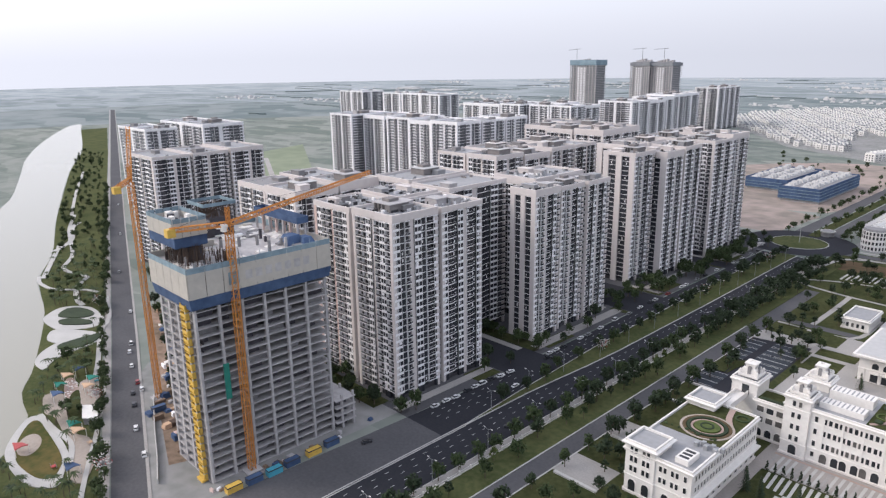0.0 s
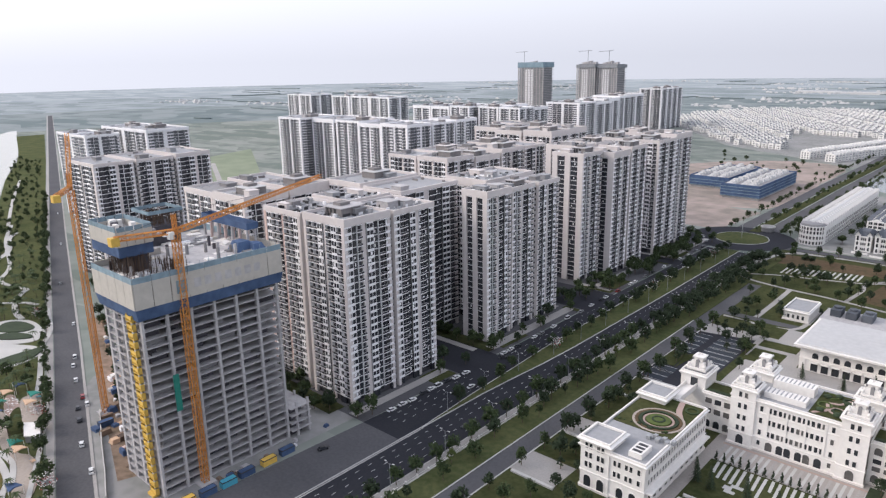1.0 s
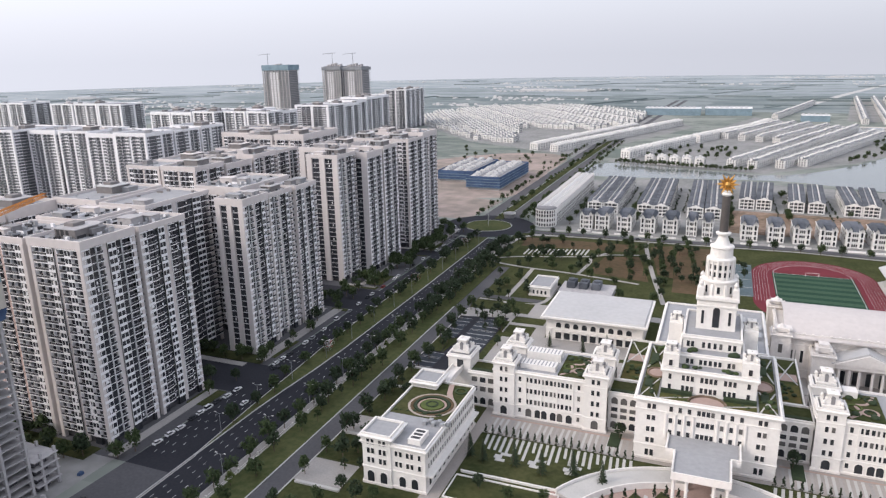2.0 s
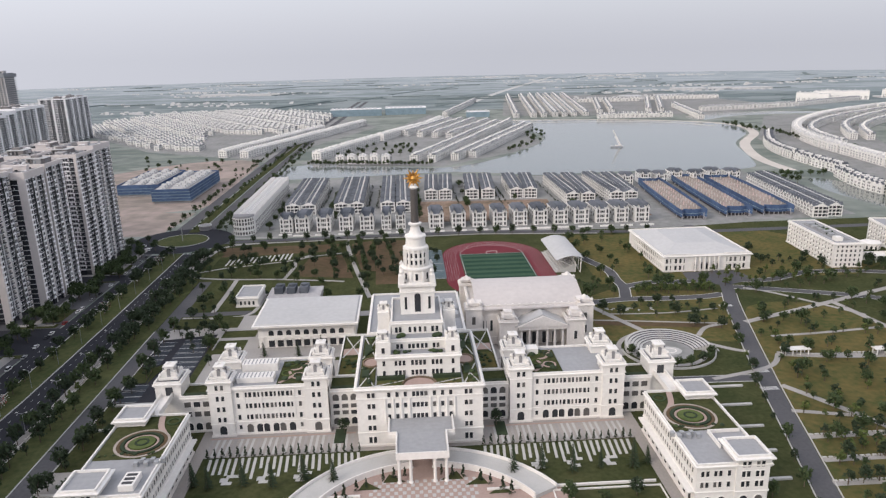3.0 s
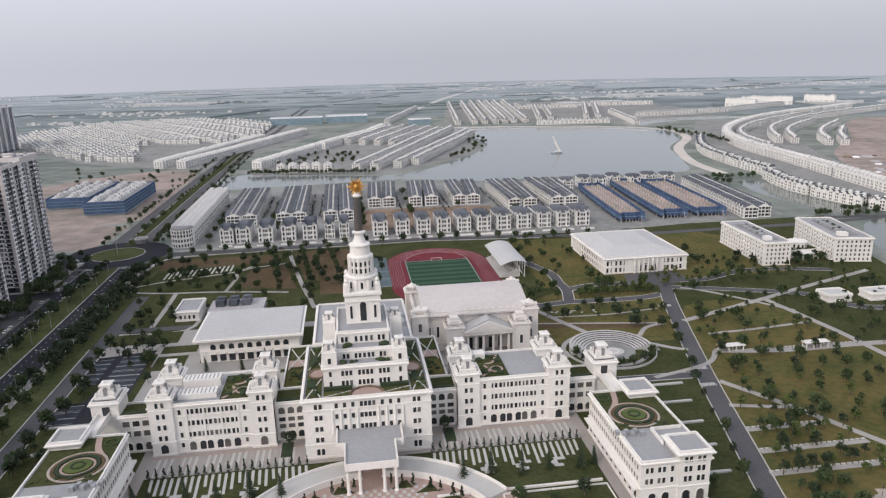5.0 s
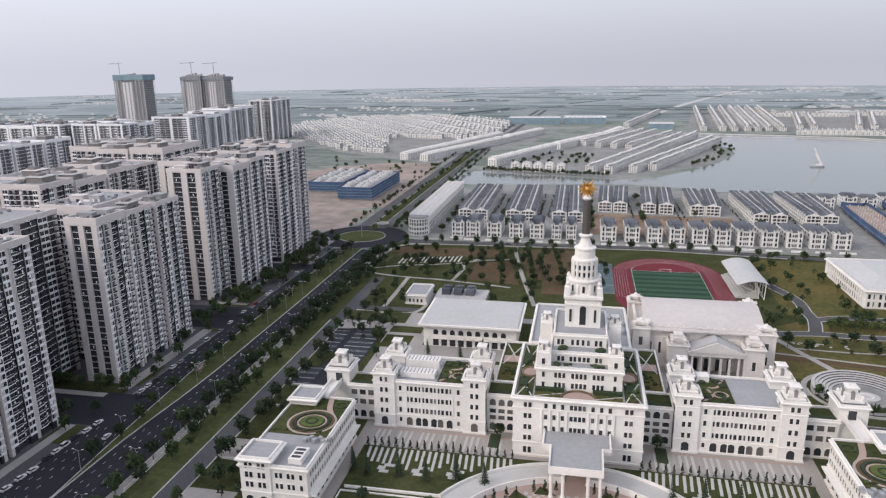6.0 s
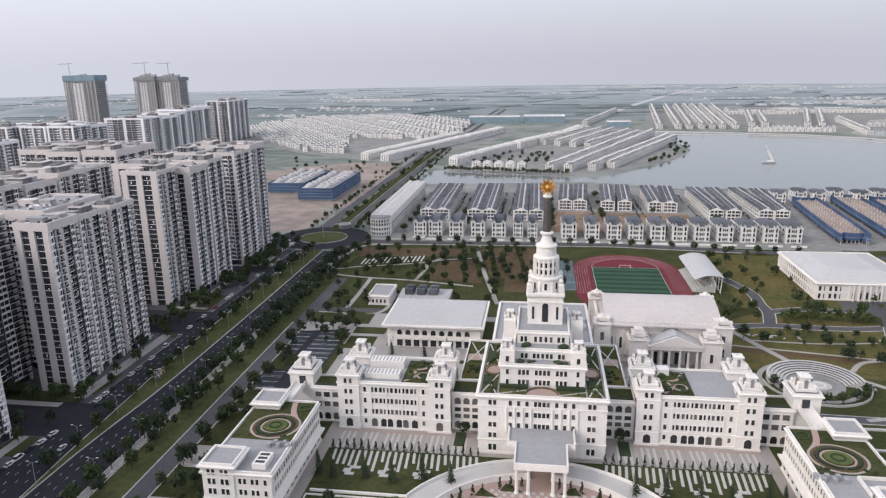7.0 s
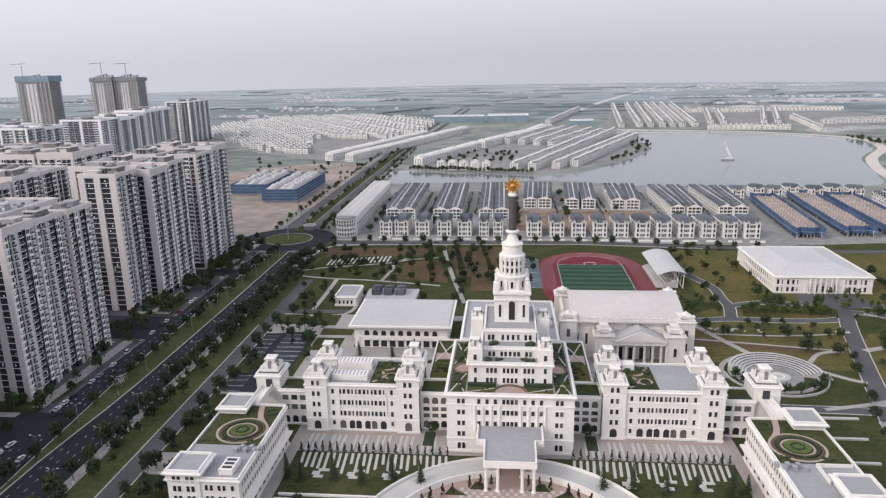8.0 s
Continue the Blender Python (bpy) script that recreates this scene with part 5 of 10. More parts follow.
for k in range(12):
    a = 2 * math.pi * k / 12
    for b in (-0.5, 0.0, 0.5):
        d = Vector((math.cos(a) * math.cos(b) if b else math.cos(a), math.sin(b), math.sin(a) * (math.cos(b) if b else 1)))
        tip, side = Vector((SX, SY, 100.6)) + d * (4.6 if b == 0 and k % 2 == 0 else 3.6), Vector((-d.z, 0, d.x)).normalized() * 0.75
        root = Vector((SX, SY, 100.6)) + d * 1.1
        ray = Geo()
        ray.v = [tuple(root - side + Vector((0, 0.3, 0))), tuple(root + side + Vector((0, 0.3, 0))), tuple(root + Vector((0, -0.45, 0))), tuple(tip)]
        ray.f = [(0, 1, 3), (1, 2, 3), (2, 0, 3), (2, 1, 0)]
        part("ray", ray, "gold", star)
# the porch
porch = part("porch_roof", Geo().box(CX - 12.6, 234.5, 10.3, CX + 12.6, 246.3, 12.0).box(CX - 9.6, 219.5, 10.3, CX + 9.6, 234.5, 11.98), "white", main)
part("porch_deck", Geo().box(CX - 11.9, 235.2, 12.0, CX + 11.9, 246.0, 12.2).box(CX - 8.9, 220.3, 11.98, CX + 8.9, 235.2, 12.18), "roofgrey", porch)
part("porch_parapet", Geo().ribbon([(CX - 12.4, 246), (CX - 12.4, 234.7), (CX - 9.4, 234.7), (CX - 9.4, 219.8), (CX + 9.4, 219.8), (CX + 9.4, 234.7), (CX + 12.4, 234.7), (CX + 12.4, 246)], 0.6, 11.9, 13.0), "white", porch)
for u in (-8.6, -4.4, 4.4, 8.6):
    for y in (220.8, 230.0):
        part("column", Geo().lathe(CX + u, y, [(0.9, 0), (0.9, 0.5), (0.62, 0.8), (0.55, 9.3), (0.85, 9.7), (0.85, 10.3)], 12), "white", porch)

# the two wings
for s in (-1, 1):
    wing = thing("university_wing", "white four-storey university wing with corner pavilions and a roof garden", "building", group="campus wings")
    a, b = sorted((CX + s * 37.5, CX + s * 85.5))
    body = block(wing, "wall", a, 260.6, b, 287, 0, 21.2, out=0.7)
    mid0, mid1 = a + 10, b - 10
    spans = row(mid0 + 4.0, mid1 - 4.0, 3)
    for lo in (17.0, 12.0, 7.0):
        spots = [(c + d, lo) for c in spans for d in (-2.7, -0.95, 0.95, 2.7)] + [(mid0 + 1.5, lo), (mid1 - 1.5, lo)]
        windows(body, "S", 260.6, spots, 1.15, 2.2, pale=0.2)
    windows(body, "S", 260.6, [(c + d, 0.7) for c in spans for d in (-2.0, 2.0)], 2.6, 4.2, True, 0.2)
    windows(body, "S", 260.6, [(mid0 + 1.5, 2.6), (mid1 - 1.5, 2.6)], 1.15, 2.0)
    string_course(body, a, 260.6, b, 287, 5.6)
    string_course(body, a, 260.6, b, 287, 16.0, 0.2)
    for c in (mid0 + 4.0, mid1 - 4.0, (spans[0] + spans[1]) / 2, (spans[1] + spans[2]) / 2):
        part("pilaster", Geo().box(c - 0.4, 260.25, 6.2, c + 0.4, 260.6, 19.7), "white", body)
    for ux in (a + 4.6, b - 4.6):
        for y0, y1 in ((259.6, 268.4), (279, 288.0)):
            pav = block(wing, "pavilion", ux - 4.6, y0, ux + 4.6, y1, 0, 24.9, out=0.8)
            if y0 < 260:
                for lo in (21.0, 16.2, 11.4, 6.7):
                    windows(pav, "S", y0, [(ux - 1.1, lo), (ux + 1.1, lo)], 1.2, 2.2)
                windows(pav, "S", y0, [(ux, 0.7)], 2.9, 4.3, True)
                string_course(pav, ux - 4.6, y0, ux + 4.6, y1, 5.6)
                string_course(pav, ux - 4.6, y0, ux + 4.6, y1, 19.6, 0.2)
                for side, wall in (("W", ux - 4.6), ("E", ux + 4.6)):
                    windows(pav, side, wall, [(y0 + 4.4, lo) for lo in (21.2,)], 1.2, 1.8)
            aedicule(pav, ux, (y0 + y1) / 2, 25.5, 0.86)
    # the wing's roof: skylights or a white plant room, a garden and a grey deck
    gx = mid1 - 11 if s < 0 else mid0
    garden = part("roof_garden", Geo().box(gx, 262.4, 21.1, gx + 12.5, 284, 21.5), "grass", body)
    part("garden_path", Geo().ribbon(smooth([(gx + 1, 263), (gx + 5, 268), (gx + 4, 274), (gx + 8, 276), (gx + 11, 283)], 5), 1.2, 21.45, 21.65), "pinkstone", garden)
    part("garden_path", Geo().ring(gx + 8.2, 269, 2.6, 2.6, 0.8, 21.45, 21.67, 20), "pinkstone", garden)
    for px, py, r in ((3.4, 271.5, 2.4), (8.2, 269, 1.6), (4.0, 280.5, 2.2), (9.6, 279.5, 1.8)):
        part("garden_hedge", Geo().ring(gx + px, py, r, r, 0.6, 21.45, 21.95, 18), "leafpale" if r > 2 else "leafdark", garden)
    for px, py in ((2.5, 279), (6, 281.5), (10, 277), (9, 265), (3, 266)):
        part("shrub", Geo().lathe(gx + px, py, [(0.5, 21.45), (1.5, 21.85), (1.3, 22.45), (0.3, 22.85)], 9), "leafdark", garden)
    if s < 0:
        for y0, z1 in ((265, 23.4), (275.5, 24.6)):
            sk = part("skylight", Geo().box(mid0 + 0.5, y0, 21.1, mid0 + 15.5, y0 + 5.5, z1), "white", body)
            for k in range(9):
                part("glazing_bar", Geo().box(mid0 + 1.2 + k * 1.6, y0 + 0.5, z1, mid0 + 1.7 + k * 1.6, y0 + 5.0, z1 + 0.08), "roofgrey", sk)
    else:
        part("roof_cabin", Geo().box(mid0 + 0.5, 280, 21.1, mid0 + 5.5, 285, 24.0), "white", body)
    # the arcaded link to the central hall
    la, lb = sorted((CX + s * 24.8, CX + s * 37.5))
    link = thing("arcade_link", "white three-storey link with arched openings and a planted roof", "building", group="campus links")
    lk = block(link, "wall", la, 263.5, lb, 276, 0, 16.6, "grass", out=0.5)
    cs = row(la + 0.8, lb - 0.8, 3)
    windows(lk, "S", 263.5, [(c, 12.0) for c in cs], 2.6, 3.0, True, 0.7)
    windows(lk, "S", 263.5, [(c, z) for c in cs for z in (8.6, 5.6)], 2.6, 1.9, False, 0.7)
    windows(lk, "S", 263.5, [(c, 0.0) for c in cs], 2.6, 4.2, True, 0.4)
    part("planter", Geo().box(la + 1, 264.6, 16.5, lb - 1, 266.4, 17.4), "leafdark", lk)
    # the outer link, the arched pavilion and the bridge to the annex roof
    la, lb = sorted((CX + s * 85.5, CX + s * 98.5))
    link = thing("arcade_link", "white three-storey link with square openings and a planted roof", "building", group="campus links")
    lk = block(link, "wall", la, 264.5, lb, 276, 0, 16.0, "grass", out=0.5)
    cs = row(la + 0.8, lb - 0.8, 3)
    windows(lk, "S", 264.5, [(c, z) for c in cs for z in (11.6, 7.2)], 2.7, 2.4, False, 0.7)
    windows(lk, "S", 264.5, [(c, 0.0) for c in cs], 2.6, 4.4, True, 0.4)
    part("planter", Geo().box(la + 1, 265.4, 15.9, lb - 1, 267.2, 16.9), "leafdark", lk)
    gate = thing("gate_pavilion", "white arched pavilion above a roof stair", "pavilion", group="campus gate pavilions")
    gxm = CX + s * 103.5
    gp = block(gate, "wall", gxm - 5.2, 266, gxm + 5.2, 278, 0, 22.0, out=0.8)
    windows(gp, "S", 266, [(gxm - s * 0.5, 16.2)], 3.0, 4.2, False, 0)
    aedicule(gp, gxm, 272, 22.6, 0.95)
    part("bridge", Geo().box(gxm - 3.2, 247, 15.6, gxm + 1.8, 266, 16.6), "white", gate)
    for k in (-3.2, 1.4):
        part("parapet", Geo().box(gxm + k, 247, 16.6, gxm + k + 0.4, 266, 18.0), "white", gate)

    # the annex with its roof garden
    annex = thing("annex_building", "white three-storey annex with a round roof garden", "building", group="campus annexes")
    a, b = sorted((CX + s * 90.2, CX + s * 115))
    body = block(annex, "wall", a, 196.2, b, 248, 0, 17.2, out=0.8)
    o0, o1 = sorted((CX + s * 103.4, CX + s * 114.6))
    front = block(annex, "pavilion", o0, 195.6, o1, 207.0, 0, 20.0, out=1.3)
    n0, n1 = sorted((CX + s * 104.0, CX + s * 114.8))
    rear = block(annex, "roof_lodge", n0, 240.4, n1, 251.2, 0, 20.0, out=1.2)
    inner, outer_x = CX + s * 90.2, CX + s * 114.6
    iside, oside = ("E", "W") if s < 0 else ("W", "E")
    for lo in (13.0, 8.8):
        windows(body, iside, inner, [(y, lo) for y in row(198, 247, 22)], 1.1, 2.1, pale=0.3)
    windows(body, iside, inner, [(y, 1.6) for y in row(198, 247, 11)], 2.2, 4.2, False, 0.2)
    part("canopy", Geo().box(min(inner, inner - s * 2.4), 197, 6.4, max(inner, inner - s * 2.4), 247, 7.0), "white", body)
    u0, u1 = sorted((CX + s * 90.2, CX + s * 103.4))
    for lo in (13.0, 8.8):
        windows(body, "S", 196.2, [(u, lo) for u in [(u0 + u1) / 2 + d for d in (-4.6, -2.9, -0.2, 1.5, 4.4)]], 1.1, 2.1)
    for lo in (16.2, 12.6, 8.8):
        windows(front, "S", 195.6, [(u, lo) for u in ((o0 + o1) / 2 - 3.2, (o0 + o1) / 2 - 1.5, (o0 + o1) / 2 + 1.5, (o0 + o1) / 2 + 3.2)], 1.2, 2.2)
        windows(front, oside, outer_x, [(y, lo) for y in (198, 199.8, 203, 204.8)], 1.2, 2.2)
        windows(body, oside, CX + s * 115, [(y, lo - 3.0) for y in row(208, 236, 9)], 1.1, 2.0)
    windows(front, "S", 195.6, [((o0 + o1) / 2 - 2.6, 0.8), ((o0 + o1) / 2 + 2.6, 0.8)], 2.8, 4.8, True)
    windows(body, "S", 196.2, [((u0 + u1) / 2 - 2.4, 0.8), ((u0 + u1) / 2 + 2.4, 0.8)], 2.6, 4.4, True)
    string_course(front, o0, 195.6, o1, 207.0, 6.8)
    string_course(body, a, 196.2, b, 248, 6.8)
    gcx = CX + s * 100.6
    garden = part("roof_garden", Geo().box(a + 0.7, 218, 17.1, b - 0.7, 247.2, 17.4), "grass", body)
    part("garden_path", Geo().ring(gcx, 227.8, 9.2, 9.0, 0.9, 17.4, 17.55), "loopstone", garden)
    part("planting_bed", Geo().ring(gcx, 227.8, 8.1, 7.9, 1.1, 17.4, 17.65), "dry", garden, "bare brown ring bed")
    part("garden_path", Geo().ring(gcx, 227.8, 5.4, 5.2, 0.8, 17.4, 17.56), "pinkstone", garden)
    shrubs(garden, 9, a + 1, 219, b - 1, 222, 17.4, 0.4, 0.9)
    part("garden_hedge", Geo().ring(gcx, 227.8, 6.7, 6.5, 1.1, 17.4, 17.95), "leafdark", garden)
    part("garden_hedge", Geo().prism(oval(gcx, 227.8, 4.6, 4.4, 20), 17.4, 17.9), "leafpale", garden)
    part("garden_hedge", Geo().ring(gcx, 227.8, 2.2, 2.1, 0.7, 17.4, 18.1, 24), "leafdark", garden)
    part("garden_path", Geo().ribbon(smooth([(gcx - s * 6.5, 233), (CX + s * 97.5, 239), (CX + s * 99.5, 247)], 6), 2.2, 17.4, 17.54), "pinkstone", garden)
    part("garden_hedge", Geo().ring(CX + s * 93.8, 242.2, 2.3, 2.3, 0.7, 17.4, 17.9, 24), "leaf", garden)
    for k in range(6):
        part("cooling_unit", Geo().box(gcx - s * (3 + k * 1.7) - 0.7, 212.8 + (k % 2) * 2, 17.1, gcx - s * (3 + k * 1.7) + 0.7, 214.4 + (k % 2) * 2, 18.7), "steel", body)
    if s < 0:
        fx = (u0 + u1) / 2 + 1.2
        sky = part("skylight", Geo().box(fx - 2.4, 199, 17.1, fx + 2.4, 207, 19.2), "white", body)
        for k in range(3):
            part("vent_slot", Geo().box(fx - 1.7, 200 + k * 2.3, 19.2, fx + 1.7, 201.4 + k * 2.3, 19.28), "dark", sky)
    else:
        part("roof_wall", Geo().box(o0 - 1.4, 206, 17.1, o0 - 0.9, 216, 18.6).box(o0 - 1.4, 216, 17.1, b - 1.2, 216.4, 18.4), "white", body)

# the banquet hall with its arcade
hall = thing("banquet_hall", "low white hall with an arcade and a pale flat roof", "building")
hb = part("wall", Geo().box(-82.5, 350, 0, -31.5, 389, 12.6), "white", hall)
part("roof_slab", Geo().prism([(-85, 346.5), (-29, 346.5), (-29, 391), (-85, 391)], 12.6, 13.6), "white", hall)
part("roof_skin", Geo().prism([(-84, 347.6), (-30, 347.6), (-30, 390), (-84, 390)], 13.6, 14.3, 0.97), "roofwhite", hall, "pale standing-seam metal roof")
windows(hb, "S", 350, [(x, 6.9) for x in row(-78, -36, 9)], 2.8, 3.0, True, 0)
windows(hb, "S", 350, [(x, 0.4) for x in row(-78, -36, 9)], 3.2, 4.4, False, 0.3)
for x in row(-78, -36, 9):
    part("awning", Geo().panel([(-1.9, 5.0), (1.9, 5.0), (1.9, 5.5), (-1.9, 5.5)], 347.8, 350, x), "white", hb)
for x in [-80.3] + [(p + q) / 2 for p, q in zip(row(-78, -36, 9), row(-78, -36, 9)[1:])] + [-33.7]:
    part("pier", Geo().box(x - 0.55, 349.5, 0, x + 0.55, 350, 6.2), "white", hb)
string_course(hb, -82.5, 350, -31.5, 389, 5.9)
string_course(hb, -82.5, 350, -31.5, 389, 10.6)
# the little pavilion and the cooling plant behind it
lodge = thing("service_lodge", "small white service building with a grey flat roof", "building")
lb = block(lodge, "wall", -109.6, 415.6, -96, 438.6, 0, 6.2, out=0.8)
windows(lb, "S", 415.6, [(x, 1.5) for x in row(-108, -97.6, 4)], 1.3, 2.4)
plant = thing("cooling_plant", "grey cooling towers on a low concrete deck", "plant")
part("deck", Geo().box(-92, 420, 0, -58, 442, 3.4), "concrete", plant)
for k in range(3):
    part("cooling_tower", Geo().box(-88 + k * 8, 428, 3.4, -82.5 + k * 8, 438, 7.4).cyl(-85.2 + k * 8, 433, 7.4, 8.6, 2.2, n=12), "slate", plant)

# the convocation hall
conv = thing("convocation_hall", "pale stone hall with a vaulted roof and columned portico", "building")
cb = part("wall", Geo().box(31, 341, 0, 92, 383, 20.4), "stone", conv)
cornice(cb, 31, 341, 92, 383, 20.6, 1.0, "stone")
vault = Geo()
prof = [(338.5 + 46 * i / 14, 21.0 + 7.6 * math.sin(math.pi * i / 14) ** 0.8) for i in range(15)]
vault.v = [(x, y, z) for x in (33, 90.5) for y, z in prof] + [(x, y, z - 0.5) for x in (33, 90.5) for y, z in prof]
for i in range(14):
    vault.f += [(i, 15 + i, 16 + i, i + 1), (30 + i, 31 + i, 46 + i, 45 + i)]
vault.f += [tuple(range(0, 15)) + tuple(range(44, 29, -1)), tuple(range(29, 14, -1)) + tuple(range(45, 60))]
part("vault_roof", vault, "vaultroof", conv, "pale vaulted metal roof")
windows(cb, "S", 341, [(x, 8) for x in (38, 42, 88)], 2.0, 6.0)
windows(cb, "W", 31, [(y, 8) for y in row(344, 380, 6)], 2.0, 6.0)
windows(cb, "E", 92, [(y, 8) for y in row(344, 380, 6)], 2.0, 6.0)
for x, y in ((32, 342), (91, 342), (32, 382), (91, 382)):
    corner = part("corner_block", Geo().box(x - 4, y - 4, 0, x + 4, y + 4, 22), "stone", conv)
    cornice(corner, x - 4, y - 4, x + 4, y + 4, 22, 0.8, "stone")
    part("urn", Geo().lathe(x, y, [(2.4, 22.5), (1.6, 23.2), (2.2, 24.2), (1.2, 25.4), (0.3, 26.2)], 10), "stone", corner)
for x in (49.5, 84.5):
    corner = part("corner_block", Geo().box(x - 4.6, 331.5, 0, x + 4.6, 341, 16.5), "stone", conv)
    cornice(corner, x - 4.6, 331.5, x + 4.6, 341, 16.6, 0.8, "stone")
    windows(corner, "S", 331.5, [(x, 5.5)], 1.6, 4.6)
    for dx in (-3, 3):
        part("urn", Geo().lathe(x + dx, 333, [(0.9, 17.2), (0.6, 17.7), (1.1, 18.6), (0.3, 19.6)], 8), "stone", corner)
po = part("portico", Geo().box(54.4, 330.5, 11.8, 79.6, 341, 13.8), "stone", conv)
part("pediment", Geo().panel([(-13.2, 13.8), (13.2, 13.8), (0, 19.4)], 329.8, 330.8, 67.0), "stone", po)
part("portico_roof", Geo().panel([(-14, 13.6), (14, 13.6), (0, 20.0), (0, 20.3), (-14.4, 13.9)], 330.8, 344, 67.0), "roofwhite", po)
part("portico_back", Geo().box(54.5, 340.0, 0, 79.5, 341.3, 11.8), "stone", po)
windows(po, "S", 340.0, [(x, 0.5) for x in (59, 64.3, 69.7, 75)], 2.2, 6.5)
for x in (56.2, 60.4, 64.4, 69.6, 73.6, 77.8):
    part("column", Geo().lathe(x, 332, [(1.0, 0), (1.0, 0.6), (0.72, 0.9), (0.62, 10.8), (1.0, 11.2), (1.0, 11.8)], 12), "stone", po)
part("step", Geo().box(53, 328, 0, 81, 332.6, 0.6), "plaza", po)

# balustrades, attic statues' plinths and side bays of the convocation hall
for x in row(36, 90, 12):
    part("pilaster", Geo().box(x - 0.5, 340.6, 4.6, x + 0.5, 341, 19), "stone", cb)
string_course(cb, 31, 341, 92, 383, 4.2, 0.4, "stone")
string_course(cb, 31, 341, 92, 383, 16.6, 0.35, "stone")
part("balustrade", Geo().box(36, 339.9, 21.4, 88, 340.4, 22.7), "stone", cb)
for x in row(36, 88, 14):
    part("baluster_pier", Geo().box(x - 0.5, 339.7, 21.35, x + 0.5, 340.6, 23.2), "stone", cb)
for x in (49.5, 84.5):
    part("attic", Geo().box(x - 3.4, 333, 17.3, x + 3.4, 340, 19.6).box(x - 2.2, 334, 19.6, x + 2.2, 339, 21.0), "stone", conv)
for x in (33.5, 89.5):
    part("attic", Geo().box(x - 3.0, 339.5, 22.7, x + 3.0, 345.5, 24.6), "stone", conv)
windows(cb, "S", 341, [(x, 8) for x in (46, 90 - 1.2)], 1.6, 5.0)
for y0 in (346, 356, 366, 376):
    part("pilaster", Geo().box(92, y0 - 0.5, 4.6, 92.4, y0 + 0.5, 19), "stone", cb)
part("terrace", Geo().box(28, 322.4, 0, 92, 341, 0.5), "paving", conv)
for x, y in ((32, 342), (91, 342), (32, 382), (91, 382)):
    for dx in (-4.1, 3.3):
        part("pilaster", Geo().box(x + dx, y - 4.3, 1.0, x + dx + 0.8, y - 4.0, 20.6), "stone", conv)
    part("attic", Geo().box(x - 2.6, y - 2.6, 22.8, x + 2.6, y + 2.6, 24.4), "stone", conv)
    for dx in (-3.2, 3.2):
        part("urn", Geo().lathe(x + dx, y - 3.2, [(0.8, 22.8), (0.5, 23.4), (0.95, 24.3), (0.25, 25.4)], 8), "stone", conv)
windows(conv, "S", 338.0, [(x, z) for x in (32, 91) for z in (6.0, 13.0)], 1.8, 4.4)
for x in (45.2, 53.8, 80.2, 88.8):
    part("pilaster", Geo().box(x - 0.4, 331.1, 0.6, x + 0.4, 331.5, 15.4), "stone", conv)

# the sports hall
sport = thing("sports_hall", "white sports hall with a low hipped roof and columned front", "building")
sb = block(sport, "wall", 175.6, 452.2, 237, 528, 0, 11.4, "roofwhite", out=1.2)
hip = Geo()
hip.v = [(177, 453.8, 11.6), (235.6, 453.8, 11.6), (235.6, 526.5, 11.6), (177, 526.5, 11.6), (190, 470, 15.6), (220, 470, 15.6), (220, 510, 15.6), (190, 510, 15.6)]
hip.f = [(0, 1, 5, 4), (1, 2, 6, 5), (2, 3, 7, 6), (3, 0, 4, 7), (4, 5, 6, 7)]
part("hipped_roof", hip, "roofwhite", sb, "pale hipped metal roof")
for x in row(196, 216, 6):
    part("column", Geo().cyl(x, 451.1, 0, 10.2, 0.6, n=10), "white", sb)
for lo in (1.2, 6.2):
    windows(sb, "S", 452.2, [(x, lo) for x in row(176, 192, 5) + row(218, 234, 5)], 1.6, 3.2)
    windows(sb, "W", 175.6, [(y, lo) for y in row(456, 524, 18)], 1.6, 3.2)
windows(sb, "S", 452.2, [(x, 0.4) for x in row(196, 216, 5)], 1.9, 6.0)
string_course(sb, 175.6, 452.2, 237, 528, 5.4)
for y in row(454, 526, 18):
    part("pilaster", Geo().box(175.25, y - 0.45 - 2.0, 0.5, 175.6, y + 0.45 - 2.0, 10.2), "white", sb)
for x in row(174, 236, 13):
    part("pilaster", Geo().box(x - 0.45, 451.85, 0.5, x + 0.45, 452.2, 10.2), "white", sb)
for x0, x1 in ((177, 194), (218, 235.6)):
    bal = part("balustrade", Geo().box(x0, 452.0, 12.6, x1, 452.3, 12.9), "white", sb)
    for x in row(x0 - 0.6, x1 + 0.6, 16):
        part("baluster", Geo().box(x - 0.2, 452.02, 11.6, x + 0.2, 452.28, 12.6), "white", bal)

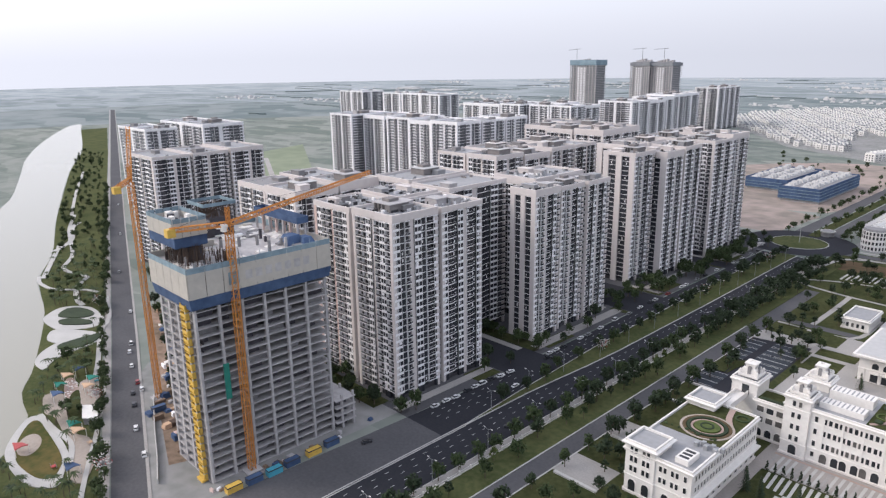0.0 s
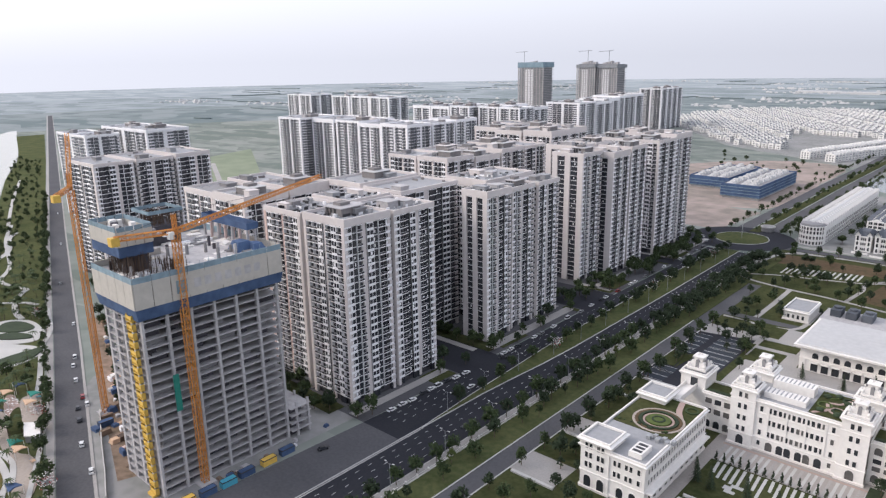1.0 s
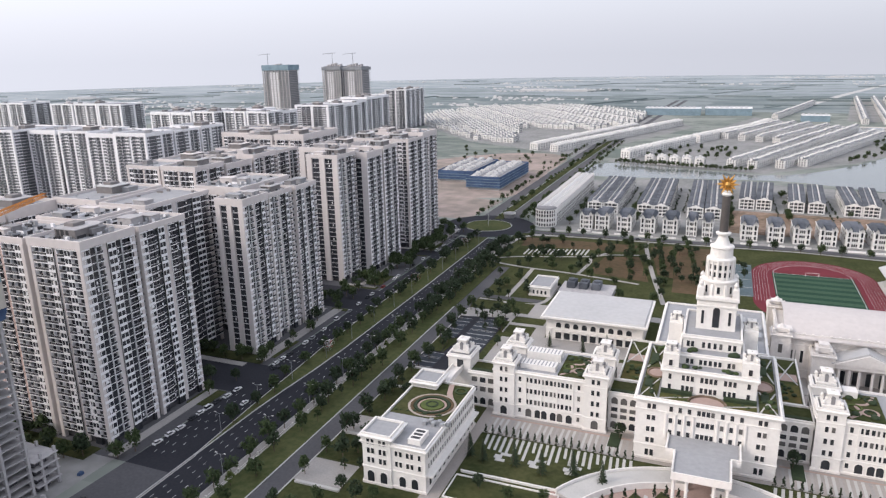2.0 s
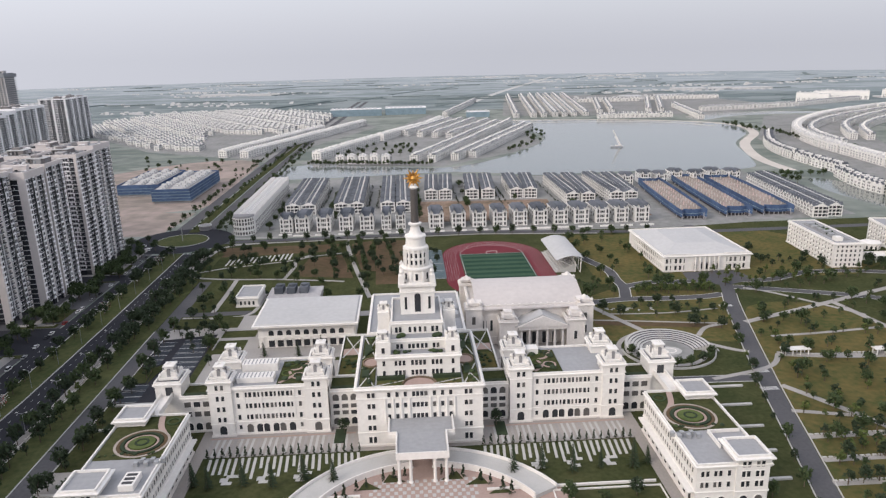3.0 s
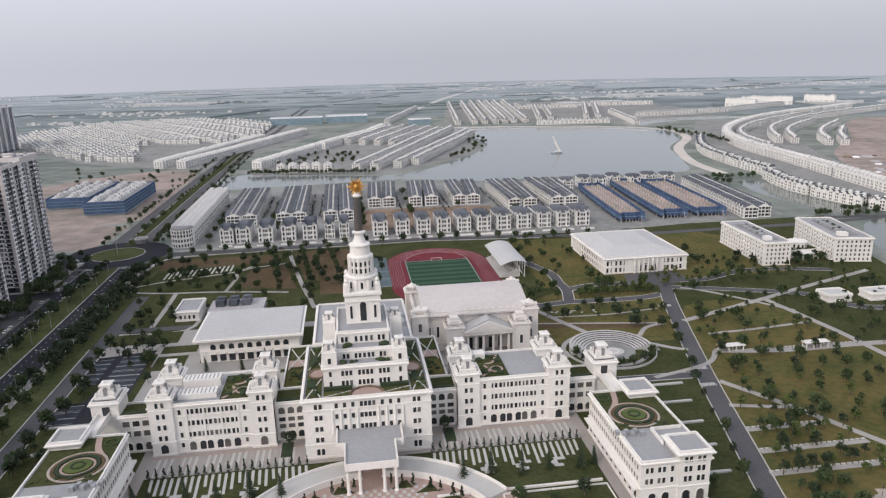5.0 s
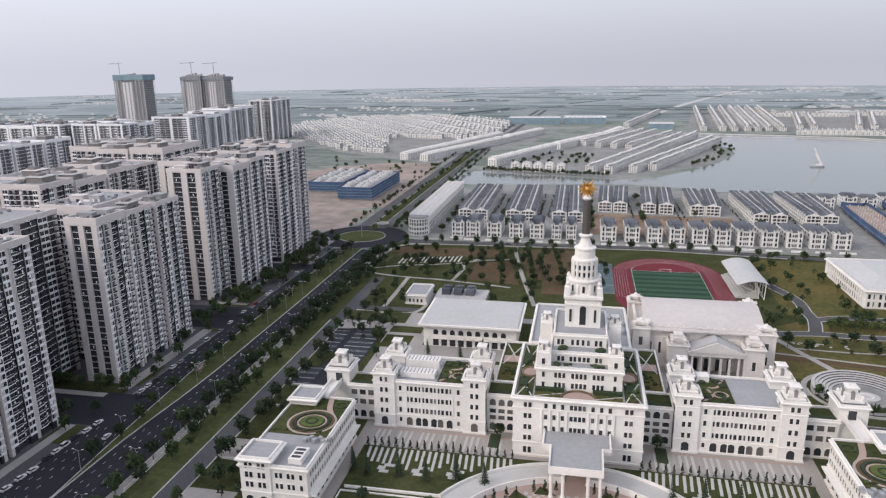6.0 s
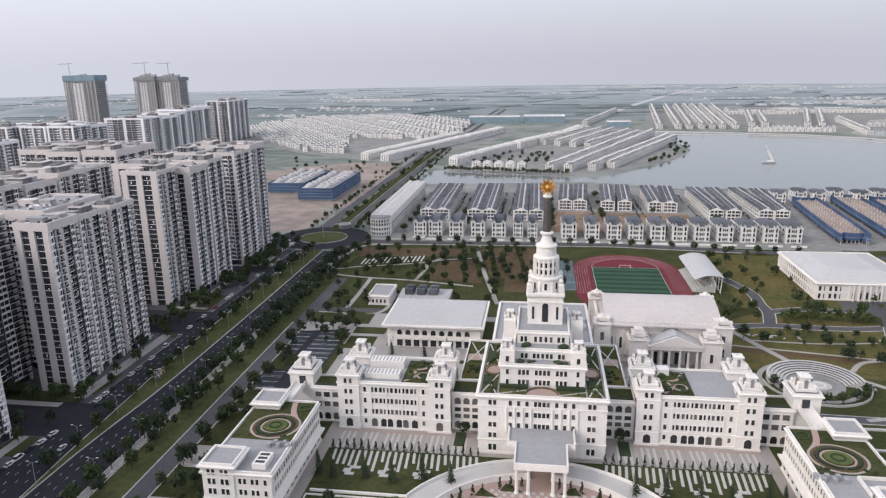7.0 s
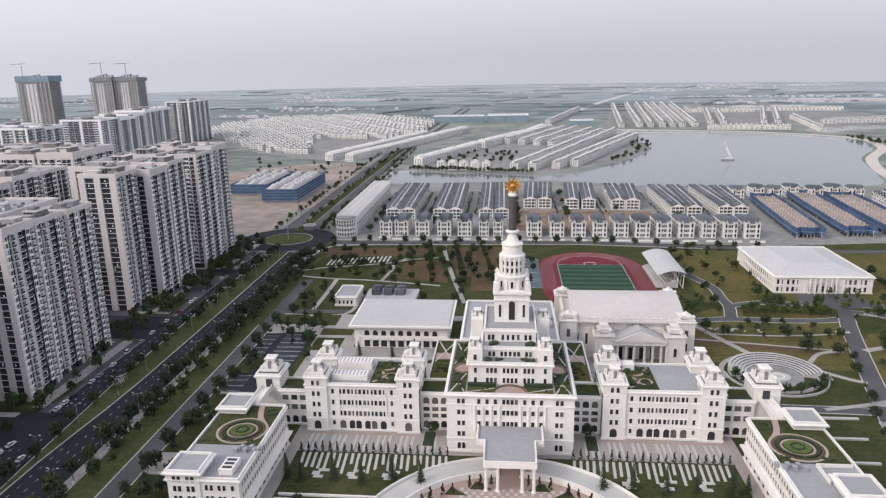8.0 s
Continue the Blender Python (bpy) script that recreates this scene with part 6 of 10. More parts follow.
# the dormitories
for px, py, turn, w, d, h in ((294, 448, -4.0, 20, 69, 17.0), (348.5, 447, -11.5, 27, 68, 17.6)):
    dorm = thing("dormitory", "white five-storey block with rows of small windows", "building", (px, py, 0), turn, group="dormitories")
    db = block(dorm, "wall", 0, 0, w, d, 0, h, out=0.8)
    for k in range(5):
        lo = 1.2 + 3.25 * k
        windows(db, "S", 0, [(x, lo) for x in row(1, w - 1, 6 if w < 24 else 8)], 1.2, 1.8)
        windows(db, "W", 0, [(y, lo) for y in row(1, d - 1, 16)], 1.2, 1.8)
        for y in row(1, d - 1, 8):
            part("balcony", Geo().box(-0.9, y - 1.6, lo - 0.5, 0.0, y + 1.6, lo + 0.5), "white", db)
    for x in row(0, w, 3):
        part("pilaster", Geo().box(x - 0.4, -0.3, 0, x + 0.4, 0, h - 1.4), "white", db)
    part("roof_deck", Geo().box(w * 0.3, 9, h, w * 0.78, d - 9, h + 0.3), "greyrender", db, "dark grey roof deck with planting")
    shrubs(db, 16, w * 0.3, 12, w * 0.78, d - 12, h + 0.3, 0.7, 1.5)
    for k in range(6):
        part("roof_unit", Geo().box(w * 0.34, 12 + k * 8, h + 0.3, w * 0.34 + 3 + k % 3, 16 + k * 8, h + 1.9), "steel", db)
    part("stair_head", Geo().box(w * 0.2, d * 0.1, h, w * 0.45, d * 0.1 + 5, h + 2.8), "white", db)
link = thing("dormitory_link", "low white entrance hall between the dormitories", "building")
lkw = block(link, "wall", 318, 462, 349, 476, 0, 5.5, "grass", out=0.8)
rot = part("rotunda", Geo().lathe(337, 473, [(6.4, 0), (6.4, 9.2), (7.0, 9.5), (7.0, 10.3), (6.2, 10.5), (0.1, 11.6)], 20), "white", link)
for k in range(7):
    a = -math.pi * (k + 0.5) / 7
    for z in (1.2, 5.8):
        w = part("window", window_meshes(1.3, 2.8, True)[0], None, rot)
        w.matrix_basis = Matrix.Translation((337 + 6.45 * math.cos(a), 473 + 6.45 * math.sin(a), z)) @ Matrix.Rotation(a + math.pi / 2, 4, "Z")
        part("pane", window_meshes(1.3, 2.8, True)[1], None, w)
windows(lkw, "S", 462, [(x, 1.0) for x in row(318, 349, 8)], 1.8, 3.2, True)
shrubs(lkw, 14, 320, 463, 330, 475, 5.5, 0.6, 1.2)
porch_d = part("porch", Geo().box(330, 455, 4.2, 344, 462, 5.0), "white", link)
for x in (331, 335, 339, 343):
    part("column", Geo().cyl(x, 455.8, 0, 4.2, 0.45, n=10), "white", porch_d)
for x0, y0, x1, y1 in ((287.5, 368, 303, 380), (315, 366, 345, 377), (345, 364, 353, 376)):
    shed = thing("low_building", "low plain white service building", "building", group="service sheds")
    block(shed, "wall", x0, y0, x1, y1, 0, 4.6, "roofwhite", out=0.5)

# ---- the tower under construction and its cranes ----
site = thing("tower_under_construction", "bare concrete tower frame under construction wrapped in blue netting and screens", "building")
TX0, TY0, TX1, TY1 = -249.0, 92.4, -220.6, 147.0
# core and dark infill carry the frame's dim interior shade in their colour
part("core", Geo().box(TX0 + 9, TY0 + 9, 0, TX1 - 9, TY1 - 9, 79.0), "blockwork", site)
NF = 23
for k in range(NF):
    z = 3.15 * k
    part("floor_slab", Geo().box(TX0, TY0, z + 0.12, TX1, TY1, z + 0.40), "concrete", site)
slab_cols = [(TX0 + 0.5 + (TX1 - TX0 - 1.2) * i / 4, TY0 + 0.5) for i in range(5)] + [(TX1 - 0.7, TY0 + 0.5 + (TY1 - TY0 - 1.2) * i / 6) for i in range(1, 7)] \
    + [(TX0 + 0.5, TY0 + 0.5 + (TY1 - TY0 - 1.2) * i / 6) for i in range(1, 7)] + [(TX0 + 0.5 + (TX1 - TX0 - 1.2) * i / 4, TY1 - 0.7) for i in range(1, 4)]
for x, y in slab_cols:
    part("column", Geo().box(x - 0.75, y - 0.3, 0, x + 0.75, y + 0.6, 72), "concrete", site)
srng = random.Random(11)
infill, pale_infill = Geo(), Geo()
for k in range(NF):
    for i in range(6):
        if srng.random() < 0.62:
            y0 = TY0 + 1.2 + i * 8.96
            (infill if srng.random() < 0.6 else pale_infill).box(TX1 - 3.4, y0, 3.15 * k + 0.42, TX1 - 3.1, y0 + srng.uniform(3, 8.4), 3.15 * k + 3.15)
    for i in range(4):
        if srng.random() < 0.7:
            x0 = TX0 + 1.2 + i * 6.8
            (infill if srng.random() < 0.6 else pale_infill).box(x0, TY0 + 2.6, 3.15 * k + 0.42, x0 + srng.uniform(2.5, 6.2), TY0 + 2.9, 3.15 * k + 3.15)
tagged(part("infill_wall", infill, "blockwork", site, "dark block infill walls set back from the slab edge"), kind="stuff")
tagged(part("infill_wall", pale_infill, "greyrender", site, "grey rendered infill walls set back from the slab edge"), kind="stuff")
# blue netting below the screens, then the tall beige screens in panels
part("netting", Geo().moulding(TX0, TY0, TX1, TY1, [(0.0, 67.4), (0.9, 67.8), (1.6, 71.9), (0.0, 71.9)]), "bluenet", site, "dark blue safety netting")
for i in range(9):
    y0, y1 = TY0 - 1.5 + (TY1 - TY0 + 3) * i / 9, TY0 - 1.5 + (TY1 - TY0 + 3) * (i + 1) / 9
    p = part("screen_panel", Geo().box(TX1 + 1.4, y0 + 0.12, 72.0, TX1 + 1.75, y1 - 0.12, 81.0), "screen", site)
    part("screen_net", Geo().box(TX1 + 1.45, y0 + 0.1, 81.0, TX1 + 1.7, y1 - 0.1, 83.0), "paleblue", p)
    if y1 < 119:
        part("screen_panel", Geo().box(TX0 - 1.75, y0 + 0.12, 72.0, TX0 - 1.4, y1 - 0.12, 83.0), "screen", site)
for i in range(5):
    x0, x1 = TX0 - 1.5 + (TX1 - TX0 + 3) * i / 5, TX0 - 1.5 + (TX1 - TX0 + 3) * (i + 1) / 5
    p = part("screen_panel", Geo().box(x0 + 0.12, TY0 - 1.75, 72.0, x1 - 0.12, TY0 - 1.4, 81.0), "screen", site)
    part("screen_net", Geo().box(x0 + 0.1, TY0 - 1.7, 81.0, x1 - 0.1, TY0 - 1.45, 83.0), "paleblue", p)
    part("screen_panel", Geo().box(x0 + 0.12, TY1 + 1.4, 72.0, x1 - 0.12, TY1 + 1.75, 83.0), "screen", site)
band = part("banner", Geo().box(TX1 + 1.78, 104, 73.0, TX1 + 1.84, 140, 80.2), "screen", site, "faded grey banner with a worn emblem")
for k, y in enumerate((112, 116, 120, 124, 128, 132, 136)):
    part("banner_mark", Geo().box(TX1 + 1.85, y, 75.0, TX1 + 1.9, y + 2.6, 78.2), "concrete", band)
part("banner_mark", Geo().box(TX1 + 1.85, 105.5, 74.2, TX1 + 1.9, 109.5, 78.8), "paleblue", band)
# the working deck, strewn with pale formwork
DZ = 80.8
deck = part("working_deck", Geo().box(TX0 - 1, TY0 - 1, DZ - 1.0, TX1 + 1, TY1 + 1, DZ), "concrete", site)
# the rear half reaches farther west
wing = part("west_frame", Geo().box(-275, 119, 0, TX0, TY1 - 1, DZ - 1.0), "blockwork", site)
part("working_deck", Geo().box(-276, 118, DZ - 0.98, TX0 - 1.02, TY1 + 1, DZ - 0.02), "concrete", wing)
part("net_fence", Geo().ribbon([(-276, 118), (-276, TY1 + 1), (TX0, TY1 + 1)], 0.3, DZ, DZ + 2.6), "paleblue", wing)
for k in range(64):
    if k % 2:
        x, y = srng.uniform(TX0 + 1, TX1 - 3), srng.uniform(TY0 + 1, TY1 - 5)
    else:
        x, y = srng.uniform(-274, TX0), srng.uniform(120, TY1 - 5)
    w, d, h = srng.uniform(1.0, 4.5), srng.uniform(1.0, 6), srng.uniform(0.1, 0.9)
    part("formwork", Geo().prism([(x, y), (x + w, y + srng.uniform(-0.5, 0.5)), (x + w, y + d), (x, y + d + srng.uniform(-0.5, 0.5))], DZ, DZ + h, srng.uniform(0.85, 1.0)), srng.choice(("ivory", "ivory", "white", "white", "white", "white", "greyrender", "screen")), deck)
for k in range(22):
    x, y = srng.uniform(TX0 + 1, TX1 - 2), srng.uniform(TY0 + 1, TY1 - 2)
    part("starter_column", Geo().box(x, y, DZ, x + 0.9, y + 0.9, DZ + srng.uniform(1.6, 4.2)), srng.choice(("concrete", "blockwork", "greyrender")), deck)
for i in range(16):
    y = TY0 + 1.5 + i * 3.5
    part("net_post", Geo().box(TX1 + 1.5, y, 83.0, TX1 + 1.6, y + 0.1, 84.0 + (i * 5 % 3) * 0.4), "paleblue", deck)
for x, y, z, a, b in ((-236, 136, 3.4, 9, 7), (-232, 141, 2.6, 8, 5)):
    part("tarpaulin", Geo().prism([(x, y), (x + a, y - 1.2), (x + a - 0.8, y + b), (x + 0.7, y + b - 0.6)], DZ, DZ + z, 0.6), "bluenet", deck, "blue tarpaulin thrown over a stack")
# the core that has climbed ahead, ringed by screens
UX0, UY0, UX1, UY1 = -252.6, 93.0, -231.0, 105.0
core = part("upper_core", Geo().box(UX0 + 9, UY0 + 4, DZ, UX1 - 3, UY1 - 1, 93.6), "blockwork", site)
part("upper_deck", Geo().box(UX0 + 0.3, UY0 + 0.3, 93.6, UX1 - 0.3, UY1 - 0.3, 94.0), "concrete", core)
part("netting", Geo().moulding(UX0 + 0.6, UY0 + 0.6, UX1 - 0.6, UY1 - 0.6, [(0.0, 87.0), (0.6, 87.4), (0.6, 91.0), (0.0, 91.0)]), "bluenet", core)
for k in range(22):
    x, y = srng.uniform(UX0 + 1, UX1 - 3.5), srng.uniform(UY0 + 1, UY1 - 3)
    part("formwork", Geo().box(x, y, 94.0, x + srng.uniform(0.6, 3), y + srng.uniform(0.6, 2.4), 94.0 + srng.uniform(0.4, 3.2)), srng.choice(("ivory", "white", "concrete", "blockwork")), core)
for i in range(4):
    u0, u1 = i / 4, (i + 1) / 4
    x0, x1, y0, y1 = UX0 + (UX1 - UX0) * u0 + 0.1, UX0 + (UX1 - UX0) * u1 - 0.1, UY0 + (UY1 - UY0) * u0 + 0.1, UY0 + (UY1 - UY0) * u1 - 0.1
    for box in ((x0, UY0 - 0.3, x1, UY0), (x0, UY1, x1, UY1 + 0.3), (UX0 - 0.3, y0, UX0, y1), (UX1, y0, UX1 + 0.3, y1)):
        p = part("screen_panel", Geo().box(box[0], box[1], 91.0, box[2], box[3], 96.2), "screen", site)
        part("screen_net", Geo().box(box[0] + 0.05, box[1] + 0.05, 96.2, box[2] - 0.05, box[3] - 0.05, 97.8), "paleblue", p)
part("lift_core", Geo().box(-274, 119, DZ, -262, 131, 88.5), "blockwork", wing)
part("net_edge", Geo().moulding(-275, 118.2, -261, 132, [(0.0, 93.6), (0.2, 93.6), (0.2, 95.0), (0.0, 95.0)]), "paleblue", wing)
for x, y, z, w, d, n, top in ((-243, 93.6, DZ, 19, 9, 170, 8.0), (-229, 104, DZ, 8, 8, 70, 6.0), (-274, 119, 88.5, 12, 12, 150, 6.4)):
    cage = Geo()
    for k in range(n):
        px, py, h = x + srng.uniform(0, w), y + srng.uniform(0, d), top * srng.uniform(0.55, 1.0)
        cage.rod((px, py, z), (px + srng.uniform(-0.4, 0.4), py + srng.uniform(-0.4, 0.4), z + h), 0.1, 3)
    for k in range(5):
        cage.rod((x, y + d * k / 5, z + top * 0.2 * k), (x + w, y + d * k / 5, z + top * 0.2 * k), 0.08, 3)
    tagged(part("rebar_cage", cage, "rust", site, "rusty standing reinforcement bars"), kind="stuff")
# the raised rear bay with blue nets over reddish columns
rear = part("rear_deck", Geo().box(TX0 - 16, 142.4, 87.4, TX1 - 11, TY1 + 0.5, 87.8), "concrete", site)
part("net_fence", Geo().moulding(TX0 - 16, 142.4, TX1 - 11, TY1 + 0.3, [(0.0, 87.6), (0.14, 87.6), (0.14, 90.2), (0.0, 90.2)]), "bluenet", rear)
for i in range(7):
    for y in (142.8, 146.4):
        x = TX0 - 15.5 + i * 5.3
        part("column", Geo().box(x, y - 0.4, DZ, x + 0.7, y + 0.4, 87.4), "rose" if i % 2 else "concrete", rear)
# the hoist on the south side
hoist = part("hoist_mast", Geo().box(TX1 - 7.5, TY0 - 2.6, 0, TX1 - 3.2, TY0 - 0.3, 1.0), "yellow", site, "yellow hoist landings stacked up the facade")
for k in range(22):
    z = 3.15 * k + 0.5
    part("hoist_gate", Geo().box(TX1 - 7.2, TY0 - 1.5, z, TX1 - 2.8, TY0 - 0.2, z + 0.25).box(TX1 - 7.2, TY0 - 1.6, z, TX1 - 7.0, TY0 - 0.3, z + 2.6).box(TX1 - 3.0, TY0 - 1.6, z, TX1 - 2.8, TY0 - 0.3, z + 2.6).box(TX1 - 7.2, TY0 - 1.6, z + 1.0, TX1 - 2.8, TY0 - 1.5, z + 2.3), "yellow", hoist)
part("green_net", Geo().box(TX1 + 0.05, 101, 31, TX1 + 0.3, 103.2, 45), "greennet", site, "hanging green safety net")
# the low podium behind
pod = part("podium_core", Geo().box(-246, 148.5, 0, -222, 154, 12), "blockwork", site)
for k in range(4):
    part("floor_slab", Geo().box(-248, 147.2, 3.3 * k + 2.9, -219, 157, 3.3 * k + 3.25), "concrete", pod)
for y in (150.5, 156.2):
    for x in (-247, -238, -229, -220):
        part("column", Geo().box(x - 0.5, y - 0.4, 0, x + 0.5, y + 0.4, 15.2), "concrete", pod)


def lattice(g, a, b, w, step, r):
    """A square lattice boom from a to b."""
    a, b = Vector(a), Vector(b)
    q = (b - a).to_track_quat("Z", "Y")
    n = max(2, int((b - a).length / step))
    cs = [q @ Vector((sx * w / 2, sy * w / 2, 0)) for sx, sy in ((-1, -1), (1, -1), (1, 1), (-1, 1))]
    for c in cs:
        g.rod(a + c, b + c, r, 4)
    for i in range(n):
        p0, p1 = a.lerp(b, i / n), a.lerp(b, (i + 1) / n)
        for j in range(4):
            g.rod(p0 + cs[j], p1 + cs[(j + 1) % 4], r * 0.6, 3)
            g.rod(p0 + cs[j], p0 + cs[(j + 1) % 4], r * 0.6, 3)
    return g


def crane(x, y, h, tip, tail, label):
    c = thing("tower_crane", label, "crane", group="tower cranes")
    part("mast", lattice(Geo(), (x, y, 0.6), (x, y, h), 2.1, 2.4, 0.20), "orange", c)
    part("footing", Geo().box(x - 3, y - 3, 0, x + 3, y + 3, 0.6), "concrete", c)
    part("jib", lattice(Geo(), (x, y, h + 1), tip, 1.5, 2.2, 0.17), "orange", c)
    part("counter_jib", lattice(Geo(), (x, y, h + 1), tail, 1.5, 2.2, 0.17), "orange", c)
    part("apex", lattice(Geo(), (x, y, h), (x, y, h + 7), 1.1, 1.6, 0.15), "orange", c)
    d = (Vector(tail) - Vector((x, y, h))).normalized()
    t = Vector(tail)
    part("counterweight", Geo().box(t.x - 1.4, t.y - 1.4, t.z - 2.2, t.x + 1.4, t.y + 1.4, t.z + 0.6), "yellow", c)
    part("cab", Geo().box(x - 1.0, y - 2.6, h - 1.4, x + 1.0, y - 0.8, h + 1.0), "white", c)
    cable = Geo().rod((x, y, h + 7), Vector((x, y, h)).lerp(Vector(tip), 0.65) + Vector((0, 0, 0.8)), 0.07, 3)
    cable.rod((x, y, h + 7), tail, 0.07, 3)
    part("stay_cable", cable, "dark", c)
    return c


crane(-218.6, 107.3, 95.0, (-271, 210, 96), (-225, 89.5, 95.6), "orange lattice tower crane beside the unfinished tower")
crane(-302, 106, 101, (-330, 118, 121), (-290, 96, 101), "orange luffing tower crane with a raised jib")
# the yard
yard = setting("site_yard", Geo().flat([(-300, 82), (-214, 60), (-213, 175), (-340, 175), (-345, 118)], 0.05), "villaground", "dusty yard of the building site", "ground")
setting("site_hoarding", Geo().ribbon([(-303, 104), (-275, 93), (-250, 84), (-235, 78)], 0.4, 0, 2.2), "kerb", "pale site hoarding", "fence")
for k, (x, y, m) in enumerate(((-211.5, 96, "yellow"), (-211, 104, "bluenet"), (-210.5, 112, "cyan"), (-211, 120, "bluenet"), (-211.3, 130, "yellow"), (-212, 139, "bluenet"), (-290, 101, "bluenet"))):
    s = thing("site_container", {"yellow": "yellow", "bluenet": "dark blue", "cyan": "cyan"}[m] + " steel site container on the dusty yard", "container", group="site containers")
    part("body", Geo().box(x - 1.3, y - 3, 0.05, x + 1.3, y + 3, 2.6), m, s)
    part("frame", Geo().moulding(x - 1.3, y - 3, x + 1.3, y + 3, [(0.0, 2.3), (0.08, 2.3), (0.08, 2.65), (-0.1, 2.65), (-0.1, 2.3)]), "dark", s)
for k in range(64):
    if k % 4 == 0:
        x, y = srng.uniform(-218, -213), srng.uniform(88, 168)
        w, d, h = srng.uniform(0.8, 2.4), srng.uniform(0.8, 3), srng.uniform(0.4, 1.6)
    else:
        y = srng.uniform(94, 168)
        x = srng.uniform(-300 - max(0, y - 100) * 0.6, -271)
        if x < -300 + (92 - y) * 2.6 + 12:
            x += 14
        w, d, h = srng.uniform(1.2, 5), srng.uniform(1.2, 6), srng.uniform(0.4, 2.6)
    mt = srng.choice(("dirt", "rust", "concrete", "ivory", "bluenet", "peach", "rose", "dirt"))
    tagged(part("material_pallet", Geo().prism([(x, y), (x + w, y + 0.3), (x + w - 0.3, y + d), (x - 0.2, y + d - 0.2)], 0.05, 0.05 + h, srng.uniform(0.7, 1.0)), mt),
           "loaded pallet of building material on the yard", "pallet", "site pallets")
for x, y, w, d in ((-281, 108, 8, 30), (-288, 140, 9, 22)):
    setting("site_earth", Geo().flat([(x, y), (x + w, y - 3), (x + w + 2, y + d), (x - 6, y + d)], 0.07), "rose", "patch of reddish earth in the yard", "ground")
for k in range(42):
    x = srng.uniform(-420, -240)
    y = 90 + (-250 - x) * 0.345 + srng.uniform(0, 7)
    w, d, h = srng.uniform(1.5, 5), srng.uniform(1.0, 3.0), srng.uniform(0.5, 2.6)
    mt = srng.choice(("rust", "concrete", "ivory", "bluenet", "peach", "rose", "dirt", "white"))
    tagged(part("material_pallet", Geo().prism([(x, y), (x + w, y - 0.3), (x + w - 0.2, y + d), (x - 0.2, y + d - 0.2)], 0.05, 0.05 + h, srng.uniform(0.7, 1.0)), mt), "loaded pallet of building material beside the river road", "pallet", "site pallets")
setting("site_strip", Geo().ribbon([(-243, 90), (-300, 109), (-430, 153)], 8.5, 0.0, 0.08), "dirt", "reddish dirt strip beside the river road", "ground")

# far towers under construction; haze is put into their pale cores, crowns and cranes
for x, y, w, h, side in ((-858, 1241, 62, 139.5, -1), (-733, 1250, 40, 138.5, 1), (-690, 1256, 42, 137.5, 1)):
    far = thing("unfinished_tower", "distant unfinished grey concrete tower with a crane", "building", group="far unfinished towers")
    part("core", Geo().box(x - w / 2 + 2, y - 16, 0, x + w / 2 - 2, y + 18, h - 2), "slatepale", far)
    bands = Geo()
    for k in range(int(h / 3.4)):
        bands.box(x - w / 2, y - 18, 3.4 * k, x + w / 2, y + 20, 3.4 * k + 1.0)
    for k in range(9):
        u = x - w / 2 + w * k / 8.0
        bands.box(u - 0.8, y - 18.2, 0, u + 0.8, y - 16.5, h - 3)
    tagged(part("floor_band", bands, "concrete", far), kind="stuff")
    part("infill", Geo().box(x - w * 0.22, y - 17.2, 0, x + w * 0.08, y - 16, h - 12), "ivory", far)
    part("net_crown", Geo().box(x - w / 2 - 1, y - 19, h - 9, x + w / 2 + 1, y + 21, h + (1.5 if side < 0 else -3)), "paleblue" if side < 0 else "slatepale", far)
    for k in range(6):
        part("roof_stub", Geo().box(x - w * 0.4 + k * w * 0.14, y - 6, h - 3, x - w * 0.4 + k * w * 0.14 + 3.2, y + 2, h + 1 + (k * 5 % 4)), "concrete", far)
    mx = x - w * 0.42 if side < 0 else x - w * 0.1
    part("crane_mast", Geo().rod((mx, y - 4, h - 4), (mx, y - 4, h + 24), 0.5, 4), "slatepale", far)
    part("crane_jib", Geo().rod((mx - 22, y - 4, h + 22), (mx + 8, y - 4, h + 23.5), 0.4, 4), "slatepale", far)

# formwork, bundles and columns on the upper deck
for k in range(26):
    x, y = srng.uniform(-266, -247), srng.uniform(97, 118)
    part("formwork", Geo().box(x, y, 87.0, x + srng.uniform(0.8, 3), y + srng.uniform(0.8, 3), 87.0 + srng.uniform(0.3, 1.6)), srng.choice(("ivory", "white", "concrete", "greyrender")), site)

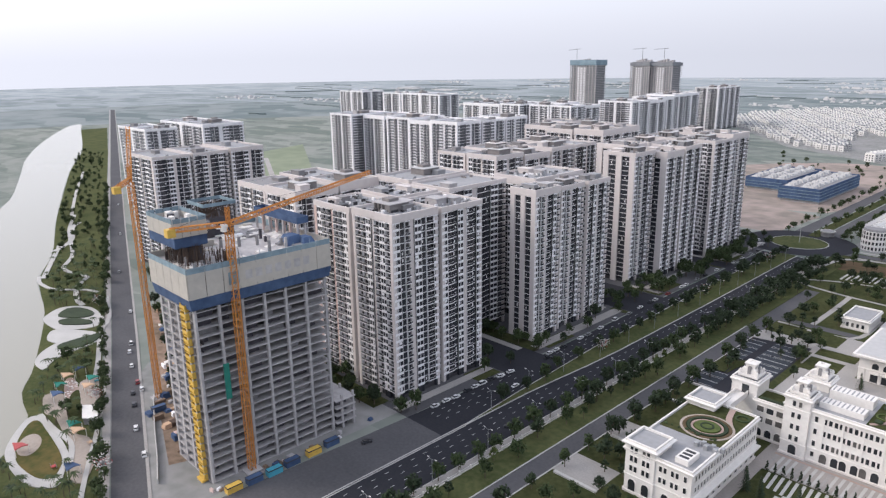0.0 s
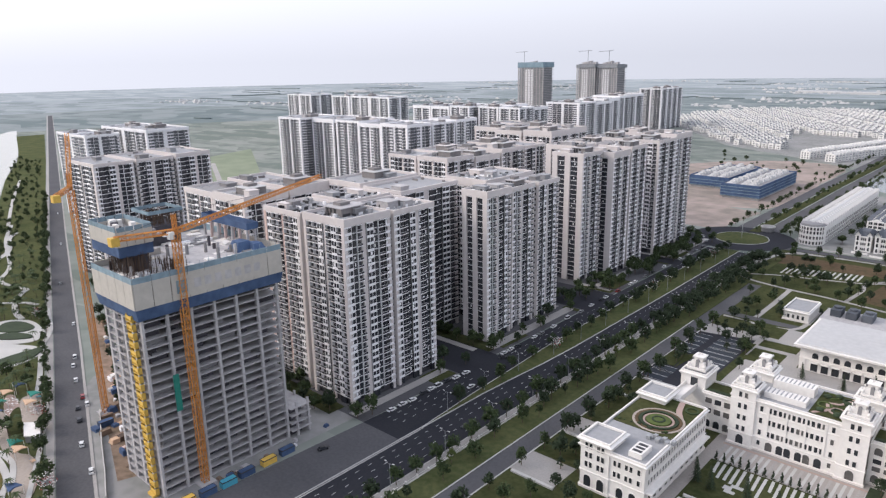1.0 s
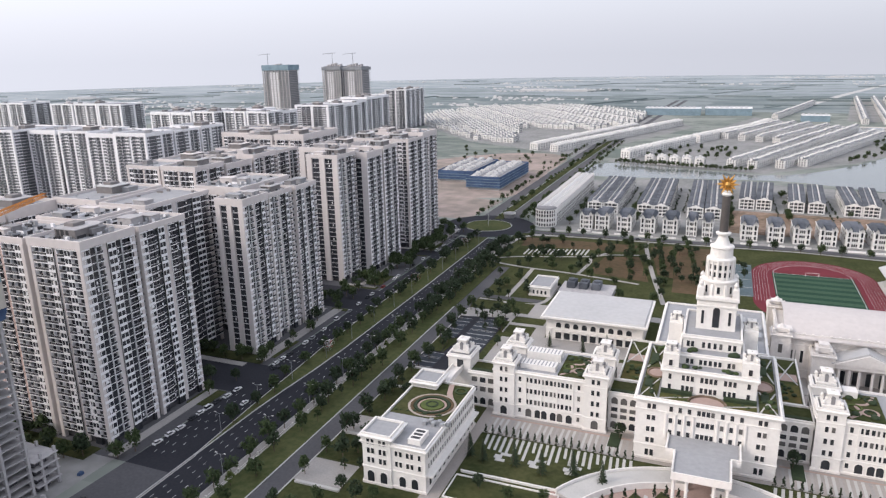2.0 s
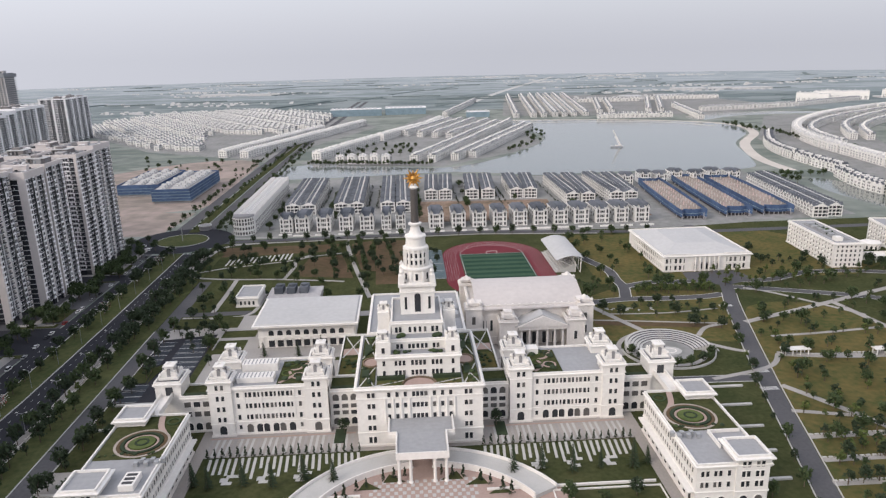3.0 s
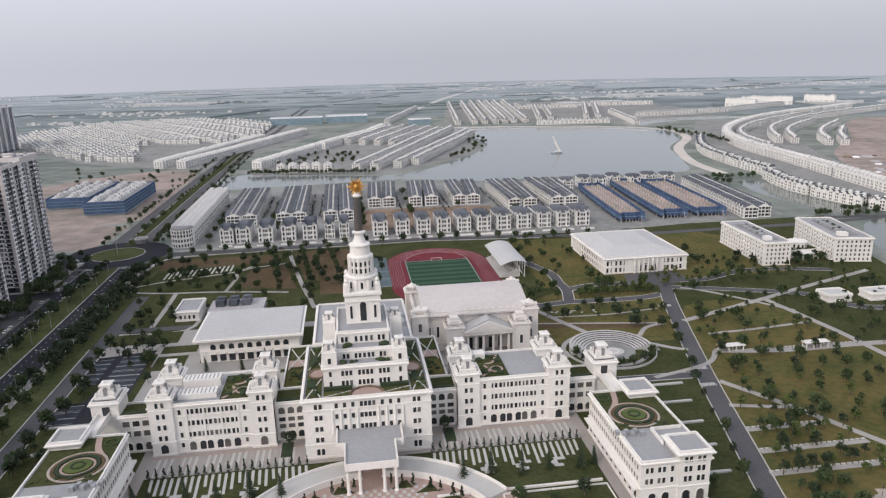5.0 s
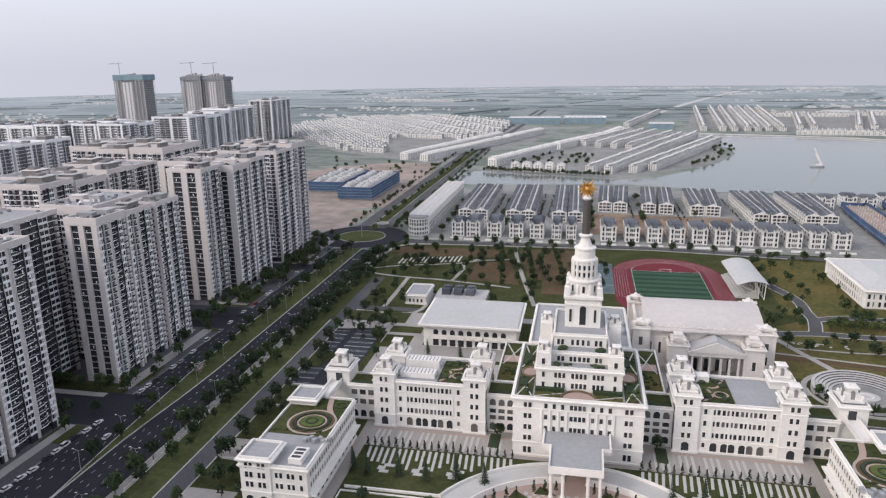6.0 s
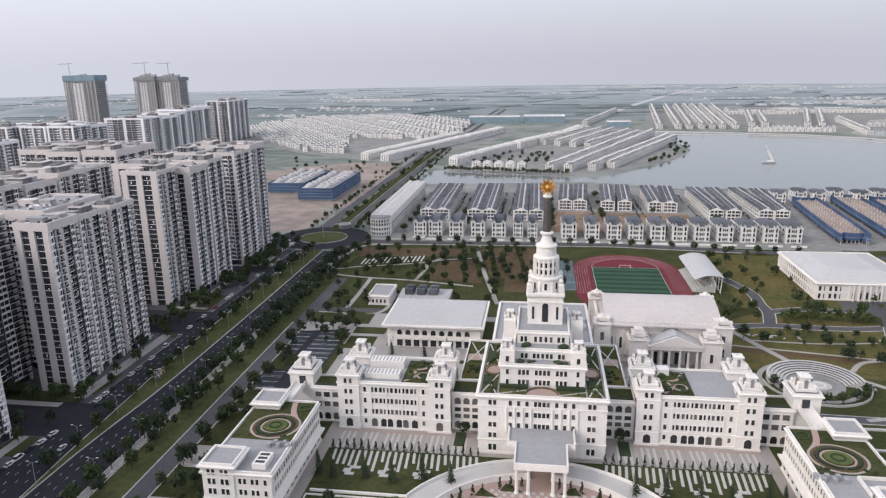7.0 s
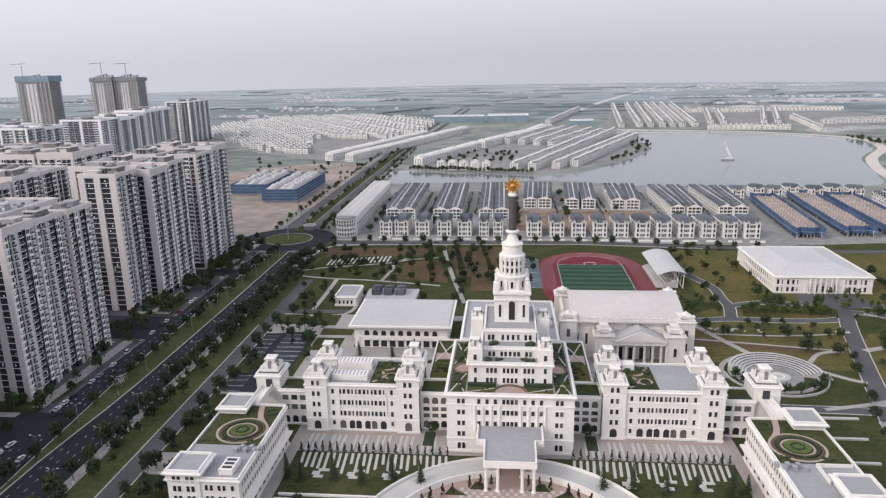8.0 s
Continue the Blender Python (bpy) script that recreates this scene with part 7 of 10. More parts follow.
# ---- villas and terraces ----
def villa_front():
    """One three-storey twin villa: 15 m wide, 13 m deep, facing -y, from its front left corner."""
    wall, roof, win, base = Geo(), Geo(), Geo(), Geo()
    wall.box(0, 0, 0, 15, 13, 11.4)
    gables = []
    for x in (0.2, 10.6):
        g = Geo().panel([(x, 0.0), (x + 4.2, 0.0), (x + 4.2, 13.2), (x + 2.1, 16.0), (x, 13.2)], -0.45, 3.0)
        gables.append(g)
        for z in (1.0, 4.8, 8.4):
            win.panel(arch_poly(1.75, 2.7 if z < 8 else 3.4), -0.5, -0.3, x + 2.1)
            for v in range(len(win.v) - 26, len(win.v)):
                px, py, pz = win.v[v]
                win.v[v] = (px, py, pz + z)
    for x in (5.3, 7.05, 8.8):
        for z in (0.9, 4.8, 8.4):
            win.box(x - 0.15, -0.06, z, x + 1.05, 0.2, z + 2.0)
    for z in (4.6, 8.2):
        for y in (2.5, 6, 9.5):
            win.box(-0.05, y, z, 0.2, y + 1.0, z + 1.9).box(14.8, y, z, 15.05, y + 1.0, z + 1.9)
    roof.prism([(-0.4, 0.4), (15.4, 0.4), (15.4, 13.4), (-0.4, 13.4)], 11.4, 14.6, 0.62)
    for x in (0.2, 10.6):
        roof.panel([(x - 0.2, 13.2), (x, 13.0), (x + 2.1, 15.8), (x + 4.2, 13.0), (x + 4.4, 13.2), (x + 2.1, 16.3)], -1.0, 6.0)
    base.moulding(0, 0, 15, 13, [(0.0, 11.0), (0.45, 11.2), (0.45, 11.7), (-0.2, 11.7), (-0.2, 11.0)])
    fence = Geo().box(0.2, -6.2, 0, 14.8, -5.9, 1.4)
    return wall, gables, roof, win, base, fence


w_, g_, r_, n_, b_, f_ = villa_front()
v0 = thing("villa", "white three-storey villa with twin gables and a slate roof", "villa", group="villas along the street")
part("wall", w_, "villa", v0)
for g in g_:
    part("gable", g, "villa", v0)
part("roof", r_, "slate", v0, "dark slate roof")
tagged(part("window", n_, "glass", v0), kind="stuff")
part("eave_moulding", b_, "villa", v0)
part("garden_wall", f_, "villa", v0)
VILLAS = [(-114.0, 0.7), (-100.6, 1.0), (-81.7, 1.02), (-61.8, 1.0), (-43.4, 1.0), (-24.3, 0.7), (-11.6, 0.7), (18.2, 1.06), (38.5, 1.0), (57.2, 1.0), (75.6, 1.0), (94.0, 1.0), (112.2, 1.0), (130.2, 1.03), (148.8, 1.06), (168.2, 0.96), (186.2, 0.94), (203.8, 1.04)]
for k, (x, wide) in enumerate(VILLAS):
    m = pose(x, 604.6 if x < 0 else 603.6 - x * 0.015, 0) @ Matrix.Diagonal((wide * 1.08, 1.55, 1.04, 1))
    if k == 0:
        v0.matrix_basis = m
    else:
        copy_thing(v0, m)
# the villas with their backs to the lake
for x, y in ((244, 768), (268, 778), (284, 770), (306, 782), (326, 769), (349, 780), (369, 771)):
    copy_thing(v0, pose(x, y, 0, 0, 0, -4) @ Matrix.Diagonal((1.05, 1.2, 0.94, 1)))


def house_meshes(wide, deep, high, roofmat):
    """A terraced house along y: gables to both sides, a ridge along the row, party walls, arched windows."""
    g, slots = Geo(), []

    def mark(k):
        slots.extend([k] * (len(g.f) - len(slots)))

    g.box(0, 0, 0, deep, wide - 0.12, high)
    k = len(g.v)
    g.panel([(-0.2, 0.0), (deep + 0.2, 0.0), (deep + 0.2, high + 0.05), (deep / 2, high + 3.0), (-0.2, high + 0.05)], -0.12, 0.2)
    g.box(deep * 0.62, wide * 0.3, high + 1.6, deep * 0.62 + 0.7, wide * 0.3 + 0.9, high + 3.5).box(deep * 0.24, wide * 0.68, high + 0.6, deep * 0.24 + 1.0, wide * 0.68 + 0.8, high + 2.6)
    for x0, x1 in ((-0.5, 1.6), (deep - 1.6, deep + 0.5)):
        k = len(g.v)
        g.panel([(1.0, 0.0), (wide - 1.1, 0.0), (wide - 1.1, high + 0.6), (wide / 2, high + 3.0), (1.0, high + 0.6)], x0, x1)
        g.v[k:] = [(y, x, z) for x, y, z in g.v[k:]]
        g.f[-7:] = [f[::-1] for f in g.f[-7:]]
    mark(0)
    g.v += [(0, 0, high), (deep, 0, high), (deep, wide, high), (0, wide, high), (deep / 2, 0, high + 3.2), (deep / 2, wide, high + 3.2)]
    k = len(g.v) - 6
    g.f += [(k, k + 4, k + 5, k + 3), (k + 1, k + 2, k + 5, k + 4), (k, k + 1, k + 4), (k + 2, k + 3, k + 5)]
    for sx, x0, x1 in ((-1, -0.7, 3.4), (1, deep - 3.4, deep + 0.7)):
        k = len(g.v)
        g.v += [(x, y, z) for x in (x0, x1) for y, z in ((0.7, high + 0.5), (wide / 2, high + 3.25), (wide - 0.8, high + 0.5))]
        g.f += [(k, k + 1, k + 4, k + 3), (k + 1, k + 2, k + 5, k + 4)]
    mark(1)
    for x0, x1 in ((-0.56, 0.0), (deep, deep + 0.56)):
        for z, t in ((0.5, 2.6), (4.2, 2.2), (7.4, 2.9)):
            for y in (1.5, wide - 2.7):
                g.box(x0, y, z, x1, y + 1.05, z + t)
    for z in (1.2, 4.4, 7.6):
        g.box(2.3, -0.16, z, 3.9, 0.1, z + 2.1).box(deep / 2 - 0.7, -0.16, z, deep / 2 + 0.7, 0.1, z + 2.1).box(deep - 4, -0.16, z, deep - 2.4, 0.1, z + 2.1)
    mark(2)
    for u, v in ((0.2, 0.42), (0.3, 0.8), (0.7, 0.2), (0.8, 0.62)):
        z = high + 3.2 * (1 - abs(2 * u - 1))
        g.box(deep * u - 0.55, wide * v - 0.6, z - 0.5, deep * u + 0.55, wide * v + 0.6, z + 0.5)
    mark(0)
    for z in (1.0, 4.3, 7.5):
        for x in (1.0, deep * 0.36, deep * 0.62, deep - 2.1):
            g.box(x, -0.3, z, x + 1.1, -0.1, z + 2.2)
    mark(2)
    me = g.mesh("house")
    for mt in ("villa", roofmat, "glass"):
        me.materials.append(M[mt])
    me.polygons.foreach_set("material_index", slots)
    return me


HOUSE = house_meshes(6.6, 13.4, 9.8, "slate")
SHOP = house_meshes(6.4, 18.0, 14.8, "roofwhite")


def terrace(a, b, label, meshes=HOUSE, wide=6.6, group="slate terraces"):
    """A row of houses from a to b."""
    a, b = Vector(a), Vector(b)
    t = thing("terrace", label, "terrace", (a.x, a.y, 0), math.degrees(math.atan2(b.y - a.y, b.x - a.x)) - 90, group)
    for k in range(max(1, int((b - a).length / wide))):
        h = part("house", meshes, None, t)
        h.location = (0, k * wide, 0)
    return t


for x in (-119.6, -104.4, -72.2, -57.4, -26.8, -11.3):
    terrace((x, 673), (x - 1.0, 822), "row of white terraced houses with slate roofs")
for x, y, x1, y1 in ((18.2, 728, 22, 824), (33.4, 728, 39, 824), (61.6, 725, 67, 818), (78.8, 725, 85, 818), (108.6, 721, 112, 816), (123.4, 721, 132, 816), (160.8, 686, 160, 808), (176.4, 685, 181, 807), (206.4, 686, 206, 805), (220.6, 686, 227, 804)):
    terrace((x, y), (x1, y1), "row of white terraced houses with slate roofs")
setting("bare_plot", Geo().flat([(8, 626), (228, 622), (228, 676), (146, 680), (146, 712), (8, 720)], 0.06), "dirt", "bare brown plot between the villas", "ground")
terrace((364, 592), (386, 768), "row of white terraced houses by the pond with slate roofs")
terrace((378, 594), (399, 772), "row of white terraced houses by the pond with slate roofs")
# the white shophouse row with its rounded end
shop = terrace((-155, 612), (-155, 806), "long white shophouse row with a pale roof and a rounded end", SHOP, 6.4, "shophouses")
end = thing("corner_shophouse", "white rounded corner shophouse with tall windows", "building")
arc = [(-136.5, 612)] + [(-145.8 + 9.4 * math.cos(a), 608 + 9.4 * math.sin(a)) for a in (-math.pi * i / 12 for i in range(13))] + [(-155.2, 612)]
part("wall", Geo().prism(arc, 0, 15.6), "villa", end)
part("roof", Geo().prism(arc, 15.6, 17.2, 0.86), "greyrender", end, "grey lead roof")
for k in range(9):
    a = -math.pi * (k + 1.5) / 12
    for z in (1.0, 5.2, 9.4, 12.6):
        w = part("window", window_meshes(1.4, 2.4, False)[0], None, end)
        w.matrix_basis = Matrix.Translation((-145.8 + 9.4 * math.cos(a), 608 + 9.4 * math.sin(a), z)) @ Matrix.Rotation(a + math.pi / 2, 4, "Z")
        part("pane", window_meshes(1.4, 2.4, False)[1], None, w)


def house_line(g, r, w, pts, wide, deep, high, gap, rng, gabled):
    """Joins far houses along a line into walls, roofs and windows: gables to both streets, party walls, a ridge."""
    for a, b in zip(pts, pts[1:]):
        a, b = Vector(a), Vector(b)
        d = (b - a).normalized()
        s = Vector((-d.y, d.x))

        def at(p, u, v, z):
            q = p + d * u + s * v
            return (q.x, q.y, z)

        u = 0.0
        while u + wide < (b - a).length + 0.5:
            p = a + d * u
            h = high * rng.uniform(0.91, 1.07)
            e = wide - 0.25
            g.prism([at(p, *q, 0)[:2] for q in ((0, 0), (e, 0), (e, deep), (0, deep))], 0, h)
            # a stepped party wall that stands proud of the roof
            k = len(g.v)
            for x in (-0.2, 0.25):
                g.v += [at(p, x, y, z) for y, z in ((-0.2, 0), (deep + 0.2, 0), (deep + 0.2, h + 0.2), (deep / 2, h + 2.85), (-0.2, h + 0.2))]
            g.f += [(k + i, k + (i + 1) % 5, k + 5 + (i + 1) % 5, k + 5 + i) for i in range(5)] + [tuple(range(k + 4, k - 1, -1)), tuple(range(k + 5, k + 10))]
            for q0, q1, up in ((0.3, 0.42, 3.9), (0.62, 0.2, 2.6)):
                g.prism([at(p, wide * q0 + e0, deep * q1 + e1, 0)[:2] for e0, e1 in ((0, 0), (2.7, 0), (2.7, 2.8), (0, 2.8))], h, h + up)
            if gabled:
                for v0, v1 in ((-0.7, 2.2), (deep + 0.7, deep - 2.2)):
                    k = len(g.v)
                    prof = ((0.16, 0), (0.84, 0), (0.84, h + 0.4), (0.5, h + 2.7), (0.16, h + 0.4))
                    for v in (v0, v1):
                        g.v += [at(p, wide * x, v, z) for x, z in prof]
                    n = 5
                    g.f += [(k + i, k + (i + 1) % n, k + n + (i + 1) % n, k + n + i) for i in range(n)] + [tuple(range(k + n - 1, k - 1, -1))]
                    k = len(r.v)
                    for v in (v0 * 1.02, deep / 2):
                        r.v += [at(p, wide * x, v, z) for x, z in ((0.12, h + 0.3), (0.5, h + 2.95), (0.88, h + 0.3))]
                    r.f += [(k, k + 1, k + 4, k + 3), (k + 1, k + 2, k + 5, k + 4)]
                k = len(r.v)
                r.v += [at(p, 0.2, 0.6, h + 0.02), at(p, e, 0.6, h + 0.02), at(p, e, deep / 2, h + 2.6), at(p, 0.2, deep / 2, h + 2.6), at(p, e, deep - 0.6, h + 0.02), at(p, 0.2, deep - 0.6, h + 0.02)]
                r.f += [(k, k + 1, k + 2, k + 3), (k + 3, k + 2, k + 4, k + 5)]
            else:
                r.prism([at(p, *q, 0)[:2] for q in ((0.3, 0.3), (e - 0.2, 0.3), (e - 0.2, deep - 0.3), (0.3, deep - 0.3))], h, h + 2.2, rng.uniform(0.3, 0.55))
                if rng.random() < 0.6:
                    q0 = rng.uniform(1, wide - 4)
                    g.prism([at(p, *q, 0)[:2] for q in ((q0, deep * 0.35), (q0 + 2.6, deep * 0.35), (q0 + 2.6, deep * 0.6), (q0, deep * 0.6))], h, h + rng.uniform(1.8, 3.2))
            out = 0.76 if gabled else 0.06
            for z in (1.0, 4.3, 7.6):
                if z + 2 < h:
                    for v in (0.26, 0.56):
                        q0, q1 = wide * v, wide * (v + 0.17)
                        w.quad(at(p, q0, -out, z), at(p, q1, -out, z), at(p, q1, -out, z + 2.0), at(p, q0, -out, z + 2.0))
                        w.quad(at(p, q1, deep + out, z), at(p, q0, deep + out, z), at(p, q0, deep + out, z + 2.0), at(p, q1, deep + out, z + 2.0))
            for e0, sign in ((-0.26, 1), (wide + 0.3, -1)):
                for v in (0.12, 0.42, 0.72) if sign > 0 and u == 0.0 or sign < 0 and u + 2 * wide > (b - a).length else ():
                    for z in (1.0, 4.3, 7.6):
                        w.quad(at(p, e0, deep * (v + 0.14), z), at(p, e0, deep * v, z), at(p, e0, deep * v, z + 2.1), at(p, e0, deep * (v + 0.14), z + 2.1))
            u += wide + gap


def far_rows(lines, label, roofmat, wide=9.0, deep=12.0, high=10.0, gap=0.0, gabled=True, glass="farglass", flip=False):
    rng = random.Random(len(lines) + int(wide * 10))
    g, r, w = Geo(), Geo(), Geo()
    for line in lines:
        line = line[::-1] if flip else line
        house_line(g, r, w, line, wide, deep, high, gap, rng, gabled)
    base = stuff("far_villas", g, "villa", label, "houses")
    tagged(part("far_roofs", r, roofmat, base), kind="stuff")
    tagged(part("far_windows", w, glass, base), kind="stuff")


# the peninsula beyond the channel
far_rows([[(-128, 1046), (-44, 1258)], [(-40, 1270), (48, 1465)], [(52, 1475), (90, 1610)]], "long white shophouse rows with pale roofs on the lake peninsula", "roofwhite", 8.0, 14, 11.5, 0.0)
pen = [[(4, 1000), (190, 1500)], [(30, 996), (222, 1520)], [(64, 1006), (238, 1430)], [(92, 1030), (246, 1400)]]
for x0, y0, x1, y1 in ((-6, 1336, 95, 1600), (20, 1313, 121, 1580), (48, 1300, 148, 1575), (74, 1288, 175, 1535)):
    pen.append([(x0, y0), (x1, y1)])
far_rows(pen, "white villa rows with grey roofs on the lake peninsula", "slatepale", 8.0, 11, 9.6, 0.3, flip=True)
far_rows([[(-102, 1010), (-14, 992)]], "detached white villas on the shore of the peninsula", "roofwhite", 12.0, 12, 10.5, 5.0)
# the villa field to the north-west
far_rows([[(-246, 1096), (-84, 1580)], [(-282, 1108), (-164, 1480)]], "long white shophouse rows beside the twin road", "roofwhite", 8.0, 14, 10.5, 0.0)
west = []
FIELD = [(-650, 1490), (-560, 1380), (-424, 1200), (-330, 1180), (-372, 1330), (-390, 1440), (-290, 1440), (-250, 1400), (-175, 1560), (-172, 1800), (-300, 1990), (-450, 2070), (-660, 1990), (-752, 1730)]
for k in range(46):
    p = Vector((-900, 1250)) + Vector((0.3, 0.954)) * (k * 23)
    run = []
    for j in range(64):
        q = p + Vector((0.954, -0.3)) * (j * 13.5 + (k % 3) * 4)
        ok = inside(q.x, q.y, FIELD) and (j + 2 * k) % 9 != 0
        if ok:
            run.append(tuple(q))
        if (not ok or j == 63) and run:
            if len(run) > 1:
                west.append([run[0], run[-1]])
            run = []
far_rows(west, "dense field of detached white villas with pale roofs", "slatepale", 9.5, 11, 8.6, 3.2, False)
# beyond the lake
north = [[(x0, 1650), (x1, 2440)] for x0, x1 in ((257, 350), (298, 395), (323, 427), (350, 455), (372, 480), (394, 508), (423, 540))]
north += [[(437, 1590), (606, 1576)], [(511, 2110), (703, 2098)], [(746, 2150), (960, 2130)], [(591, 1702), (720, 2090)], [(622, 1700), (752, 2090)], [(470, 1700), (560, 2080)], [(500, 1700), (590, 2080)],
          [(640, 1500), (710, 1850)], [(720, 1700), (990, 1760), (1250, 1900)], [(92, 1740), (215, 2230)]]
far_rows(north, "white villa rows beyond the lake", "slatepale", 10, 12, 10, 0.6, flip=True)
far_rows([[(1089, 1918), (1150, 1844)], [(1360, 1953), (1417, 1876)], [(1180, 1990), (1290, 1900)]], "long pale blocks beyond the lake", "roofwhite", 14, 16, 22, 0.0, False)
# the curving terraces east of the pond
far_rows([smooth([(524, 584), (500, 602), (487, 711), (505, 790)], 3)[2:], smooth([(518, 800), (530, 956), (561, 1062), (620, 1180)], 4)], "curving terrace of white villas with slate roofs by the pond", "slate", 8, 13, 10, 0.0, True, "glass", flip=True)
far_rows([smooth([(585, 584), (566, 614), (608, 889), (630, 1048), (681, 1200), (771, 1337), (913, 1480), (1090, 1600), (1331, 1728)], 5)], "long curving terrace of ivory shophouses with pale roofs", "roofwhite", 8, 14, 11.5, 0.0, flip=True)
far_rows([smooth([(650, 1010), (690, 1160), (770, 1290), (905, 1420), (1090, 1550)], 5), smooth([(721, 1097), (760, 1180), (828, 1284), (970, 1421), (1150, 1540), (1428, 1685)], 5), smooth([(742, 1084), (790, 1180), (860, 1270), (990, 1390)], 5),
          smooth([(778, 1048), (820, 1130), (890, 1220), (1010, 1340)], 5), smooth([(800, 1040), (850, 1120), (930, 1220)], 5)], "curving rows of white villas with grey roofs", "slatepale", 8, 11, 10, 0.0, flip=True)
far_rows([[(960, 960), (1330, 1290)], [(930, 1010), (1180, 1240)]], "pale unfinished rows across the building land", "paleblue", 9, 14, 13, 0.0, False)
# wrapped blocks and site clutter on the cleared land
# the pale blue walls are netting with distance haze put into the colour
for x0, y0, x1, y1, h, m in ((880, 1000, 915, 1025, 19, "paleblue"), (922, 945, 950, 965, 19, "bluenet"), (-190, 1824, -60, 1850, 18, "paleblue"), (-50, 1836, 55, 1880, 18, "paleblue"), (150, 1700, 205, 1720, 14, "paleblue"), (770, 724, 812, 742, 9, "ivory")):
    u = thing("far_block", "distant unfinished block in faded netting with a pale top", "building", group="far wrapped blocks")
    part("wall", Geo().box(x0, y0, 0, x1, y1, h - 1.5), m, u)
    part("roof", Geo().box(x0 - 0.4, y0 - 0.4, h - 1.5, x1 + 0.4, y1 + 0.4, h), "ivory", u)
    for k in range(int((x1 - x0) / 11)):
        part("party_roof", Geo().prism([(x0 + 11 * k, y0 + 2), (x0 + 11 * k + 8, y0 + 2), (x0 + 11 * k + 8, y1 - 2), (x0 + 11 * k, y1 - 2)], h, h + 2.4, 0.5), "roofwhite", u)
crng = random.Random(17)
LAND = [(650, 760), (700, 690), (830, 640), (1000, 650), (1060, 720), (1010, 800), (1050, 930), (1400, 1180), (1200, 1250), (900, 900), (720, 940)]
for mt, n, big in (("concrete", 70, 9), ("rust", 40, 7), ("ivory", 46, 7), ("paleblue", 20, 6), ("dirt", 60, 12)):
    clutter = Geo()
    while n:
        x, y = crng.uniform(640, 1400), crng.uniform(640, 1250)
        if inside(x, y, LAND):
            a = crng.uniform(0, 3)
            w, d = crng.uniform(2, big), crng.uniform(2, big * 0.7)
            c, s_ = math.cos(a), math.sin(a)
            clutter.prism([(x + c * i * w - s_ * j * d, y + s_ * i * w + c * j * d) for i, j in ((-1, -1), (1, -1), (1, 1), (-1, 1))], 0, crng.uniform(0.5, 3.0), crng.uniform(0.5, 0.95))
            n -= 1
    stuff("site_clutter", clutter, mt, "heaps and sheds scattered over the building land", "building material")
# villas under construction, wrapped in blue
for x0, y0, x1, y1, h in ((-330, 800, -285, 905, 14), (-276, 755, -236, 880, 16)):
    u = thing("unfinished_block", "unfinished block wrapped in blue netting with a bare concrete top", "building", group="blue wrapped blocks")
    part("netting", Geo().moulding(x0, y0, x1, y1, [(0.0, 2.6), (0.5, 2.6), (0.5, h), (0.0, h)]), "bluenet", u)
    part("top_slab", Geo().box(x0 + 0.3, y0 + 0.3, h - 1.6, x1 - 0.3, y1 - 0.3, h - 1.2), "greyrender", u)
    for z in [3.0 + 3.2 * k for k in range(int((h - 3.2) / 3.2))]:
        part("floor_edge", Geo().moulding(x0, y0, x1, y1, [(0.45, z), (0.75, z), (0.75, z + 0.5), (0.45, z + 0.5)]), "paleblue", u)
    part("ground_storey", Geo().box(x0 + 1, y0 + 1, 0, x1 - 1, y1 - 1, 2.8), "concrete", u)
    if x0 < 0:
        for x in (x0 + 4, x0 + 19, x1 - 14):
            g = Geo()
            for k in range(int((y1 - y0) / 8)):
                y = y0 + 2 + 8 * k
                g.prism([(x, y), (x + 7.5, y), (x + 7.5, y + 6.4), (x, y + 6.4)], h - 1.2, h + 0.6 + (k * 7 % 5) * 0.5, 0.7)
            tagged(part("party_roof", g, "roofwhite", u), kind="stuff")

for px, py, w, d in ((246, 606, 25, 158), (289.5, 612, 26, 172), (324.5, 612, 30, 160)):
    u = thing("unfinished_block", "low unfinished round-ended block wrapped in blue netting", "building", (px, py, 0), -5.5, group="low blue wrapped blocks")
    ring = smooth([(5, 0), (w / 2, -2.5), (w - 5, 0), (w, 7), (w, d - 6), (w - 6, d), (6, d), (0, d - 6), (0, 7)], 5, True)
    ring.append(ring[0])
    part("netting", Geo().ribbon(ring, 0.5, 2.8, 9.2), "bluenet", u)
    part("net_edge", Geo().ribbon(ring, 0.8, 5.0, 5.4), "paleblue", u)
    part("ground_storey", Geo().prism([(w / 2 + (x - w / 2) * 0.86, d / 2 + (y - d / 2) * 0.97) for x, y in ring[:-1]], 0, 2.9), "blockwork", u)
    part("top_slab", Geo().prism([(w / 2 + (x - w / 2) * 0.97, d / 2 + (y - d / 2) * 0.992) for x, y in ring[:-1]], 6.1, 6.5), "rubble", u)
    for x, y in ring[:-1:2]:
        part("column", Geo().box(w / 2 + (x - w / 2) * 0.96 - 0.35, d / 2 + (y - d / 2) * 0.99 - 0.35, 0, w / 2 + (x - w / 2) * 0.96 + 0.35, d / 2 + (y - d / 2) * 0.99 + 0.35, 6.1), "concrete", u)
    for y in row(8, d - 6, int(d / 9)):
        for x in (5, w * 0.5, w - 5.6):
            part("column_stub", Geo().box(x, y, 6.5, x + 0.7, y + 0.7, 8.6 + (int(x + y) % 3) * 0.5), "screen" if int(x * y) % 4 else "rose", u)
# far land: villages, sheds and hedgerows in the plain
frng = random.Random(8)
town, sheds, strips = Geo(), Geo(), Geo()
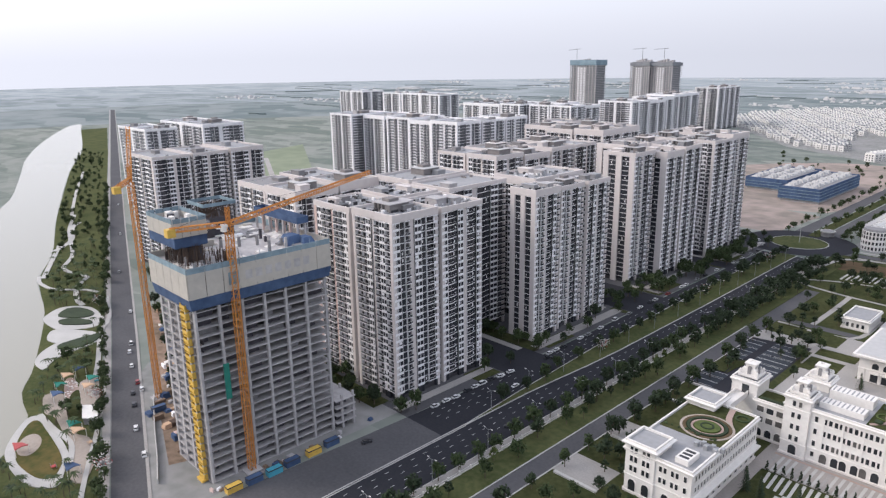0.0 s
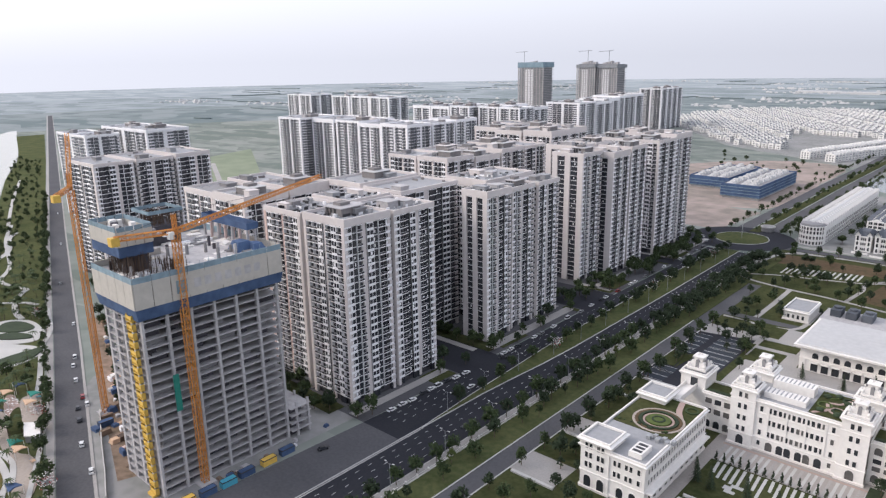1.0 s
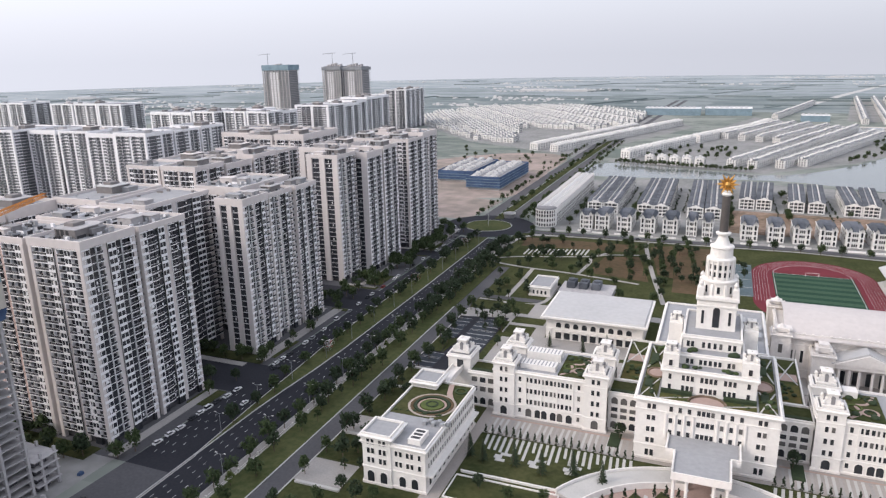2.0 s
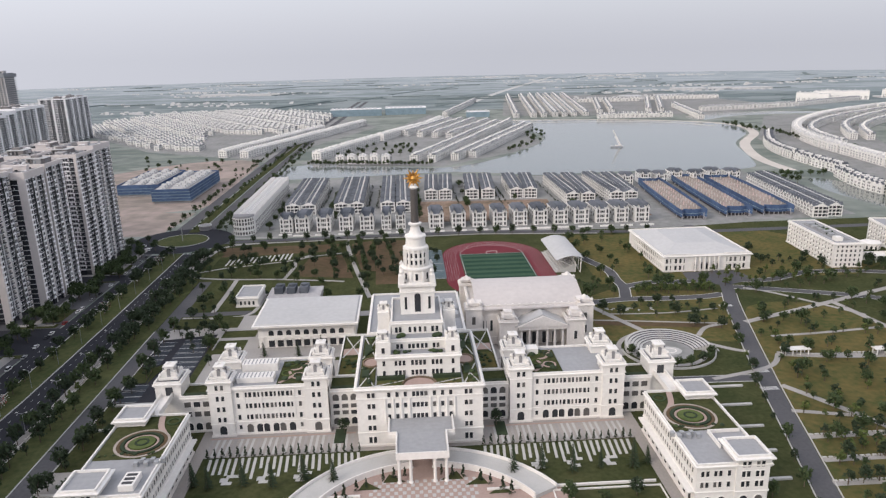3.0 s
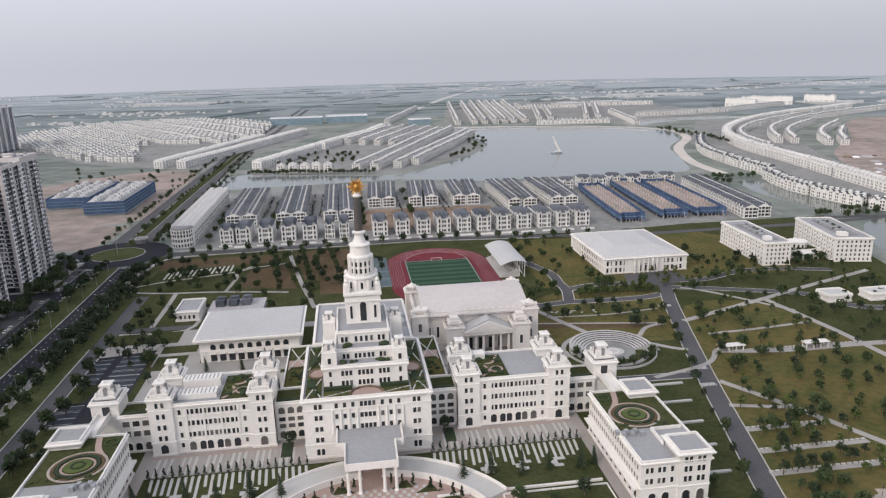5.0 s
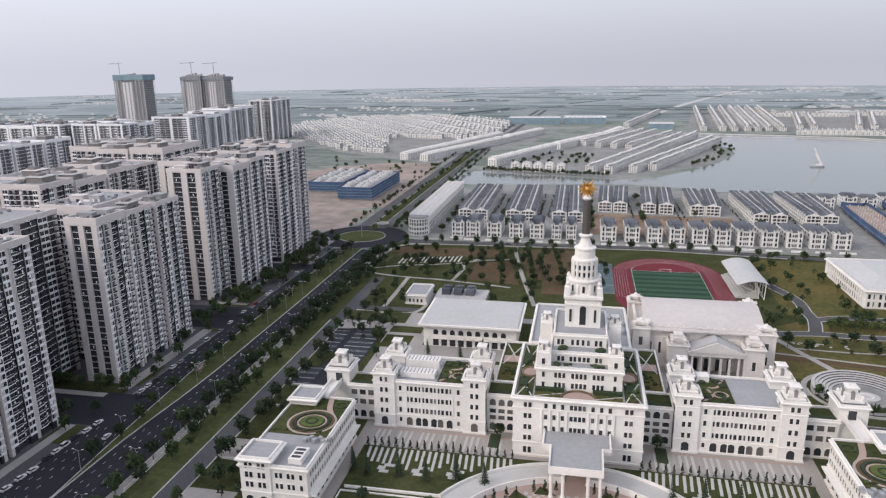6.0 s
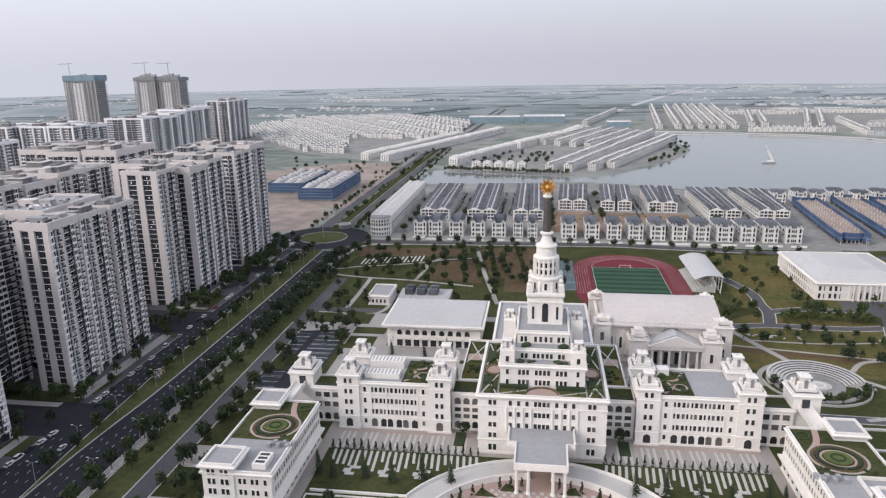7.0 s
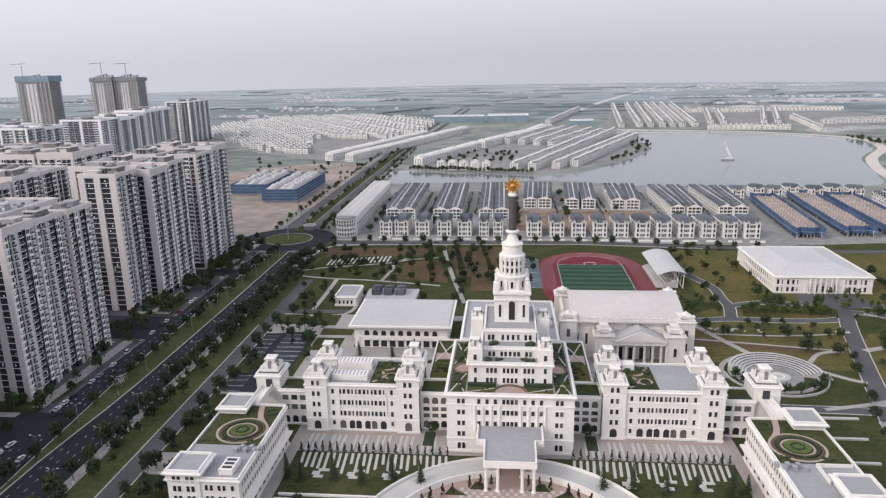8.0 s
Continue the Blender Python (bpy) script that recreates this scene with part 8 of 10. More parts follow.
for k in range(46):
    a, d = radians(frng.uniform(-62, 48)), frng.uniform(2250, 4600)
    x, y, n = d * math.sin(a), d * math.cos(a), frng.randint(14, 40)
    for _ in range(n):
        px, py = x + frng.gauss(0, 110), y + frng.gauss(0, 45)
        town.prism([(px, py), (px + frng.uniform(8, 16), py), (px + 9, py + 14), (px, py + 12)], 0, frng.uniform(2.5, 5.5), 0.75)
    if k % 5 == 0:
        for _ in range(3):
            px, py = x + frng.uniform(-200, 200), y + frng.uniform(-60, 60)
            sheds.box(px, py, 0, px + frng.uniform(60, 150), py + frng.uniform(40, 80), frng.uniform(4, 7))
for k in range(130):
    a, d, t = radians(frng.uniform(-62, 48)), frng.uniform(1950, 4500), frng.choice((0.05, 0.12, -0.08, 0.3, 1.1))
    x, y, n = d * math.sin(a), d * math.cos(a), frng.uniform(60, 380)
    pts = [(x + n * q / 6 * math.cos(t) + frng.uniform(-6, 6), y + n * q / 6 * math.sin(t) + frng.uniform(-6, 6)) for q in range(7)]
    strips.ribbon(pts, frng.uniform(8, 22), 0.0, frng.uniform(1.5, 3.5))
stuff("far_town", town, "roofwhite", "clustered pale houses of far villages", "houses")
stuff("far_sheds", sheds, "roofwhite", "long pale factory roofs far off", "sheds")
# the hedgerows take the foliage colour that has haze in it
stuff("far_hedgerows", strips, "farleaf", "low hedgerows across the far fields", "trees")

# ---- plazas, lawns and paths of the campus ----
LIFT = [0.0]


def lift():
    """Each path lies a little higher than the last, so that crossings stay clean."""
    LIFT[0] += 0.004
    return 0.13 + LIFT[0]


setting("plaza", Geo().box(-88, 243.6, 0.0, 92, 262, 0.12).box(-90.5, 150, 0.0, -83.5, 243.6, 0.12).box(87.2, 150, 0.0, 94.2, 243.6, 0.12).box(-88, 262, 0.0, -22, 300, 0.1).box(26, 262, 0.0, 92, 330, 0.1), "plaza", "pale stone plaza in front of the hall", "plaza")
for s in (-1, 1):
    for i in range(25):
        u0 = 27.5 + i * 2.36
        a, b = sorted((CX + s * u0, CX + s * (u0 + 1.05)))
        part("paving_strip", Geo().box(a, 244.2, 0.12, b, 257.0, 0.135), "kerb" if i % 4 else "paving", bpy.data.objects["plaza"])
    a, b = sorted((CX + s * 27, CX + s * 86))
    part("paving_border", Geo().box(a, 257.2, 0.12, b, 258.2, 0.136), "pinkstone", bpy.data.objects["plaza"])
    # green squares beside the links
    for u, w in ((30.8, 4.5), (93.5, 5.0)):
        a, b = sorted((CX + s * u, CX + s * (u + w)))
        setting("planted_square", Geo().box(a, 250, 0.0, b, 261, 0.3), "leafdark", "dark planted square on the plaza", "planting")
    # the striped lawn
    a, b = sorted((CX + s * 22.5, CX + s * 83.5))
    lawn = setting("striped_lawn", Geo().box(a, 214, 0.0, b, 243.0, 0.14), "grass", "lawn crossed by pale paving strips", "lawn")
    for i in range(24):
        u = 25.0 + i * 2.48
        L = 6.5 + 5 * abs(math.sin(i * 1.9)) + (3.5 if i % 4 == 0 else 0)
        x = CX + s * u
        part("paving_strip", Geo().prism([(x - 0.55, 242.6), (x + 0.55, 242.6), (x + 0.55 - s * 0.8, 242.6 - L), (x - 0.55 - s * 0.8, 242.6 - L)], 0.1, 0.2), "kerb", lawn)
    for i in range(4):
        x = CX + s * (31 + 13.5 * i)
        part("paving_step", Geo().box(x - 3.5, 227, 0.1, x - 0.5, 229.5, 0.21), "kerb", lawn)
        part("paving_step", Geo().box(x - 1.5, 229.5, 0.1, x + 3.0, 231.3, 0.21), "kerb", lawn)
        part("paving_step", Geo().box(x - 2.5, 225.2, 0.1, x + 1.2, 227, 0.21), "kerb", lawn)
    part("lawn_wall", Geo().box(a, 213.4, 0.0, b, 214.0, 1.0), "white", lawn)
    # lower lawns towards the street
    for y0, y1 in ((176, 195), (197, 211)):
        a, b = sorted((CX + s * 46, CX + s * 84))
        setting("lower_lawn", Geo().box(a, y0, 0.0, b, y1, 0.14), "grass", "small lawn with low pale walls", "lawn")
        setting("lower_lawn_wall", Geo().moulding(a, y0, b, y1, [(0.0, 0.0), (0.4, 0.0), (0.4, 0.7), (0.0, 0.7)]), "white", "low white wall round a lawn", "wall")
# the round forecourt with its curving ramps
setting("forecourt", Geo().prism(oval(CX, 187, 56, 55, 64), 0.0, 0.16), "pinkstone", "pink and white paved forecourt", "plaza")
for s in (-1, 1):
    a0, a1 = (96, 152) if s < 0 else (84, 28)
    ramp = setting("ramp", Geo().ring(CX, 187, 48.5, 48.0, 9.0, 0.0, 1.6, 24, a0, a1), "kerb", "curving pale drive up to the porch", "ramp")
    for r in (53.3, 43.7):
        rail = part("balustrade", Geo().ring(CX, 187, r, r - 0.5, 0.45, 0.0, 2.7, 30, a0, a1), "white", ramp)
    for k in range(3):
        a = radians(a0 + (a1 - a0) * (0.18 + 0.26 * k))
        px, py = CX + 38 * math.cos(a), 187 + 38 * math.sin(a)
        bed = setting("topiary_bed", Geo().prism([(px - 4, py - 2.2), (px + 4, py - 2.2), (px + s * 2, py + 2.8)], 0.0, 0.34), "grass", "triangular grass bed with topiary", "planting")
for i in range(26):
    for j in range(8):
        if (i + j) % 2 == 0:
            tagged(part("paving_square", Geo().box(CX - 19.5 + i * 1.5, 205 + j * 2.2, 0.16, CX - 18.2 + i * 1.5, 206.8 + j * 2.2, 0.172), "kerb", bpy.data.objects["forecourt"]))

# lawns and walls between the annex and the road
for s in (-1, 1):
    if s < 0:
        plots = ((-137, 160, -118.5, 186), (-137, 205, -118.5, 223), (-137, 240, -110, 268), (-137, 270, -110, 290))
    else:
        plots = ((121, 196, 134, 210), (121, 213, 138, 228), (121, 231, 142, 246), (121, 249, 146, 264), (121, 267, 150, 281))
    for x0, y0, x1, y1 in plots:
        setting("plot_lawn", Geo().box(x0, y0, 0.0, x1, y1, 0.14), "grass", "square lawn with a low pale wall", "lawn")
        setting("plot_wall", Geo().box(x0, y1 + 0.3, 0.0, x1, y1 + 1.6, 0.75), "kerb", "low pale wall and path", "wall")
setting("annex_apron", Geo().box(-138.6, 188, 0.0, -119, 203.5, 0.11).box(-138.6, 224.6, 0.0, -119, 239, 0.1), "paving", "pale paved apron beside the annex", "pavement")
# the parking court
park = setting("parking_court", Geo().flat([(-138.8, 292), (-114, 292), (-110, 318), (-110, 372), (-138.8, 366)], 0.11), "asphalt", "dark parking court with white bays", "road")
bays = Geo()
n = 0
for x0, x1, ya, yb in ((-126, -111, 318, 368), (-138, -130, 334, 364), (-138, -127, 294, 312)):
    y = ya
    while y + 5 < yb:
        setting("parking_bay", Geo().box(x0, y, 0.0, x1, y + 5.0, 0.125), "bayblue", "row of slate-blue parking bays", "parking")
        for e in (y - 0.15, y + 4.9):
            bays.box(x0, e, 0.125, x1, e + 0.22, 0.15)
        y += 5.6 if n % 2 else 6.4
        n += 1
stuff("bay_markings", bays, "paint", "white lines of the parking bays", "road marking")
for poly in ([(-129, 312), (-126.5, 330), (-128, 334), (-131, 330)], [(-138.6, 313), (-130, 313), (-131, 332), (-138.6, 332)]):
    setting("parking_island", Geo().prism(poly, 0.0, 0.3), "grass", "planted island of the parking court", "planting")
# paved courts round the banquet hall
setting("court_paving", Geo().box(-106, 289, 0.0, -25, 349.8, 0.115).box(-108, 349.8, 0.0, -83.5, 392, 0.112).box(-108, 392, 0.0, -26, 400, 0.11).box(-138.6, 367, 0.0, -108, 382, 0.108), "paving", "pale concrete court round the banquet hall", "pavement")
for x0, y0, x1, y1 in ((-107, 344, -91, 362), (-80, 330, -52, 334), (-100, 300, -92, 330), (-47, 330, -36, 334), (-107, 366, -88, 376), (-138.6, 383, -121.4, 398.5), (-115.5, 381, -101.2, 399)):
    setting("court_lawn", Geo().box(x0, y0, 0.0, x1, y1, 0.16), "grass", "small square lawn in the court", "lawn")
# the north lawns: paths, stepping strips
for p, w in (([(-158, 485), (-148, 478.8), (-122.4, 473.2), (-98.5, 470.8), (-62.5, 463.6), (-45.9, 459.6)], 2.4), ([(-122.1, 408), (-121.8, 441), (-122.2, 472)], 3.0), ([(-51.6, 570), (-51.2, 555.7), (-39.6, 486.5), (-26.8, 424)], 3.0),
             ([(-89, 469.3), (-85.8, 499.8), (-87.2, 515), (-78.1, 529)], 2.6), ([(-153.8, 493), (-137.8, 501.4), (-112.8, 508.3), (-87.9, 517), (-75.8, 525), (-53.4, 531.5)], 1.9), ([(-157.7, 486.7), (-159.6, 513), (-155.4, 553.5), (-142.9, 568), (-113, 572)], 3.4),
             ([(-138, 399.5), (-100, 400.5), (-96, 440)], 2.6)):
    setting("footpath", Geo().ribbon(smooth(p, 5), w, 0.0, lift()), "paving", "pale footpath across the lawn", "path")
for k in range(15):
    x, y = -139.4 + k * 3.25, 508 + k * 0.8
    setting("stepping_strip", Geo().prism([(x, y), (x + 1.3, y), (x + 1.5, y + 16.5), (x + 0.2, y + 16.5)], 0.0, 0.16), "kerb", "pale paving strip in the lawn", "path")

# the running track, pitch and stand
tr = setting("running_track", Geo().flat(
    [(63 + 38.5 * math.cos(a), 510 + 41 * math.sin(a)) for a in (math.pi * i / 24 for i in range(25))] + [(63 + 38.5 * math.cos(a), 452 + 41 * math.sin(a)) for a in (math.pi + math.pi * i / 24 for i in range(25))], 0.1), "track", "red running track", "sports ground")
lines = Geo()
for r in (28.5, 30.2, 31.9, 33.6, 35.3, 37.0):
    lines.ribbon([(63 + r * math.cos(a), 510 + (r + 2) * math.sin(a)) for a in (math.pi * i / 24 for i in range(25))] + [(63 - r, 452)], 0.1, 0.1, 0.125)
    lines.ribbon([(63 + r, 510), (63 + r, 452)], 0.1, 0.1, 0.125)
lines.ring(63, 513, 24.5, 26, 0.35, 0.1, 0.13, 24, 0, 180)
tagged(part("lane_line", lines, "paint", tr), kind="stuff")
pitch = setting("football_pitch", Geo().box(38, 436, 0.0, 88, 515.5, 0.14), "turf", "striped green football pitch", "sports ground")
for k in range(8):
    part("mown_stripe", Geo().box(38.4, 437 + k * 10, 0.14, 87.6, 442 + k * 10, 0.152), "turfpale", pitch)
part("touchline", Geo().moulding(39, 437, 87, 514.5, [(0.0, 0.14), (0.3, 0.14), (0.3, 0.165), (0.0, 0.165)]), "paint", pitch)
goal = thing("football_goal", "white football goal with a net frame", "goal")
part("frame", Geo().rod((59, 513, 0.14), (59, 513, 2.6), 0.12).rod((67, 513, 0.14), (67, 513, 2.6), 0.12).rod((59, 513, 2.6), (67, 513, 2.6), 0.12).rod((59, 515, 0.14), (59, 513, 2.6), 0.08).rod((67, 515, 0.14), (67, 513, 2.6), 0.08), "white", goal)
court = setting("ball_courts", Geo().box(12, 457, 0.0, 25, 530, 0.12), "courtblue", "blue-grey ball courts", "sports ground")
for y in (457.5, 475, 493, 511, 529):
    part("court_line", Geo().box(12.5, y, 0.12, 24.5, y + 0.3, 0.135), "paint", court)
stand = thing("grandstand", "white grandstand with a curved canopy roof", "grandstand")
for k in range(7):
    part("tier_step", Geo().box(101.5 + k * 2.0, 461, 0.0, 103.5 + k * 2.0, 512, 0.8 + k * 0.8), "kerb", stand)
can = Geo()
pr = [(101.6 + 18.9 * i / 10, 8.6 + 4.2 * math.sin(math.pi * (0.08 + 0.72 * i / 10))) for i in range(11)]
can.v = [(x, y, z + d) for y in (458, 516) for d in (0.0, -0.35) for x, z in pr]
for i in range(10):
    can.f += [(i, i + 1, 23 + i, 22 + i)[::-1], (11 + i, 12 + i, 34 + i, 33 + i)]
    can.f += [(i, i + 1, 12 + i, 11 + i), (22 + i, 23 + i, 34 + i, 33 + i)]
can.f += [(0, 11, 33, 22), (10, 21, 43, 32)]
part("canopy", can, "roofwhite", stand, "white curved canopy")
for y in row(456, 518, 9):
    part("canopy_frame", Geo().rod((118.9, y, 0), (119.4, y, 11.2), 0.3).rod((113, y, 5), (103, y, 9.7), 0.2).rod((113, y, 5), (113, y, 12.4), 0.2).rod((118.9, y, 0), (113, y, 12), 0.15), "white", stand)
part("back_wall", Geo().box(115.5, 461, 0, 116, 512, 7), "white", stand)

# the amphitheatre
amph = thing("amphitheatre", "round stone amphitheatre with stepped seats in a half ring", "amphitheatre")
part("floor", Geo().prism(oval(131, 324.5, 12.8, 12.4, 48), 0.0, 0.25), "villaground", amph)
for k in range(6):
    step = part("seat_step", Geo().ring(131, 324.5, 13.4 + k * 1.5, 13.0 + k * 1.5, 1.46, 0.0, 0.6 + 0.52 * k, 40, -6, 186), "kerb", amph)
    part("riser", Geo().ring(131, 324.5, 12.6 + k * 1.5, 12.2 + k * 1.5, 0.14, 0.1 + 0.52 * max(k - 1, 0), 0.5 + 0.52 * k, 40, -6, 186), "blockwork", step)
part("outer_walk", Geo().ring(131, 324.5, 24.6, 24.2, 2.6, 0.0, 0.2, 40, -10, 190), "paving", amph)
part("stage", Geo().prism(oval(131, 322.5, 6.5, 5, 32), 0.25, 0.6), "kerb", amph)
part("stage_ring", Geo().ring(131, 322.5, 3.6, 2.8, 0.6, 0.6, 0.7, 28), "stone", amph)
part("front_walk", Geo().ring(131, 324.5, 18.5, 18.5, 2.4, 0.0, 0.22, 40, 180, 360), "paving", amph)
part("front_wall", Geo().ring(131, 324.5, 23.4, 23, 0.6, 0.0, 1.1, 40, 176, 364), "kerb", amph)
for p, w in (([(109, 391), (118.6, 369), (128, 349)], 3.6), ([(104, 369.4), (132, 364.5), (172, 357)], 1.6), ([(154, 341), (163, 352), (176, 356)], 2.6), ([(155, 330), (164, 322), (171, 318)], 3.0), ([(112, 308), (108, 300), (112, 294)], 2.0), ([(112, 378), (150, 376), (182, 380)], 1.4)):
    setting("footpath", Geo().ribbon(smooth(p, 5), w, 0.0, lift()), "paving", "pale footpath by the amphitheatre", "path")
drng2 = random.Random(12)
for n in range(16):
    x, y = drng2.uniform(116, 146), 385 + drng2.uniform(-3, 3)
    setting("stone_slab", Geo().prism(oval(x, y, drng2.uniform(0.8, 2.0), drng2.uniform(0.5, 1.0), 7, drng2.uniform(0, 3)), 0.0, 0.2), "kerb", "pale stepping slab in the lawn", "path")
for poly in ([(104, 362), (172, 350), (172, 356), (132, 363), (104, 368)],):
    setting("planting_bed", Geo().flat(poly, 0.05), "dry", "bare brown planting bed", "planting")

# park paths to the east
for p, w in (([(168, 281), (187, 250), (208, 210), (213, 203)], 3.4), ([(160, 258), (183, 252)], 2.6), ([(156, 237), (192, 237)], 2.4), ([(152, 221), (198, 221)], 2.4), ([(147, 206.5), (205, 206)], 2.4),
             ([(188, 357), (254, 383), (293, 399), (359, 424)], 4.0), ([(254, 383), (262, 330), (264, 305), (267, 272), (270, 248)], 4.0), ([(184, 314), (219, 308), (263, 308), (305, 305)], 5.0),
             ([(192, 336), (225, 338), (258, 342)], 2.2), ([(260, 360), (230, 400), (214, 414)], 2.4), ([(140, 290), (172, 300), (184, 314)], 2.6)):
    setting("park_path", Geo().ribbon(smooth(p, 6) if len(p) > 2 else p, w, 0.0, lift()), "paving", "pale paved park path", "path")
for p in ([(156, 238.6), (192, 238.6)], [(152, 222.6), (198, 222.6)], [(147, 208), (205, 207.6)], [(187, 312), (262, 310.5)]):
    n = int((Vector(p[1]) - Vector(p[0])).length / 2.4)
    for k in range(n):
        q = Vector(p[0]).lerp(Vector(p[1]), (k + 0.5) / n)
        tagged(part("stone_block", Geo().box(q.x - 0.8, q.y - 0.4, 0.0, q.x + 0.8, q.y + 0.4, 0.55), "kerb"), "pale stone block beside the park path", "stone block", "stone blocks")
setting("round_terrace", Geo().prism(oval(209, 205, 6.5, 6.5, 28), 0.0, 0.16).ring(209, 205, 3.4, 3.4, 0.7, 0.0, 0.4, 24), "paving", "small round paved terrace", "plaza")
setting("round_terrace_east", Geo().prism(oval(318, 305.5, 10, 9.5, 32), 0.0, 0.16).ring(318, 305.5, 4, 3.8, 1.0, 0.0, 0.7, 24), "paving", "round paved terrace by the canal", "plaza")
setting("round_terrace_south", Geo().prism(oval(271, 246, 5, 5, 24), 0.0, 0.16), "paving", "small round paved terrace", "plaza")
for x, y in ((192, 313), (237, 309), (290, 307)):
    perg = thing("pergola", "white flat-roofed pergola beside the path", "pergola", group="park pergolas")
    part("roof", Geo().box(x - 7, y - 2.2, 3.0, x + 7, y + 2.2, 3.35), "white", perg)
    for dx in (-6, -2, 2, 6):
        for dy in (-1.7, 1.7):
            part("post", Geo().box(x + dx - 0.2, y + dy - 0.2, 0, x + dx + 0.2, y + dy + 0.2, 3.0), "white", perg)
# the paved loops at the canal end
setting("loop_path_west", Geo().ribbon(smooth([(206, 174), (199, 181), (192, 186), (180.7, 187.7), (166.7, 182.5), (156.6, 175), (150, 165.6), (149, 157), (152, 148), (160, 142), (168, 139)], 6), 5.0, 0.0, 0.14), "loopstone", "wide pale paved loop", "path")
setting("loop_path_middle", Geo().ribbon(smooth([(208, 174.3), (198, 162), (190, 153), (176.7, 142.8), (164, 136)], 6), 4.2, 0.0, 0.148), "loopstone", "pale paved walk between two bare lawns", "path")
setting("loop_path_north", Geo().ribbon(smooth([(208.5, 174.6), (213.3, 168.4), (216.5, 159.6), (221.5, 150.2), (226.6, 145), (236.4, 147.8), (243.4, 155.4), (246.5, 168), (241.7, 177.3), (234.4, 185)], 6), 3.4, 0.0, 0.145), "loopstone", "wide pale paved loop", "path")
setting("loop_path_knot", Geo().ribbon(smooth([(201.6, 179), (212.7, 180), (221.9, 183.6), (235, 186), (240, 190)], 6), 4.2, 0.0, 0.152), "loopstone", "pale paved knot where the loops meet", "path")
setting("loop_plaza", Geo().prism([(222.2, 148), (232.6, 144), (222, 137), (214.7, 118), (196, 128), (198, 133), (205, 138), (217, 143.6)], 0.0, 0.158), "loopstone", "buff paved plaza beside the canal", "plaza")
setting("loop_apron", Geo().prism([(177.4, 192.1), (194.4, 188.8), (193, 183.7), (176.2, 186.2)], 0.0, 0.155).prism([(160.5, 186.4), (166, 183), (158.5, 176.3), (153.6, 179.8)], 0.0, 0.152), "loopstone", "pale paved apron of the loop", "path")
for p in ([(177.6, 185), (173.3, 175.4), (173, 166.3), (174.6, 159.6), (162.6, 160), (153, 160)], [(174.6, 159.6), (180, 157), (186, 152)], [(186, 150), (188.9, 144.5), (189.1, 137)], [(188.9, 144.5), (194.3, 143.3), (199.2, 148), (207.5, 150.3), (217.2, 152)],
          [(237, 181), (231, 170), (221.8, 177.3)], [(231, 170), (231.4, 160.5), (231.4, 148)]):
    setting("winding_path", Geo().ribbon(smooth(p, 6), 0.8, 0.0, lift()), "loopstone", "narrow winding path in the bare lawn", "path")
kiosk = thing("canal_kiosk", "small pale green kiosk on the canal bank", "kiosk")
part("wall", Geo().box(252, 166, 0, 259.5, 170.5, 3.0), "paleblue", kiosk)
part("roof", Geo().box(251.5, 165.5, 3.0, 260, 171, 3.4), "white", kiosk)
part("doorway", Geo().box(253.5, 165.9, 0.2, 255.5, 166.1, 2.4), "dark", kiosk)
# canal edge walls
setting("canal_wall", Geo().ribbon(smooth([(520, 535), (474, 406), (476, 350), (446, 257), (410, 150)], 5), 3.0, 0.0, 0.7), "sand", "pale embankment wall of the canal", "wall")
setting("road_sand", Geo().ribbon([(440, 578), (475, 573), (529, 566), (683, 556), (826, 563), (1100, 600)], 8, 0.0, 0.08), "asphalt_old", "road past the sandy land", "road")

# ---- the river park ----
LOOP = smooth([(-260, 51), (-267, 44), (-282, 41.5), (-298, 42.5), (-311, 48), (-324, 57), (-322, 62), (-312, 62.4), (-296, 62.4), (-281, 61), (-271, 57)], 4, True)
LOOP_BED = smooth([(-267, 51), (-272, 46.7), (-286, 44.5), (-295, 45.6), (-307, 49.5), (-318.5, 56.4), (-318, 60), (-308, 60), (-292, 59.4), (-280, 58.2), (-272, 55.4)], 4, True)
PLAZA_ONE = smooth([(-343, 69), (-325, 64), (-317, 66), (-300, 64.5), (-283, 62.5), (-262, 56), (-256, 59), (-269, 67), (-287, 71), (-296, 68), (-313, 70), (-335, 76)], 4, True)
PLAZA_TWO = smooth([(-345, 85), (-343, 92.5), (-323, 87), (-316, 82), (-321, 78)], 4, True)
DOTS = smooth([(-354, 81.5), (-351, 84.5), (-332, 81), (-322, 77), (-325, 74), (-340, 76.5)], 4, True)
LOBE_ONE = smooth([(-396, 111), (-391, 104), (-388, 92), (-382, 83), (-374, 77), (-383, 75.5), (-391, 77.5), (-400, 83), (-407, 92), (-404, 98), (-402, 112)], 4, True)
LOBE_TWO = smooth([(-404, 95), (-413, 90), (-421, 91), (-429, 95.5), (-428, 101), (-418, 108), (-408, 113), (-404, 108)], 4, True)
LOBE_THREE = smooth([(-432, 125), (-452, 126), (-463, 121), (-468, 111), (-459, 100.5), (-450, 97), (-438, 97), (-427, 100), (-418, 114), (-424, 122)], 4, True)
PARK_PLAZAS = [LOOP, PLAZA_ONE, PLAZA_TWO, DOTS, LOBE_ONE, LOBE_TWO, LOBE_THREE]
